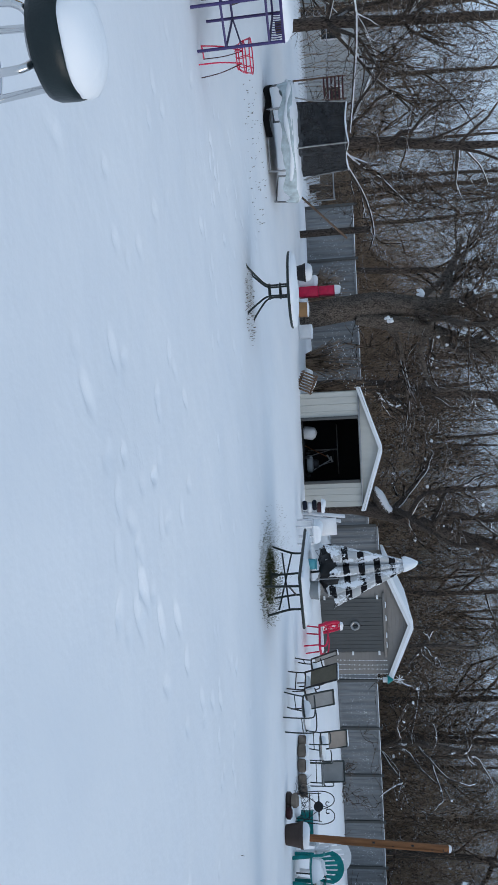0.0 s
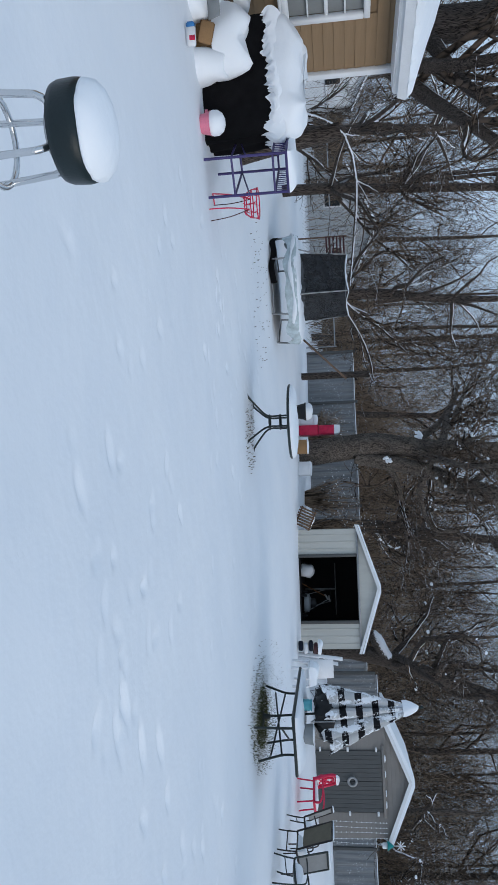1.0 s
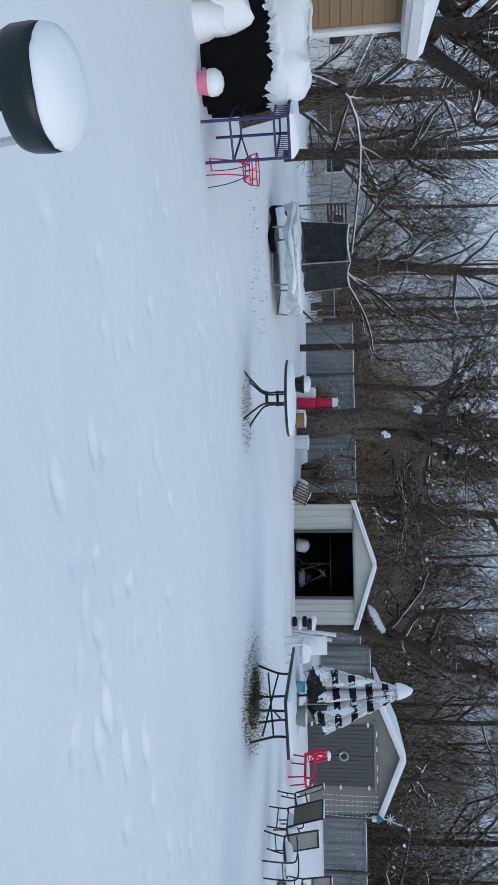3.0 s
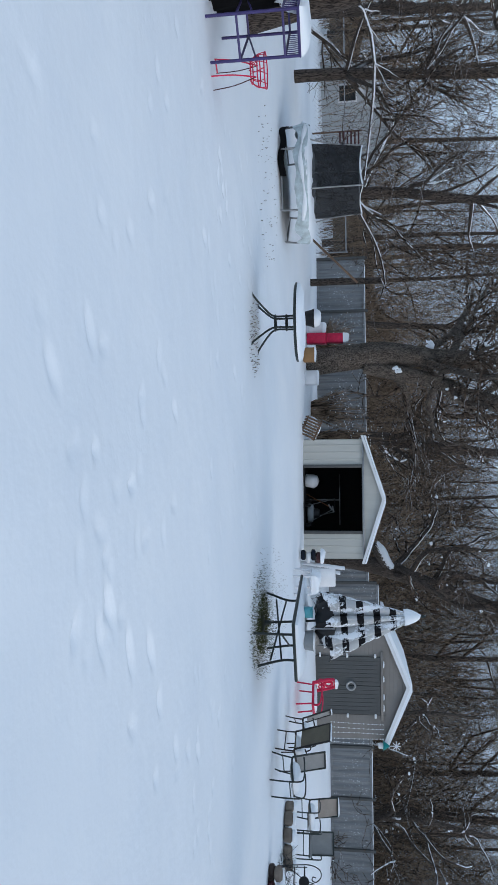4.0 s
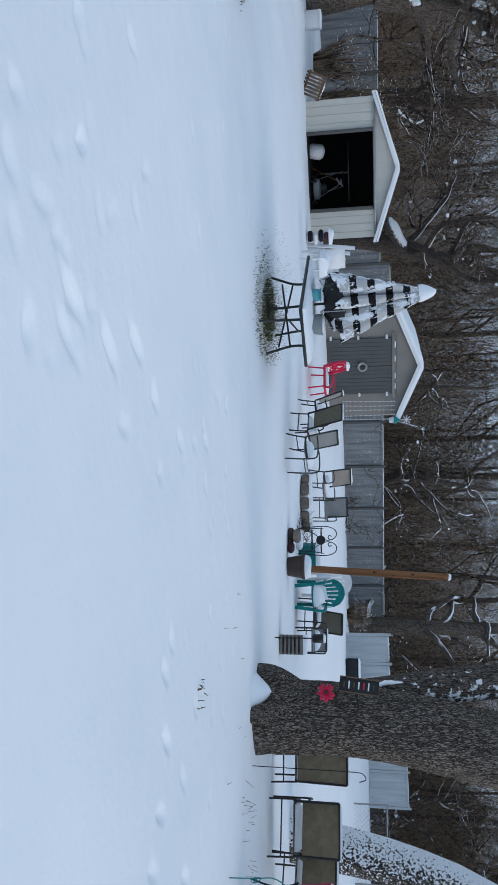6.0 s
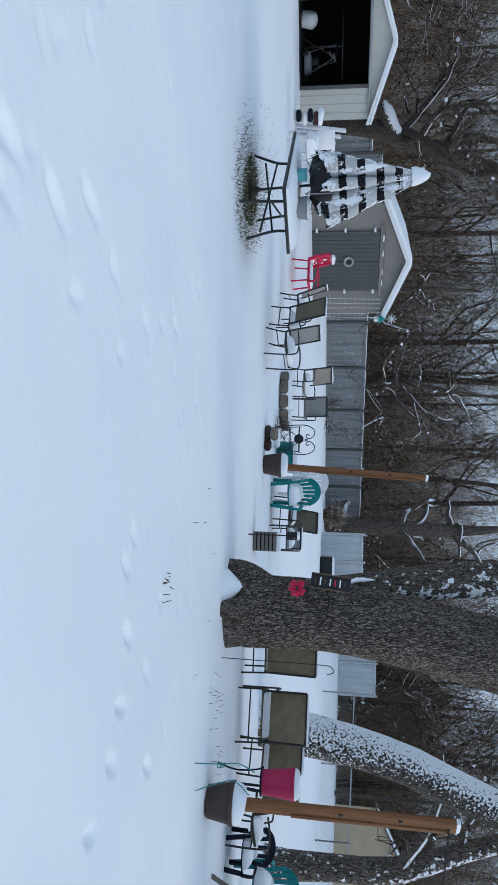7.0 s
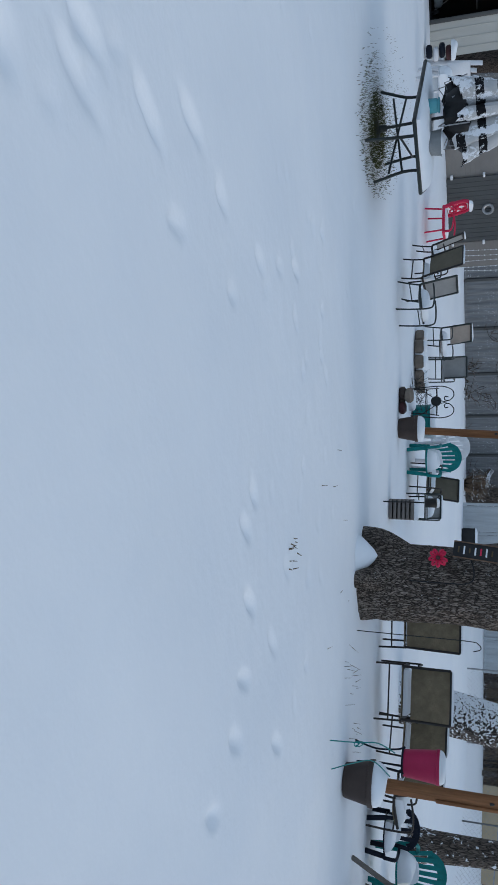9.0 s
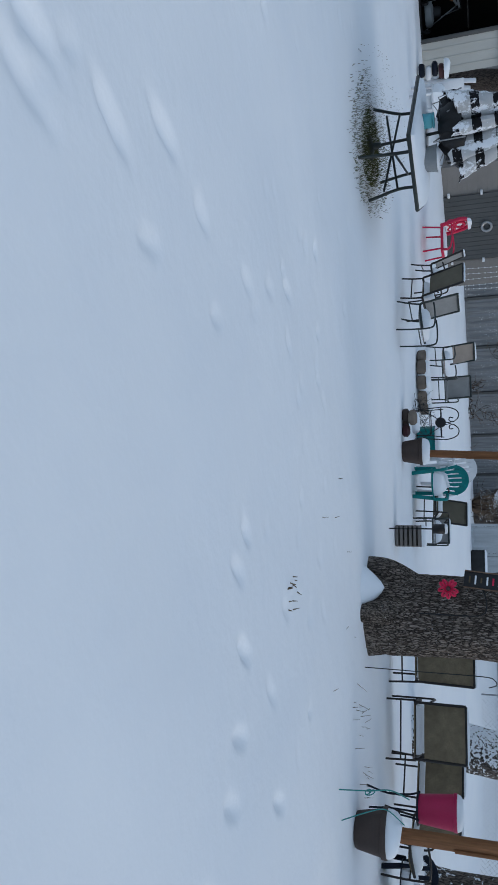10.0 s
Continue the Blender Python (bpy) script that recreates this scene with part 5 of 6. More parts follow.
scatter("dead_stalks", "scattered dark bits on the snow by the trampoline", 90, -6.4, 13.6, 1.6, 1.6, .03, STRAW, 7, .010, "twigs")
scatter("dead_stalks", "a few stray stalks in the lawn's snow", 7, 5.3, 8.2, 1.2, 1.0, .05, STRAW, 8, .005, "twigs")

# ---- seats ----


def sling_chair(at, turn, label, tube, cloth, back=.52, w=.52, tilt=(0, 0), snow=True, high=.95, group="sling chairs of the yard"):
    """A tube-framed garden chair that faces local -y, with a cloth seat and back."""
    ob = thing("patio_chair", at, label, "chair", group, turn=turn, tilt=tilt)
    h = w / 2
    for s in (-1, 1):
        part("front_leg", Geo().tube(arc([(s * h, -.26, 0), (s * h, -.28, .3), (s * h, -.27, .56), (s * h, -.18, .62), (s * h, .05, .62), (s * h, .22, .60)], 4), .014, 7), tube, ob)
        part("back_leg", Geo().tube(arc([(s * h, .30, 0), (s * h, .24, .2), (s * h, .20, .40)], 4), .014, 7), tube, ob)
        part("side_rail", Geo().tube(arc([(s * h * .94, -.25, .42), (s * h * .94, .18, .38), (s * h * .94, .25, .5), (s * h * .94, .36, high)], 4), .019, 7), tube, ob)
    part("top_rail", Geo().tube([(-h * .94, .36, high), (h * .94, .36, high)], .019, 7), tube, ob)
    part("stretcher", Geo().tube([(-h, .25, .2), (h, .25, .2)], .011, 6), tube, ob)
    part("stretcher", Geo().tube([(-h, -.275, .36), (h, -.275, .36)], .011, 6), tube, ob)
    seat = [[(h * .92 * x, -.25 + .43 * t, .415 - .035 * math.sin(t * 3.1) - .03 * t) for x in (-1, -.5, 0, .5, 1)] for t in (0, .25, .5, .75, 1)]
    part("seat", Geo().sheet(seat, (0, 0, -.012)), cloth, ob)
    rest = [[((h * .94 - .012) * x, .24 + .12 * t + .02 * (1 - x * x), high - back + (back - .012) * t) for x in (-1, -.5, 0, .5, 1)] for t in (0, .25, .5, .75, 1)]
    part("backrest", Geo().sheet(rest, (0, .006, 0)), cloth, ob)
    if snow:
        part("snow_cap", Geo().pad(rect(0, -.04, w * .86, .40, 5), .39, .13, .012, at[0], puff=-.04), SNOW, ob, "snow heaped on the seat")
        part("snow_rim", Geo().pad(rect(0, .365, w * .92, .035, 6), high + .015, .025, .006, at[1]), SNOW, ob)
    return ob


sling_chair(on(4.68, 14.6), 40, "grey sling garden chair with a bare tube frame", IRON, SLING_GREY, high=.98)
sling_chair(on(4.5, 15.5), 116, "tan sling chair tilted against its neighbour", BROWNTUBE, SLING, back=.58, high=1.1, tilt=(-8, 0))
sling_chair(on(4.5, 16.9), 66, "worn sling chair leaning back in the snow", BROWNTUBE, SLING_GREY, high=.98, tilt=(-6, 0))
sling_chair(on(6.45, 17.7), 14, "beige-backed garden chair by the stone ring", IRON, SLING_BEIGE, back=.44, w=.48, high=1.0)
sling_chair(on(7.15, 17.9), -14, "grey mesh garden chair by the stone ring", IRON, SLING_GREY, back=.52, w=.5, high=.88, snow=False)
sling_chair(on(8.35, 14.95), -52, "olive sling chair tipped by the teal chair", BROWNTUBE, SLING, back=.58, w=.5, high=1.02, tilt=(-10, 0))
sling_chair(on(8.75, 14.6), -30, "low dark tube chair half full of snow", IRON, SLING_GREY, back=.3, w=.5, high=.62)
sling_chair(on(8.42, 10.66), 150, "umber sling chair with a tall square back", BROWNTUBE, SLING_DARK, back=.74, w=.56, high=1.16)
sling_chair(on(9.05, 9.98), 140, "umber sling chair, snow along its seat edge", BROWNTUBE, SLING_DARK, back=.54, w=.76, high=1.05)
sling_chair(on(9.9, 9.85), 115, "brown sling chair partly buried in snow", BROWNTUBE, SLING_DARK, back=.5, w=.55, high=.98)
sling_chair(on(9.75, 8.75), 75, "dark brown sling chair behind the planter", BROWNTUBE, SLING_DARK, back=.5, w=.55, high=.98)


def shell_chair(at, turn, label, mat, fan=True, s=1.0):
    """A moulded plastic armchair with a slotted fan back; faces local -y."""
    ob = thing("plastic_chair", at, label, "chair", "moulded plastic chairs", turn=turn)
    for sx in (-1, 1):
        part("front_leg", Geo().box((sx * .24, -.24, .2), (.07, .05, .42), Matrix.Rotation(radians(6 * sx), 3, 'Y'), .012), mat, ob)
        part("back_leg", Geo().box((sx * .24, .24, .2), (.07, .05, .42), Matrix.Rotation(radians(8), 3, 'X'), .012), mat, ob)
        part("armrest", Geo().tube(arc([(sx * .27, -.27, .38), (sx * .28, -.27, .56), (sx * .285, -.2, .62), (sx * .28, .1, .62), (sx * .24, .28, .6)], 4), [.028] * 17, 8), mat, ob)
    part("seat", Geo().sheet([[(.25 * x, -.27 + .5 * t, .40 - .05 * t - .02 * (1 - x * x)) for x in (-1, -.5, 0, .5, 1)] for t in (0, .33, .66, 1)], (0, 0, -.025)), mat, ob)
    n = 7 if fan else 5
    for k in range(n):
        u = (k - (n - 1) / 2) / ((n - 1) / 2)
        top = 1.02 - .16 * u * u
        part("back_slat", Geo().sheet([[(u * .2 - .026, .24, .40), (u * .2 + .026, .24, .40)], [(u * .24 - .028, .29, .65), (u * .24 + .028, .29, .65)], [(u * .27 - .03, .34, top - .06), (u * .27 + .03, .34, top - .06)]], (0, .018, 0)), mat, ob)
    crest = [(.29 * math.sin(a), .345, .74 + .27 * math.cos(a)) for a in (radians(-78 + 156 * k / 16) for k in range(17))]
    part("crest", Geo().sheet([[(x * .72, y - .004, z - (.13 if abs(x) < .22 else .07)) for x, y, z in crest], crest], (0, .02, 0)), mat, ob)
    part("snow_cap", Geo().pad(rect(0, -.03, .44, .44, 5), .375, .20, .02, at[0], puff=-.04), SNOW, ob, "thick snow on the seat")
    part("snow_cap", Geo().pad(rect(0, .27, .34, .06, 5), .42, .22, .02, at[1]), SNOW, ob, "snow against the slats")
    ob.scale = (s,) * 3
    return ob


shell_chair(on(7.92, 15.0), -20, "teal plastic chair with a fan back, snowy seat", TEAL)
shell_chair(on(10.95, 8.6), -60, "teal plastic chair with a fan back and snow", TEAL)
shell_chair(on(10.2, 8.55), -40, "dark grey plastic armchair filled with snow", NAVY, False, .9).scale = (.9, .9, .66)
shell_chair(on(8.15, 15.75), -10, "white plastic chair behind the teal one", WHITEPLASTIC, True, 1.12)


def build_red_chair():
    ob = thing("metal_chair", on(4.05, 18.35), "small red metal chair with snow on its scrolled back", "chair", turn=58)
    ob.scale = (1.3, 1.3, .9)
    for sx in (-1, 1):
        for sy in (-1, 1):
            part("leg", Geo().tube([(sx * .21, sy * .2, 0), (sx * .19, sy * .17, .42)], .014, 7), RED, ob)
        part("armrest", Geo().tube(arc([(sx * .22, -.2, .42), (sx * .25, -.2, .6), (sx * .25, 0, .66), (sx * .2, .2, .64)], 4), .02, 7), RED, ob)
    part("seat", Geo().box((0, 0, .43), (.46, .46, .06), bevel=.012), RED, ob)
    part("back_frame", Geo().tube(arc([(-.2, .2, .43), (-.21, .26, .8), (-.13, .28, .98), (.13, .28, .98), (.21, .26, .8), (.2, .2, .43)], 5), .032, 8), RED, ob)
    for c, r in (((0, .27, .82), .1), ((-.1, .26, .62), .075), ((.1, .26, .62), .075)):
        part("scroll", Geo().tube([(c[0] + r * math.cos(a), c[1], c[2] + r * math.sin(a)) for a in (2 * math.pi * k / 18 for k in range(18))], .03, 7, True), RED, ob)
    part("snow_fill", Geo().lathe([(.0, -.012), (.09, -.01), (.09, .01), (0, .012)], (0, .28, .82), 16, 1.0, .25), SNOW, ob)
    part("back_panel", Geo().sheet([[(-.19, .235, .5), (.19, .235, .5)], [(-.2, .275, .8), (.2, .275, .8)], [(-.12, .29, .96), (.12, .29, .96)]], (0, .015, 0)), SNOW, ob, "snow plastered on the back")
    part("snow_cap", Geo().pad(rect(0, .26, .34, .05, 6), .99, .09, .01, 2), SNOW, ob)
    part("snow_cap", Geo().pad(rect(0, -.02, .4, .36, 5), .445, .08, .01, 3), SNOW, ob)


build_red_chair()

# ---- stool by the camera ----


def build_stool():
    ob = thing("bar_stool", (-1.345, 1.885, 0), "chrome bar stool, black padded seat under a snow dome", "stool", turn=12)
    part("seat", Geo().lathe([(.14, .625), (.155, .63), (.163, .65), (.166, .70), (.163, .725), (.15, .735)], sides=48), VINYL, ob, "black vinyl seat pad")
    rows = [(.158, .728), (.162, .733), (.162, .743), (.156, .760), (.140, .778), (.112, .793), (.076, .803), (.04, .807), (.002, .808)]
    g = Geo().lathe(rows, sides=48)
    g.v = [(x + .006 * noise.noise(Vector((x * 40, y * 40, z * 9))), y + .006 * noise.noise(Vector((x * 40, y * 40, 5 + z * 9))), z + .005 * noise.noise(Vector((x * 9, y * 9, 3.0)))) for x, y, z in g.v]
    part("snow_dome", g, SNOW, ob, "rounded dome of snow")
    for k in range(4):
        a = radians(45 + 90 * k)
        c, s = math.cos(a), math.sin(a)
        part("leg", Geo().tube(arc([(c * .04, s * .04, .612), (c * .09, s * .09, .61), (c * .125, s * .125, .585), (c * .14, s * .14, .50), (c * .19, s * .19, .0)], 6), .0125, 10), CHROME, ob)
    for z, r in ((.22, .17), (.40, .152)):
        part("foot_ring", Geo().tube([(r * math.cos(2 * math.pi * k / 36), r * math.sin(2 * math.pi * k / 36), z) for k in range(36)], .0115, 8, True), CHROME, ob)
    part("mount", Geo().lathe([(.09, .60), (.1, .605), (.1, .625)], sides=24), STEEL, ob)


build_stool()

# ---- planters and posts ----


def planter(at, r, h, mat, label, snow=.14, seed=0, post=None):
    ob = thing("planter", at, label, "planter")
    part("pot", Geo().lathe([(r * .72, 0), (r * .76, .02), (r * .95, h - .06), (r * 1.02, h - .055), (r * 1.04, h - .005), (r * 1.0, h), (r * .93, h - .01), (r * .9, h - .1), (0, h - .1)], sides=32), mat, ob)
    part("snow_cap", Geo().pad(oval(0, 0, r * .96, r * .96, 28), h - .02, snow, .015, seed), SNOW, ob, "snow heaped in the pot")
    return ob


def light_post(at, h, w, label, lean):
    ob = thing("wooden_post", at, label, "post", "string light posts", tilt=lean)
    part("post", Geo().box((0, 0, h / 2), (w, w * .5, h), bevel=.006), LUMBER, ob)
    part("snow_cap", Geo().pad(rect(0, 0, w * .95, w * .48, 4), h, .05, .004, 2), SNOW, ob)
    part("hook", Geo().tube(arc([(0, -w * .3, h - .1), (.02, -w * .6, h - .1), (.03, -w * .7, h - .06), (.01, -w * .6, h - .03)], 4), .006, 6), BLACK, ob)
    for k in range(4):
        part("clip", Geo().box((w * (.3 if k % 2 else -.2), -w * .26, h * (.5 + .13 * k)), (.035, .02, .05), bevel=.006), BLACK, ob, "small black cable clip")
    part("batten", Geo().box((w * .36, -w * .3, h * .62), (w * .3, w * .12, h * .68), bevel=.005), LUMBER, ob)


planter(on(6.75, 13.95), .235, .34, CLAY, "brown plastic planter full of snow", .13, 3)
light_post((6.80, 13.98, .28), 2.74, .12, "orange-brown wooden post standing in a planter", (0, 3.2))
planter(on(8.12, 7.62), .245, .33, CLAY, "brown barrel planter topped with snow", .15, 4)
light_post((8.14, 7.64, .26), 2.62, .16, "cedar post standing in the snowy planter", (0, 1.2))
planter(on(13.0, 9.35), .25, .3, CLAY, "brown planter with a wooden post", .1, 5)
light_post((13.0, 9.35, .2), 2.75, .15, "cedar post at the yard's edge", (0, 2))
wire = thing("light_string", (0, 0, 0), "slack black outdoor light string between posts", "string lights")
part("cord", Geo().tube(arc([(8.2, 7.6, 2.80), (9.8, 7.0, 2.66), (11.3, 7.6, 2.64), (13.1, 9.3, 2.85)], 8), .008, 5), BLACK, wire)
for k in range(7):
    t = (k + .5) / 7
    x, y = 8.2 + 4.9 * t, 7.6 - 1.2 * math.sin(t * 2.6) * .6 + 1.7 * t * t
    part("bulb", Geo().lathe([(.006, .04), (.010, .02), (.017, -.01), (.013, -.03), (.0, -.04)], (x, y, 2.72 - .16 * math.sin(t * 3.1)), 8), BULB, wire)

pk = thing("crimson_planter", (8.38, 8.18, 0), "crimson plastic planter capped with snow on an iron stand", "planter")
part("pot", Geo().lathe([(.16, .58), (.165, .6), (.205, .96), (.215, .965), (.215, 1.0), (.2, 1.0), (.19, .94), (0, .94)], sides=28), PINK, pk)
part("snow_cap", Geo().pad(oval(0, 0, .205, .205, 24), .985, .08, .012, 3), SNOW, pk)
for k in range(3):
    a = 2 * math.pi * k / 3 + .4
    part("stand_leg", Geo().tube(arc([(.2 * math.cos(a), .2 * math.sin(a), 0), (.13 * math.cos(a), .13 * math.sin(a), .25), (.15 * math.cos(a), .15 * math.sin(a), .5), (.19 * math.cos(a), .19 * math.sin(a), .6)], 5), .012, 7), NAVY, pk)
pk.scale = (.92, .92, 1)
part("stand_ring", Geo().tube([(.18 * math.cos(2 * math.pi * k / 20), .18 * math.sin(2 * math.pi * k / 20), .58) for k in range(20)], .012, 7, True), NAVY, pk)
tre = thing("wire_trellis", on(7.5, 7.55), "bent teal wire plant support stuck in the snow", "trellis")
part("hoop", Geo().tube(arc([(-.45, -.35, .0), (-.3, -.2, .25), (-.1, .0, .42), (.3, .25, .55)], 6), .007, 6), TEAL, tre)
part("hoop", Geo().tube(arc([(-.12, -.42, .0), (-.02, -.22, .2), (.12, -.05, .36), (.5, .1, .5)], 6), .006, 6), TEAL, tre)
part("curl", Geo().tube([(-.28 + .035 * math.cos(a), -.2 + .02 * math.sin(a), .22 + .006 * a + .035 * math.sin(a)) for a in (k * .5 for k in range(24))], .005, 5), TEAL, tre)

# ---- around the stone ring ----


def build_ring():
    ob = thing("fire_ring", on(6.55, 16.85), "low ring of tan curved garden blocks under snow", "fire ring")
    for k in range(6):
        a = radians(195 + 30 * k)
        part("block", Geo().box((.62 * math.cos(a), .5 * math.sin(a), .08), (.27, .13, .18), Matrix.Rotation(a + math.pi / 2, 3, 'Z'), .03), CONCRETE, ob)
        part("snow_cap", Geo().pad(oval(.62 * math.cos(a), .5 * math.sin(a), .13, .08, 12), .175, .07, .01, k), SNOW, ob)
    part("snow_bed", Geo().pad(oval(0, .1, .6, .5, 24), 0, .2, .03, 8), SNOW, ob, "snow filling the ring")


build_ring()


def build_iron_stand():
    ob = thing("plant_stand", on(7.0, 15.7), "black wrought-iron plant stand with heart-shaped scrolls", "plant stand", turn=-20)
    for sx in (-1, 1):
        part("scroll", Geo().tube(arc([(sx * .27, 0, 0), (sx * .30, 0, .35), (sx * .31, 0, .62), (sx * .24, 0, .80), (sx * .12, 0, .83), (sx * .03, 0, .74), (sx * .05, 0, .66), (sx * .11, 0, .67), (sx * .10, 0, .73)], 6), .010, 6), BLACK, ob)
        part("back_leg", Geo().tube(arc([(sx * .24, .3, 0), (sx * .25, .22, .3), (sx * .27, .05, .55)], 5), .009, 6), BLACK, ob)
        part("bow", Geo().tube(arc([(sx * .29, 0, .12), (sx * .16, -.03, .34), (sx * .05, -.03, .52), (0, 0, .7)], 6), .008, 6), BLACK, ob)
    for r, z in ((.24, .30), (.28, .50)):
        part("ring", Geo().tube([(r * math.cos(2 * math.pi * k / 24), .12 + .16 * math.sin(2 * math.pi * k / 24), z) for k in range(24)], .009, 6, True), BLACK, ob)
    part("disc", Geo().tube([(-.02, -.06, .50), (-.02, -.03, .50)], .10, 20), BLACK, ob, "black round pan hung on the scrolls")
    st = thing("brush_heap", on(6.75, 15.6), "heap of thin black twigs and wire in snow", "twigs")
    rnd = random.Random(8)
    segs = []
    for k in range(60):
        p = Vector((rnd.uniform(-.3, .3), rnd.uniform(-.3, .3), rnd.uniform(0, .2)))
        q = p + Vector((rnd.uniform(-.3, .3), rnd.uniform(-.3, .3), rnd.uniform(-.05, .3)))
        segs.append((*p, *q, .005, .003))
    o = new("twigs", rods_mesh("twigs", segs, BLACK))
    o.parent = st
    tagged(o, "", "", "", "stuff")


build_iron_stand()


def rubble(at, label, seed, n=7, s=.11):
    rnd = random.Random(seed)
    ob = thing("stone_pile", at, label, "stones")
    for k in range(n):
        r = s * rnd.uniform(.7, 1.2)
        c = (rnd.uniform(-.16, .16), rnd.uniform(-.12, .12), r * .5 + (.12 if k > 4 else 0))
        g = Geo().lathe([(r * .6, -r * .6), (r, -r * .3), (r * 1.05, r * .2), (r * .6, r * .55), (.0, r * .6)], c, 9)
        g.v = [(x + .02 * noise.noise(Vector((x * 9, y * 9, z * 9))), y + .02 * noise.noise(Vector((y * 9, z * 9, x * 9))), z) for x, y, z in g.v]
        part("stone", g, (CONCRETE, CLAY, MAROON)[k % 3], ob)
    part("snow_cap", Geo().pad(oval(0, .02, .2, .15, 16), .16, .12, .03, seed), SNOW, ob)


rubble(on(6.35, 14.25), "small pile of rusty stones topped with snow", 1)


hk = thing("garden_hook", on(7.1, 8.94), "thin black shepherd's hook standing in the snow", "hook")
part("rod", Geo().tube(arc([(0, 0, -.05), (.01, 0, .6), (.02, 0, 1.3), (.06, 0, 1.42), (.13, 0, 1.44), (.17, 0, 1.36)], 5), .006, 6), BLACK, hk)


def build_crate():
    ob = thing("crate", on(7.42, 12.3), "taupe slatted plastic crate turned on its side", "crate", turn=-32)
    part("back", Geo().box((0, .14, .2), (.32, .02, .38), bevel=.006), CRATE, ob)
    for s in (-1, 1):
        part("side", Geo().box((s * .155, 0, .2), (.02, .27, .38), bevel=.006), CRATE, ob)
    for k in range(6):
        part("slat", Geo().box((0, -.14, .03 + .068 * k), (.32, .02, .045), bevel=.006), CRATE, ob)
    part("top", Geo().box((0, 0, .395), (.34, .3, .02), bevel=.006), CRATE, ob)
    part("snow_cap", Geo().pad(rect(0, 0, .33, .28, 5), .405, .07, .01, 5), SNOW, ob)
    t = thing("garden_stake", on(6.95, 11.75), "thin black metal stake standing in the snow", "stake")
    part("pole", Geo().tube([(0, 0, -.05), (0, 0, .62)], .011, 7), BLACK, t)
    part("head", Geo().box((0, 0, .70), (.12, .10, .18), bevel=.015), BLACK, t)
    part("snow_cap", Geo().pad(rect(0, 0, .11, .09, 4), .79, .04, .006, 5), SNOW, t)


build_crate()


def bin_box(at, sx, sy, h, mat, label, cat, turn=0, lid=None, snow=.08, name="storage_bin"):
    ob = thing(name, at, label, cat, turn=turn)
    t = .02
    part("body", Geo().slab([(-sx / 2 * .92, -sy / 2 * .92), (sx / 2 * .92, -sy / 2 * .92), (sx / 2 * .92, sy / 2 * .92), (-sx / 2 * .92, sy / 2 * .92)], 0, h * .12).box((0, 0, h * .5), (sx * .97, sy * .97, h * .9), bevel=.02), mat, ob)
    part("rim", Geo().box((0, 0, h - .02), (sx, sy, .04), bevel=.012), lid or mat, ob)
    if snow:
        part("snow_cap", Geo().pad(rect(0, 0, sx * .97, sy * .97, 5), h, snow, .012, sx * 9), SNOW, ob)
    return ob


bin_box(on(7.55, 16.1), .55, .34, .34, TEAL, "teal plastic tub frosted with snow behind the post", "tub", -10, snow=.1)
bin_box(on(17.5, 26.6), .95, .6, .5, BLACK, "black slatted storage bin by the pale fence", "bin", -32)
bin_box(on(-5.0, 21.3), .42, .38, .32, CARDBOARD, "brown cardboard box by the oak's foot", "box", 8, snow=.05, name="cardboard_box")
bin_box(on(-4.45, 21.9), .42, .38, .38, WHITEPLASTIC, "pale box half sunk in the snow", "box", 4, snow=.04)
bin_box(on(-5.95, 23.0), .34, .34, .62, RED, "red plastic bin by the oak", "bin", 5, snow=0)
bin_box((-5.95, 23.0, lie(-5.95, 23) + .63), .30, .3, .5, RED, "red plastic box stacked on a bin", "bin", 2, snow=.2)
bin_box(on(-6.3, 23.1), .36, .4, .5, WHITEPLASTIC, "white box beside the red bins", "bin", 2, snow=.1)
planter(on(-6.2, 21.6), .27, .3, BLACK, "black bucket with a thick snow cap", .22, 9)
bx = bin_box((10.9, 8.05, .28), .42, .3, .22, NAVY, "black tub on a folding stand", "tub", 20, snow=.12)
for s in (-1, 1):
    part("stand_bar", Geo().tube([(-.16 * s, -.13, -.28), (.16 * s, -.13, .0)], .011, 6), BLACK, bx)
    part("stand_bar", Geo().tube([(-.16 * s, .13, -.28), (.16 * s, .13, .0)], .011, 6), BLACK, bx)

# ---- the wooden bench, beams and shelter at the yard's right ----


def build_bench():
    ob = thing("wooden_bench", (9.66, 6.88, 0), "weathered slatted wooden bench seen from behind", "bench", turn=-60)
    for k in range(6):
        part("back_slat", Geo().box((.55, -.05, .40 + .11 * k), (1.5, .03, .085), bevel=.008), OLDWOOD, ob)
        part("snow_line", Geo().pad(rect(.55, -.05, 1.46, .026, 12), .443 + .11 * k, .014, .004, k), SNOW, ob)
    for x in (-.16, .5, 1.2):
        part("upright", Geo().box((x, -.09, .5), (.06, .05, 1.0), bevel=.008), OLDWOOD, ob)
    for k in range(4):
        part("seat_slat", Geo().box((.55, .1 + .11 * k, .40), (1.5, .09, .03), bevel=.008), OLDWOOD, ob)
    for x in (-.1, 1.2):
        part("leg", Geo().box((x, .42, .2), (.06, .06, .4), bevel=.008), OLDWOOD, ob)
    part("snow_cap", Geo().pad(rect(.55, .27, 1.4, .36, 8), .415, .12, .02, 3), SNOW, ob)


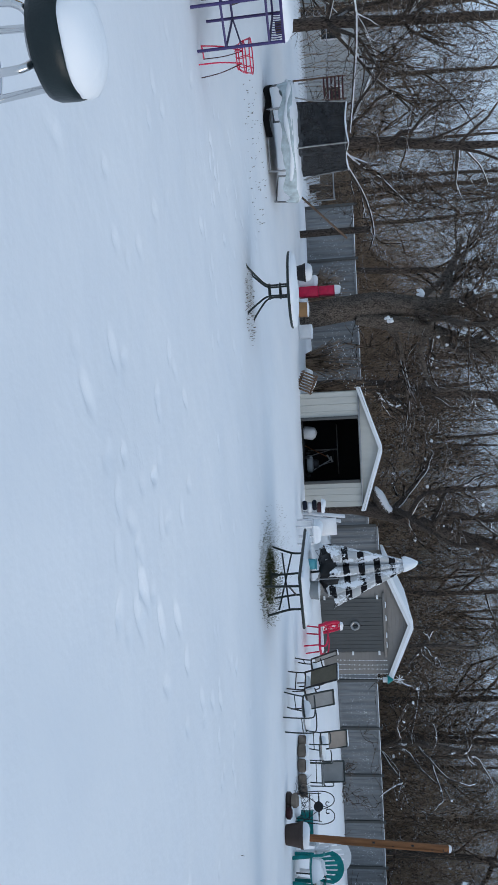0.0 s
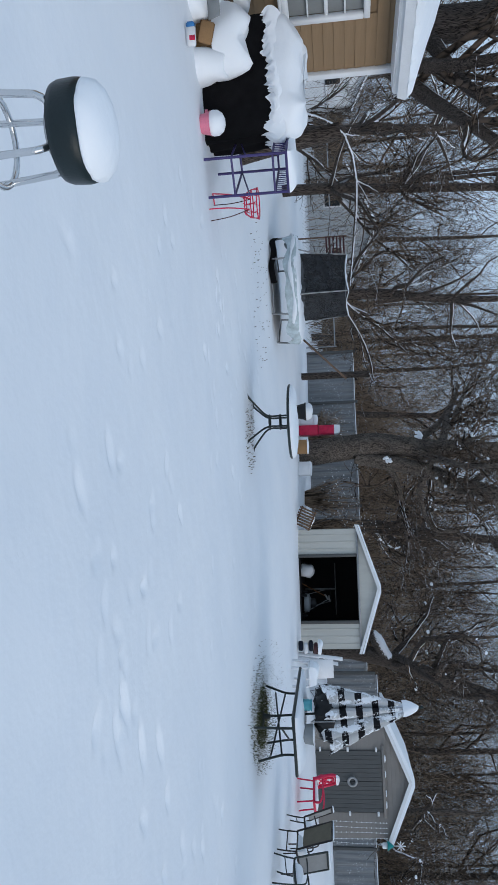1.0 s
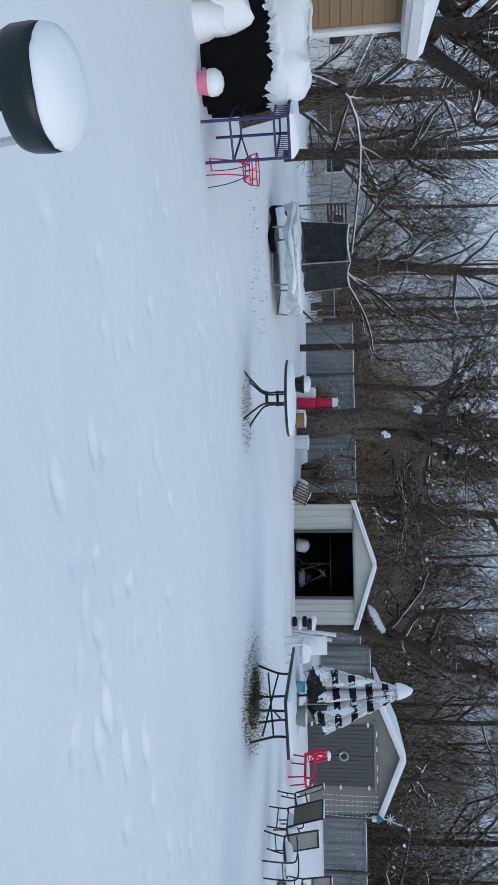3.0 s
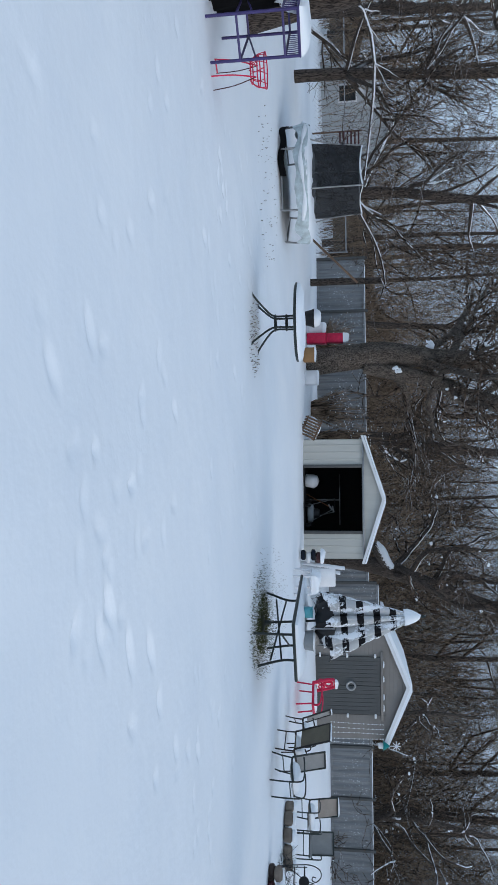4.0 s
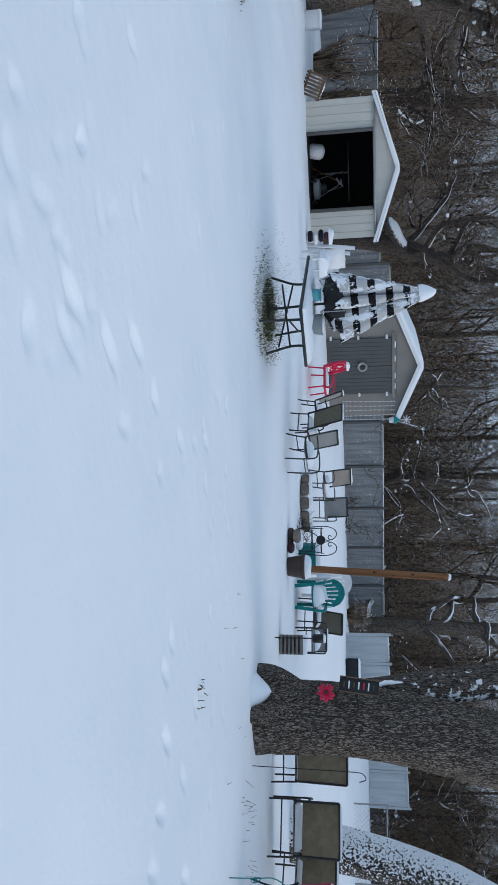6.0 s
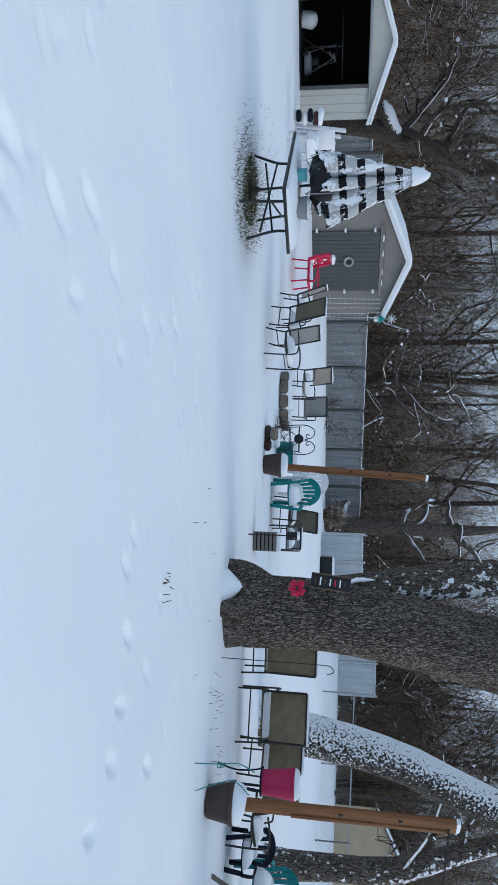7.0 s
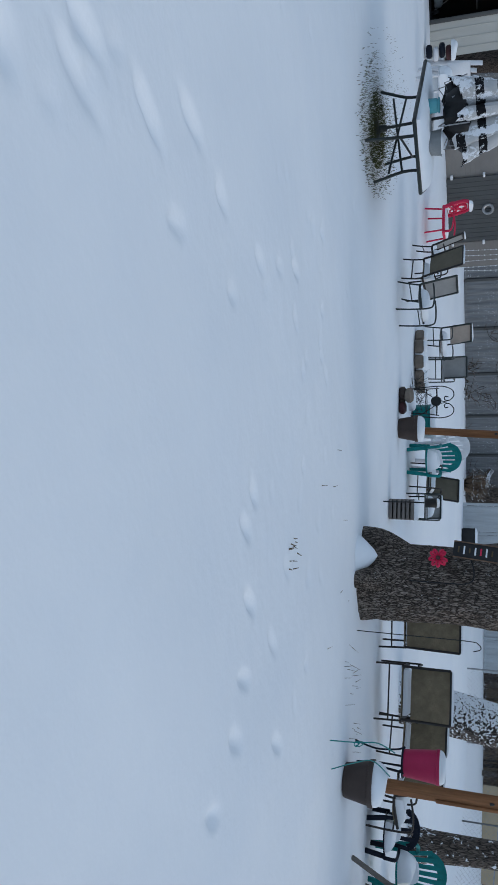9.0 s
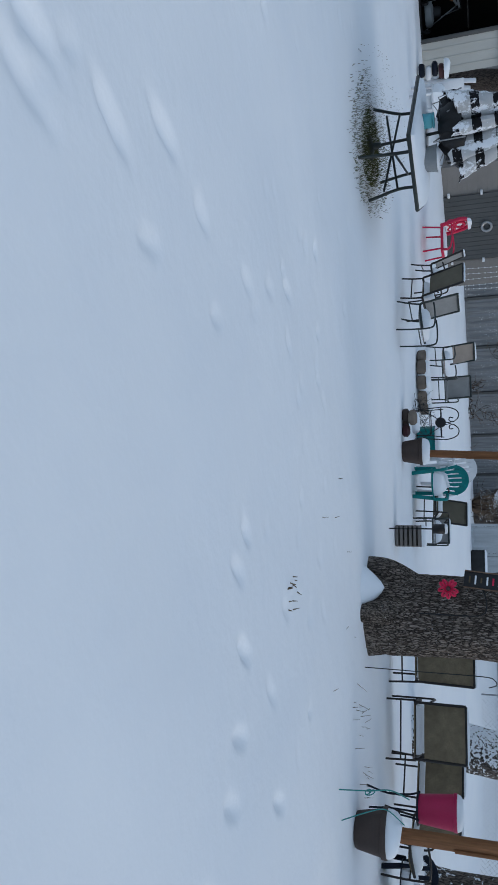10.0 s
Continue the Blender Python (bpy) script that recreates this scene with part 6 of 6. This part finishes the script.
build_bench()
b = thing("garden_bed", (8.95, 6.25, 0), "snow-covered timber edge of a garden bed", "garden bed", turn=-63)
part("board", Geo().box((.6, 0, .05), (1.6, .06, .22), bevel=.01), GREYWOOD, b)
part("board", Geo().box((.6, .35, .05), (1.6, .06, .22), bevel=.01), GREYWOOD, b)
part("snow_cap", Geo().pad(rect(.6, .175, 1.55, .36, 10), .12, .10, .02, 3), SNOW, b)
pl = thing("leaning_pole", (9.35, 7.55, 0), "long weathered pole leaning on the shelter", "pole")
part("pole", Geo().tube(arc([(0, 0, 0), (.18, -.12, .42), (.42, -.3, 1.05), (.62, -.46, 1.5)], 5), .03, 9), GREYWOOD, pl)


def build_shelter():
    ob = thing("garden_shelter", (10.68, 7.6, 0), "brown wooden shelter with a snowy flat roof", "shelter", turn=-58)
    for x, y in ((-.05, -.2), (.9, -.2), (-.05, .6), (.9, .6)):
        part("post", Geo().box((x, y, .92), (.08, .08, 1.86), bevel=.01), GREYWOOD, ob)
    part("beam", Geo().box((.45, -.2, 1.92), (1.3, .08, .26), bevel=.01), OLDWOOD, ob)
    part("beam", Geo().box((.45, .6, 1.92), (1.3, .08, .26), bevel=.01), OLDWOOD, ob)
    part("roof", Geo().box((.45, .2, 2.08), (1.4, 1.05, .05), bevel=.01), OLDWOOD, ob)
    part("snow_cap", Geo().pad(rect(.45, .2, 1.36, 1.0, 8), 2.105, .1, .02, 3), SNOW, ob)


build_shelter()


def far_house(at, w, d, eave, peak, mat, label, turn, name="house"):
    ob = thing(name, at, label, "house", turn=turn)
    gable_shell(ob, mat, w, d, eave, peak, .1)
    roof_pair(ob, w, d, eave, peak, .25, CHARCOAL, .12, "snow on the roof")
    for x in (-w * .25, w * .25) if mat is not YELLOW else ():
        win = new("window")
        win.parent = ob
        part("frame", Geo().box((x, -.03, eave * .6), (.9, .06, 1.0), bevel=.01), WHITE, win)
        part("pane", Geo().box((x, -.065, eave * .6), (.74, .02, .84)), GLASS, win, smooth=False)


far_house((33.0, 25.7, 1.1), 4.1, 5, 2.35, 3.35, YELLOW, "pale yellow house with a snowy gable beyond the fence", -52)
far_house((-21.5, 37.0, .3), 6.0, 6, 2.2, 3.6, FENCE_PALE, "grey house far off behind the trees", 28)
far_house((-30, 33.0, .3), 6.0, 6, 2.6, 4.2, WHITE, "white house far off behind the trees", 35)
sl = thing("slat_rack", on(-13.6, 24.9), "rusty red slatted rack beyond the trampoline", "rack", turn=28)
for k in range(6):
    part("slat", Geo().box((0, 0, 1.08 + .13 * k), (.75, .04, .06), bevel=.008), MAROON, sl)
for s in (-1, 1):
    part("post", Geo().box((s * .36, .05, .9), (.06, .06, 1.9), bevel=.008), OLDWOOD, sl)

# ---- trampoline ----


def build_trampoline():
    cx, cy = -7.75, 16.35
    ob = thing("trampoline", on(cx, cy), "old trampoline with a sagging black net, draped in snow", "trampoline")
    r = 1.24
    ob.scale = (1, 1, .9)
    ring = lambda rr, z, n=40, wob=0: [(rr * math.cos(2 * math.pi * k / n), rr * math.sin(2 * math.pi * k / n), z + wob * math.sin(k * 1.7)) for k in range(n)]
    part("frame_ring", Geo().tube(ring(r, .60), .03, 8, True), STEEL, ob)
    part("mat", Geo().lathe([(r * .9, .585), (r * .9, .60), (.5, .54), (0, .52)], sides=40), FABRIC, ob)
    for k in range(6):
        a = radians(20 + 60 * k)
        c, s = math.cos(a), math.sin(a)
        part("leg", Geo().tube(arc([(c * r, s * r, .6), (c * (r + .03), s * (r + .03), .3), (c * r, s * r, .0)], 4), .024, 8), STEEL, ob)
    for k in range(3):
        a, b = radians(20 + 120 * k), radians(80 + 120 * k)
        part("foot_bar", Geo().tube([(r * math.cos(a), r * math.sin(a), .05), (r * math.cos(b), r * math.sin(b), .05)], .022, 8), STEEL, ob)
    rows = []
    for z, rr in ((.68, r + .04), (.60, r + .08), (.52, r + .07), (.46, r + .04)):
        rows.append([(rr * math.cos(2 * math.pi * k / 60), rr * math.sin(2 * math.pi * k / 60), z - (.12 * abs(math.sin(k * .37)) + .07 * math.sin(k * .9)) * (1 if z < .5 else .2)) for k in range(61)])
    part("skirt", Geo().sheet(rows, (.0, .0, .012)), PADCLOTH, ob, "torn pale blue safety pad")
    part("snow_cap", Geo().pad(ring2 := oval(0, 0, r * 1.02, r * 1.02, 44), .61, .17, .03, 4, puff=.03), SNOW, ob, "snow filling the mat")
    part("snow_fold", Geo().tube(arc([(r * 1.06 * math.cos(a), r * 1.06 * math.sin(a), .56 + .05 * math.sin(a * 5)) for a in (radians(190 + 20 * k) for k in range(8))], 4), [.04 + .02 * math.sin(k * .8) for k in range(29)], 8), SNOW, ob)
    # added black strip on the near side, in place of the shadow underneath
    part("skirt_shadow", Geo().sheet([[((r + .03) * math.cos(a), (r + .03) * math.sin(a), z + .03 * math.sin(a * 9)) for a in (radians(195 + 4 * k) for k in range(24))] for z in (.0, .07, .15)], (0, .01, 0)), FABRIC, ob, "black strip standing in for the shadow under the trampoline")
    # enclosure, leaning inwards and torn
    poles = [(-.48, -.74), (.46, -.78), (.52, .5), (-.56, .55)]
    for x, y in poles:
        part("net_pole", Geo().tube(arc([(x * 1.3, y * 1.3, .55), (x * 1.1, y * 1.1, 1.2), (x, y, 2.0)], 5), .016, 7), STEEL, ob)
    n = 14
    for i in range(4):
        (x0, y0), (x1, y1) = poles[i], poles[(i + 1) % 4]
        rows = []
        for j in range(9):
            z = .74 + 1.24 * j / 8
            k2 = 1.12 - .12 * j / 8
            row = []
            for k in range(n + 1):
                t = k / n
                sag = .06 * math.sin(math.pi * t) * (j / 8) ** 2
                bulge = .05 * noise.noise(Vector((t * 4, z * 3, i * 5.0)))
                row.append(((x0 + (x1 - x0) * t) * k2 + bulge, (y0 + (y1 - y0) * t) * k2 + bulge, z - sag))
            rows.append(row)
        part("net", Geo().sheet(rows), NET, ob, "sagging black mesh netting")
        part("net_hem", Geo().tube(rows[-1], .02, 6), BARK_SNOWY if i % 2 else SNOW, ob)


build_trampoline()
lb = thing("leaning_board", (-6.75, 17.9, 0), "dark board leaning out of the snow", "board")
part("board", Geo().beam((-.5, 0, .5), (.75, .2, 1.75), .12, .04), OLDWOOD, lb)

# ---- purple stand, wire basket, toys by the house ----


def build_purple_stand():
    ob = thing("metal_stand", (-5.48, 7.98, 0), "purple metal bar stand with a ribbed apron, snowy top", "stand", turn=-40)
    w, d, h = 1.0, .46, 1.0
    for sx in (-1, 1):
        for sy in (-1, 1):
            part("leg", Geo().tube([(sx * w / 2, sy * d / 2, 0), (sx * w / 2, sy * d / 2, h)], .018, 8), PURPLE, ob)
    for z in (h, h - .16, .34):
        for s in (-1, 1):
            part("rail", Geo().tube([(-w / 2, s * d / 2, z), (w / 2, s * d / 2, z)], .014, 7), PURPLE, ob)
            part("rail", Geo().tube([(s * w / 2, -d / 2, z), (s * w / 2, d / 2, z)], .014, 7), PURPLE, ob)
    for s in (-1, 1):
        part("cross_brace", Geo().tube([(-w / 2, s * d / 2, .34), (w / 2, s * d / 2, .52)], .01, 6), PURPLE, ob)
    for k in range(12):
        x = -w / 2 + w * (k + .5) / 12
        for s in (-1, 1):
            part("apron_loop", Geo().tube(arc([(x, s * d / 2, h - .16), (x + .025, s * d / 2, h - .08), (x, s * d / 2, h)], 3), .006, 5), PURPLE, ob)
    part("top", Geo().box((0, 0, h + .01), (w + .04, d + .04, .02), bevel=.006), PURPLE, ob)
    part("snow_cap", Geo().pad(rect(0, 0, w + .02, d + .02, 7), h + .02, .085, .02, 6), SNOW, ob)


build_purple_stand()


def build_wire_basket():
    ob = thing("wire_basket", (-4.95, 8.05, 0), "red wire plant basket on thin legs", "basket", turn=-30)
    for s in (-1, 1):
        part("leg", Geo().tube(arc([(s * .2, -.08, 0), (s * .17, -.06, .25), (s * .13, 0, .50)], 4), .008, 6), RED, ob)
        part("leg", Geo().tube(arc([(s * .2, .08, 0), (s * .17, .06, .25), (s * .13, 0, .50)], 4), .006, 6), MAROON, ob)
    for r, z in ((.19, .60), (.17, .52), (.13, .44)):
        part("hoop", Geo().tube([(r * math.cos(2 * math.pi * k / 24), r * math.sin(2 * math.pi * k / 24), z) for k in range(24)], .008, 6, True), RED, ob)
    for k in range(10):
        a = 2 * math.pi * k / 10
        part("wire", Geo().tube(arc([(.19 * math.cos(a), .19 * math.sin(a), .60), (.17 * math.cos(a + .2), .17 * math.sin(a + .2), .5), (.1 * math.cos(a), .1 * math.sin(a), .42)], 3), .005, 5), RED, ob)
    part("foot_bar", Geo().tube([(-.2, -.08, .01), (-.2, .08, .01)], .008, 6), RED, ob)


build_wire_basket()
tp = thing("plastic_pail", (-5.60, 7.30, 0), "rose-pink plastic toy pail with a ball of snow", "toy")
part("pail", Geo().lathe([(.13, 0), (.14, .02), (.17, .15), (.18, .155), (.16, .15), (0, .1)], sides=24), ROSE, tp)
part("snow_ball", Geo().lathe([(.15, .12), (.185, .19), (.18, .27), (.13, .34), (.06, .37), (.002, .375)], sides=24), SNOW, tp)
part("ear", Geo().lathe([(.0, -.03), (.05, -.02), (.05, .02), (0, .03)], (-.19, .0, .09), 12), ROSE, tp)


def build_covered_grill():
    ob = thing("covered_grill", (-6.38, 7.66, 0), "black-covered patio grill under a deep cushion of snow", "grill", turn=20)
    rows = []
    base = rect(0, 0, 1.42, .66, 14)
    for z, s in ((0.0, 1.02), (.25, 1.0), (.55, .985), (.80, .97), (.87, .9), (.88, .2)):
        rows.append([(x * s + .025 * math.sin(i * .9 + z * 5), y * s + .02 * math.sin(i * 1.3 + z * 3), z) for i, (x, y) in enumerate(base + base[:1])])
    part("cover", Geo().sheet(rows), FABRIC, ob, "black fabric cover")
    part("snow_cap", Geo().pad(oval(0, 0, .70, .36, 60, .55), .88, .36, .07, 2, rings=10, puff=.03), SNOW, ob, "deep rounded cushion of snow")
    rim = rect(0, 0, 1.38, .62, 70)
    drape = []
    for j in range(9):
        t = j / 8
        row = []
        for i, (x, y) in enumerate(rim + rim[:1]):
            q = Vector((x * 3.2, y * 3.2, 4.0))
            low = .77 - .10 * noise.noise(q * 1.3) - .10 * noise.noise(q * 4) - .07 * noise.noise(q * 12)
            swell = 1 + (.09 * math.sin(math.pi * min(1, t * 1.15)) + .03 * noise.noise(Vector((x * 9, y * 9, t * 4)))) / max(.35, math.hypot(x, y))
            row.append((x * swell, y * swell, low + (1.0 - low) * (1 - t)))
        drape.append(row)
    drape.append([(x * .97, y * .97, z + .01) for x, y, z in drape[-1]])
    part("snow_fringe", Geo().sheet(drape), SNOW, ob, "ragged overhanging edge of the snow")


build_covered_grill()
mo = thing("buried_carton", (-6.62, 7.02, 0), "torn brown carton buried under a peaked snow mound", "carton", turn=20)
part("carton", Geo().box((.0, .04, .14), (.50, .30, .28), Matrix.Rotation(radians(8), 3, 'Y'), .01), CARDBOARD, mo)
part("side", Geo().box((.08, -.24, .15), (.26, .05, .17), Matrix.Rotation(radians(-20), 3, 'X') @ Matrix.Rotation(radians(14), 3, 'Y'), .02), CARDBOARD, mo, "tan torn side of the carton")
part("flap", Geo().box((-.2, -.28, .26), (.30, .02, .18), Matrix.Rotation(radians(35), 3, 'X'), .004), GREYPLASTIC, mo, "dark torn flap")
part("snow_mound", Geo().pad(oval(.05, .06, .42, .26, 24), .20, .40, .05, 4, puff=.02), SNOW, mo)
part("snow_mound", Geo().pad(oval(.38, -.02, .2, .22, 20), .0, .36, .05, 5), SNOW, mo)
part("snow_mound", Geo().pad(oval(-.44, .0, .28, .22, 20), .0, .34, .05, 6), SNOW, mo)
tb = thing("toy_packet", (-6.08, 6.46, 0), "small blue, red and white toy packet in the snow", "toy", turn=25)
part("pouch", Geo().box((0, 0, .07), (.28, .07, .14), bevel=.02), WHITEPLASTIC, tb)
part("cap", Geo().box((-.15, 0, .07), (.1, .08, .13), bevel=.025), BLUE, tb, "blue cap")
part("patch", Geo().lathe([(.0, -.045), (.05, -.04), (.05, .04), (0, .045)], (.03, 0, .09), 14), RED, tb, "red patch")
tb.scale = (.75, .75, .75)
tp.scale = (.8, .8, .8)
planter((-7.0, 6.62, .05), .15, .26, MAROON, "maroon plastic flower pot in the snow", .02, 7)
lg = thing("wooden_planter", (-7.36, 6.95, .05), "long brown wooden planter box with thick snow", "planter", turn=82)
part("box", Geo().box((0, 0, .2), (.95, .30, .38), bevel=.012), OLDWOOD, lg)
part("snow_cap", Geo().pad(rect(0, 0, .96, .34, 9), .38, .17, .02, 4), SNOW, lg)
dr = thing("snow_drift", (-7.05, 5.7, 0), "drift of snow piled along the house wall", "snow", kind="stuff")
for k in range(7):
    part("heap", Geo().pad(oval(-.15 + .08 * math.sin(k * 2.1), -1.3 + .55 * k, .55, .5, 20), -.05, .22 + .05 * math.sin(k * 1.7), .05, k), SNOW, dr)
nb = bin_box((-6.02, 4.95, 0), .52, .40, .40, NAVY, "navy plastic basket heaped with snow", "basket", 15, snow=.2, name="plastic_basket")
part("handle", Geo().tube(arc([(-.2, -.2, .38), (-.1, -.24, .5), (.1, -.24, .5), (.2, -.2, .38)], 4), .012, 6), NAVY, nb)
fc = thing("folding_chair", (-7.05, 6.12, .12), "black folding metal chair with snow on it", "chair", turn=70)
for s in (-1, 1):
    part("leg", Geo().tube([(s * .2, -.2, 0), (s * .2, .12, .62)], .013, 7), BLACK, fc)
    part("leg", Geo().tube([(s * .18, .2, 0), (s * .18, -.1, .42)], .013, 7), BLACK, fc)
part("seat", Geo().box((0, 0, .36), (.4, .36, .03), bevel=.01), BLACK, fc)
part("backrest", Geo().box((0, .13, .58), (.4, .03, .14), bevel=.01), BLACK, fc)
part("snow_cap", Geo().pad(rect(0, 0, .4, .34, 5), .375, .16, .02, 3), SNOW, fc)

# ---- beside and inside the open shed ----
bs = thing("slatted_bench", on(-2.85, 20.55), "dark slatted bench seat propped against the shed", "bench", turn=10, tilt=(24, 24))
for k in range(7):
    part("slat", Geo().box((-.24 + .08 * k, 0, .3), (.05, .03, .55), bevel=.006), OLDWOOD, bs)
for z in (.08, .52):
    part("rail", Geo().box((0, .03, z), (.58, .03, .05), bevel=.006), OLDWOOD, bs)
part("snow_cap", Geo().pad(rect(.05, .14, .4, .14, 6), .36, .16, .03, 3), SNOW, bs)
mw = thing("lawn_mower", (-.42, 21.9, .22), "pale lawn mower parked in the dark shed", "mower", turn=20)
part("deck", Geo().lathe([(.26, .08), (.28, .12), (.26, .22), (.15, .26), (0, .27)], sides=24), GREYPLASTIC, mw)
part("engine", Geo().lathe([(.13, .26), (.14, .36), (.1, .42), (0, .43)], sides=18), BLACK, mw)
for s in (-1, 1):
    part("handle", Geo().tube(arc([(s * .2, .2, .2), (s * .2, .5, .55), (s * .2, .75, .85)], 4), .012, 6), STEEL, mw)
    for y in (-.22, .22):
        part("wheel", Geo().tube([(s * .27, y, .09), (s * .31, y, .09)], .09, 14), BLACK, mw)
part("grip", Geo().tube([(-.2, .75, .85), (.2, .75, .85)], .014, 6), BLACK, mw)
bg = thing("feed_sack", (-1.35, 21.8, .22), "white plastic sack just inside the shed", "sack")
g = Geo().lathe([(.16, 0), (.2, .05), (.2, .26), (.14, .36), (.05, .4), (0, .41)], sides=18)
g.v = [(x * (1 + .25 * noise.noise(Vector((x * 6, y * 6, z * 6)))), y * (1 + .25 * noise.noise(Vector((z * 6, x * 6, y * 6)))), z) for x, y, z in g.v]
part("sack", g, WHITEPLASTIC, bg)
for k, (x0, x1, z1) in enumerate(((-1.0, -.6, .72), (-.1, -.55, .8))):
    hd = thing("tool_handle", (0, 22.2, .22), "pale wooden tool handle leaning in the shed", "tool", "shed tools")
    part("shaft", Geo().tube([(x0, -.1 * k, 0), (x1, .1 * k, z1)], .014, 7), GREYPLASTIC if k % 2 else LUMBER, hd)
    part("blade", Geo().box((x1, .1 * k, z1), (.2, .03, .05), Matrix.Rotation(radians(20 * k - 30), 3, 'Y'), .01), STEEL, hd)
sh = thing("shelf", (-.9, 23.6, .22), "dim shelf board at the back of the shed", "shelf")
part("board", Geo().box((.0, 0, .98), (1.6, .3, .03), bevel=.004), STEEL, sh)
part("bracket", Geo().box((0, .1, .49), (.05, .05, .98), bevel=.004), STEEL, sh)

wb = thing("plastic_boards", on(1.05, 20.0), "white plastic boards leaning behind the table", "boards", turn=5)
for k in range(3):
    part("board", Geo().beam((-.1 + .09 * k, .03 * k, 0), (.08 + .13 * k, .3, 1.15 - .12 * k), .10, .025), WHITEPLASTIC, wb)
st = thing("toy_stack", on(.75, 19.9), "blue and white plastic toys stacked in snow", "toys")
for k, m in enumerate((NAVY, WHITEPLASTIC, NAVY, MAROON)):
    part("toy", Geo().box((.06 * (k % 2), .05 * k, .09 + .13 * k), (.26, .2, .12), Matrix.Rotation(radians(14 * k), 3, 'Z'), .03), m, st)
part("snow_cap", Geo().pad(oval(.03, .08, .2, .16, 16), .54, .12, .02, 4), SNOW, st)
wc = thing("plastic_chair", on(1.35, 18.3), "white plastic chair behind the umbrella table", "chair", turn=20)
for sx in (-1, 1):
    for sy in (-1, 1):
        part("leg", Geo().box((sx * .23, sy * .22, .2), (.05, .05, .42), bevel=.01), WHITEPLASTIC, wc)
part("seat", Geo().box((0, 0, .42), (.5, .48, .035), bevel=.015), WHITEPLASTIC, wc)
part("backrest", Geo().box((0, .25, .72), (.48, .03, .55), Matrix.Rotation(radians(-8), 3, 'X'), .015), WHITEPLASTIC, wc)
part("snow_cap", Geo().pad(rect(0, 0, .46, .42, 5), .437, .2, .02, 2), SNOW, wc)
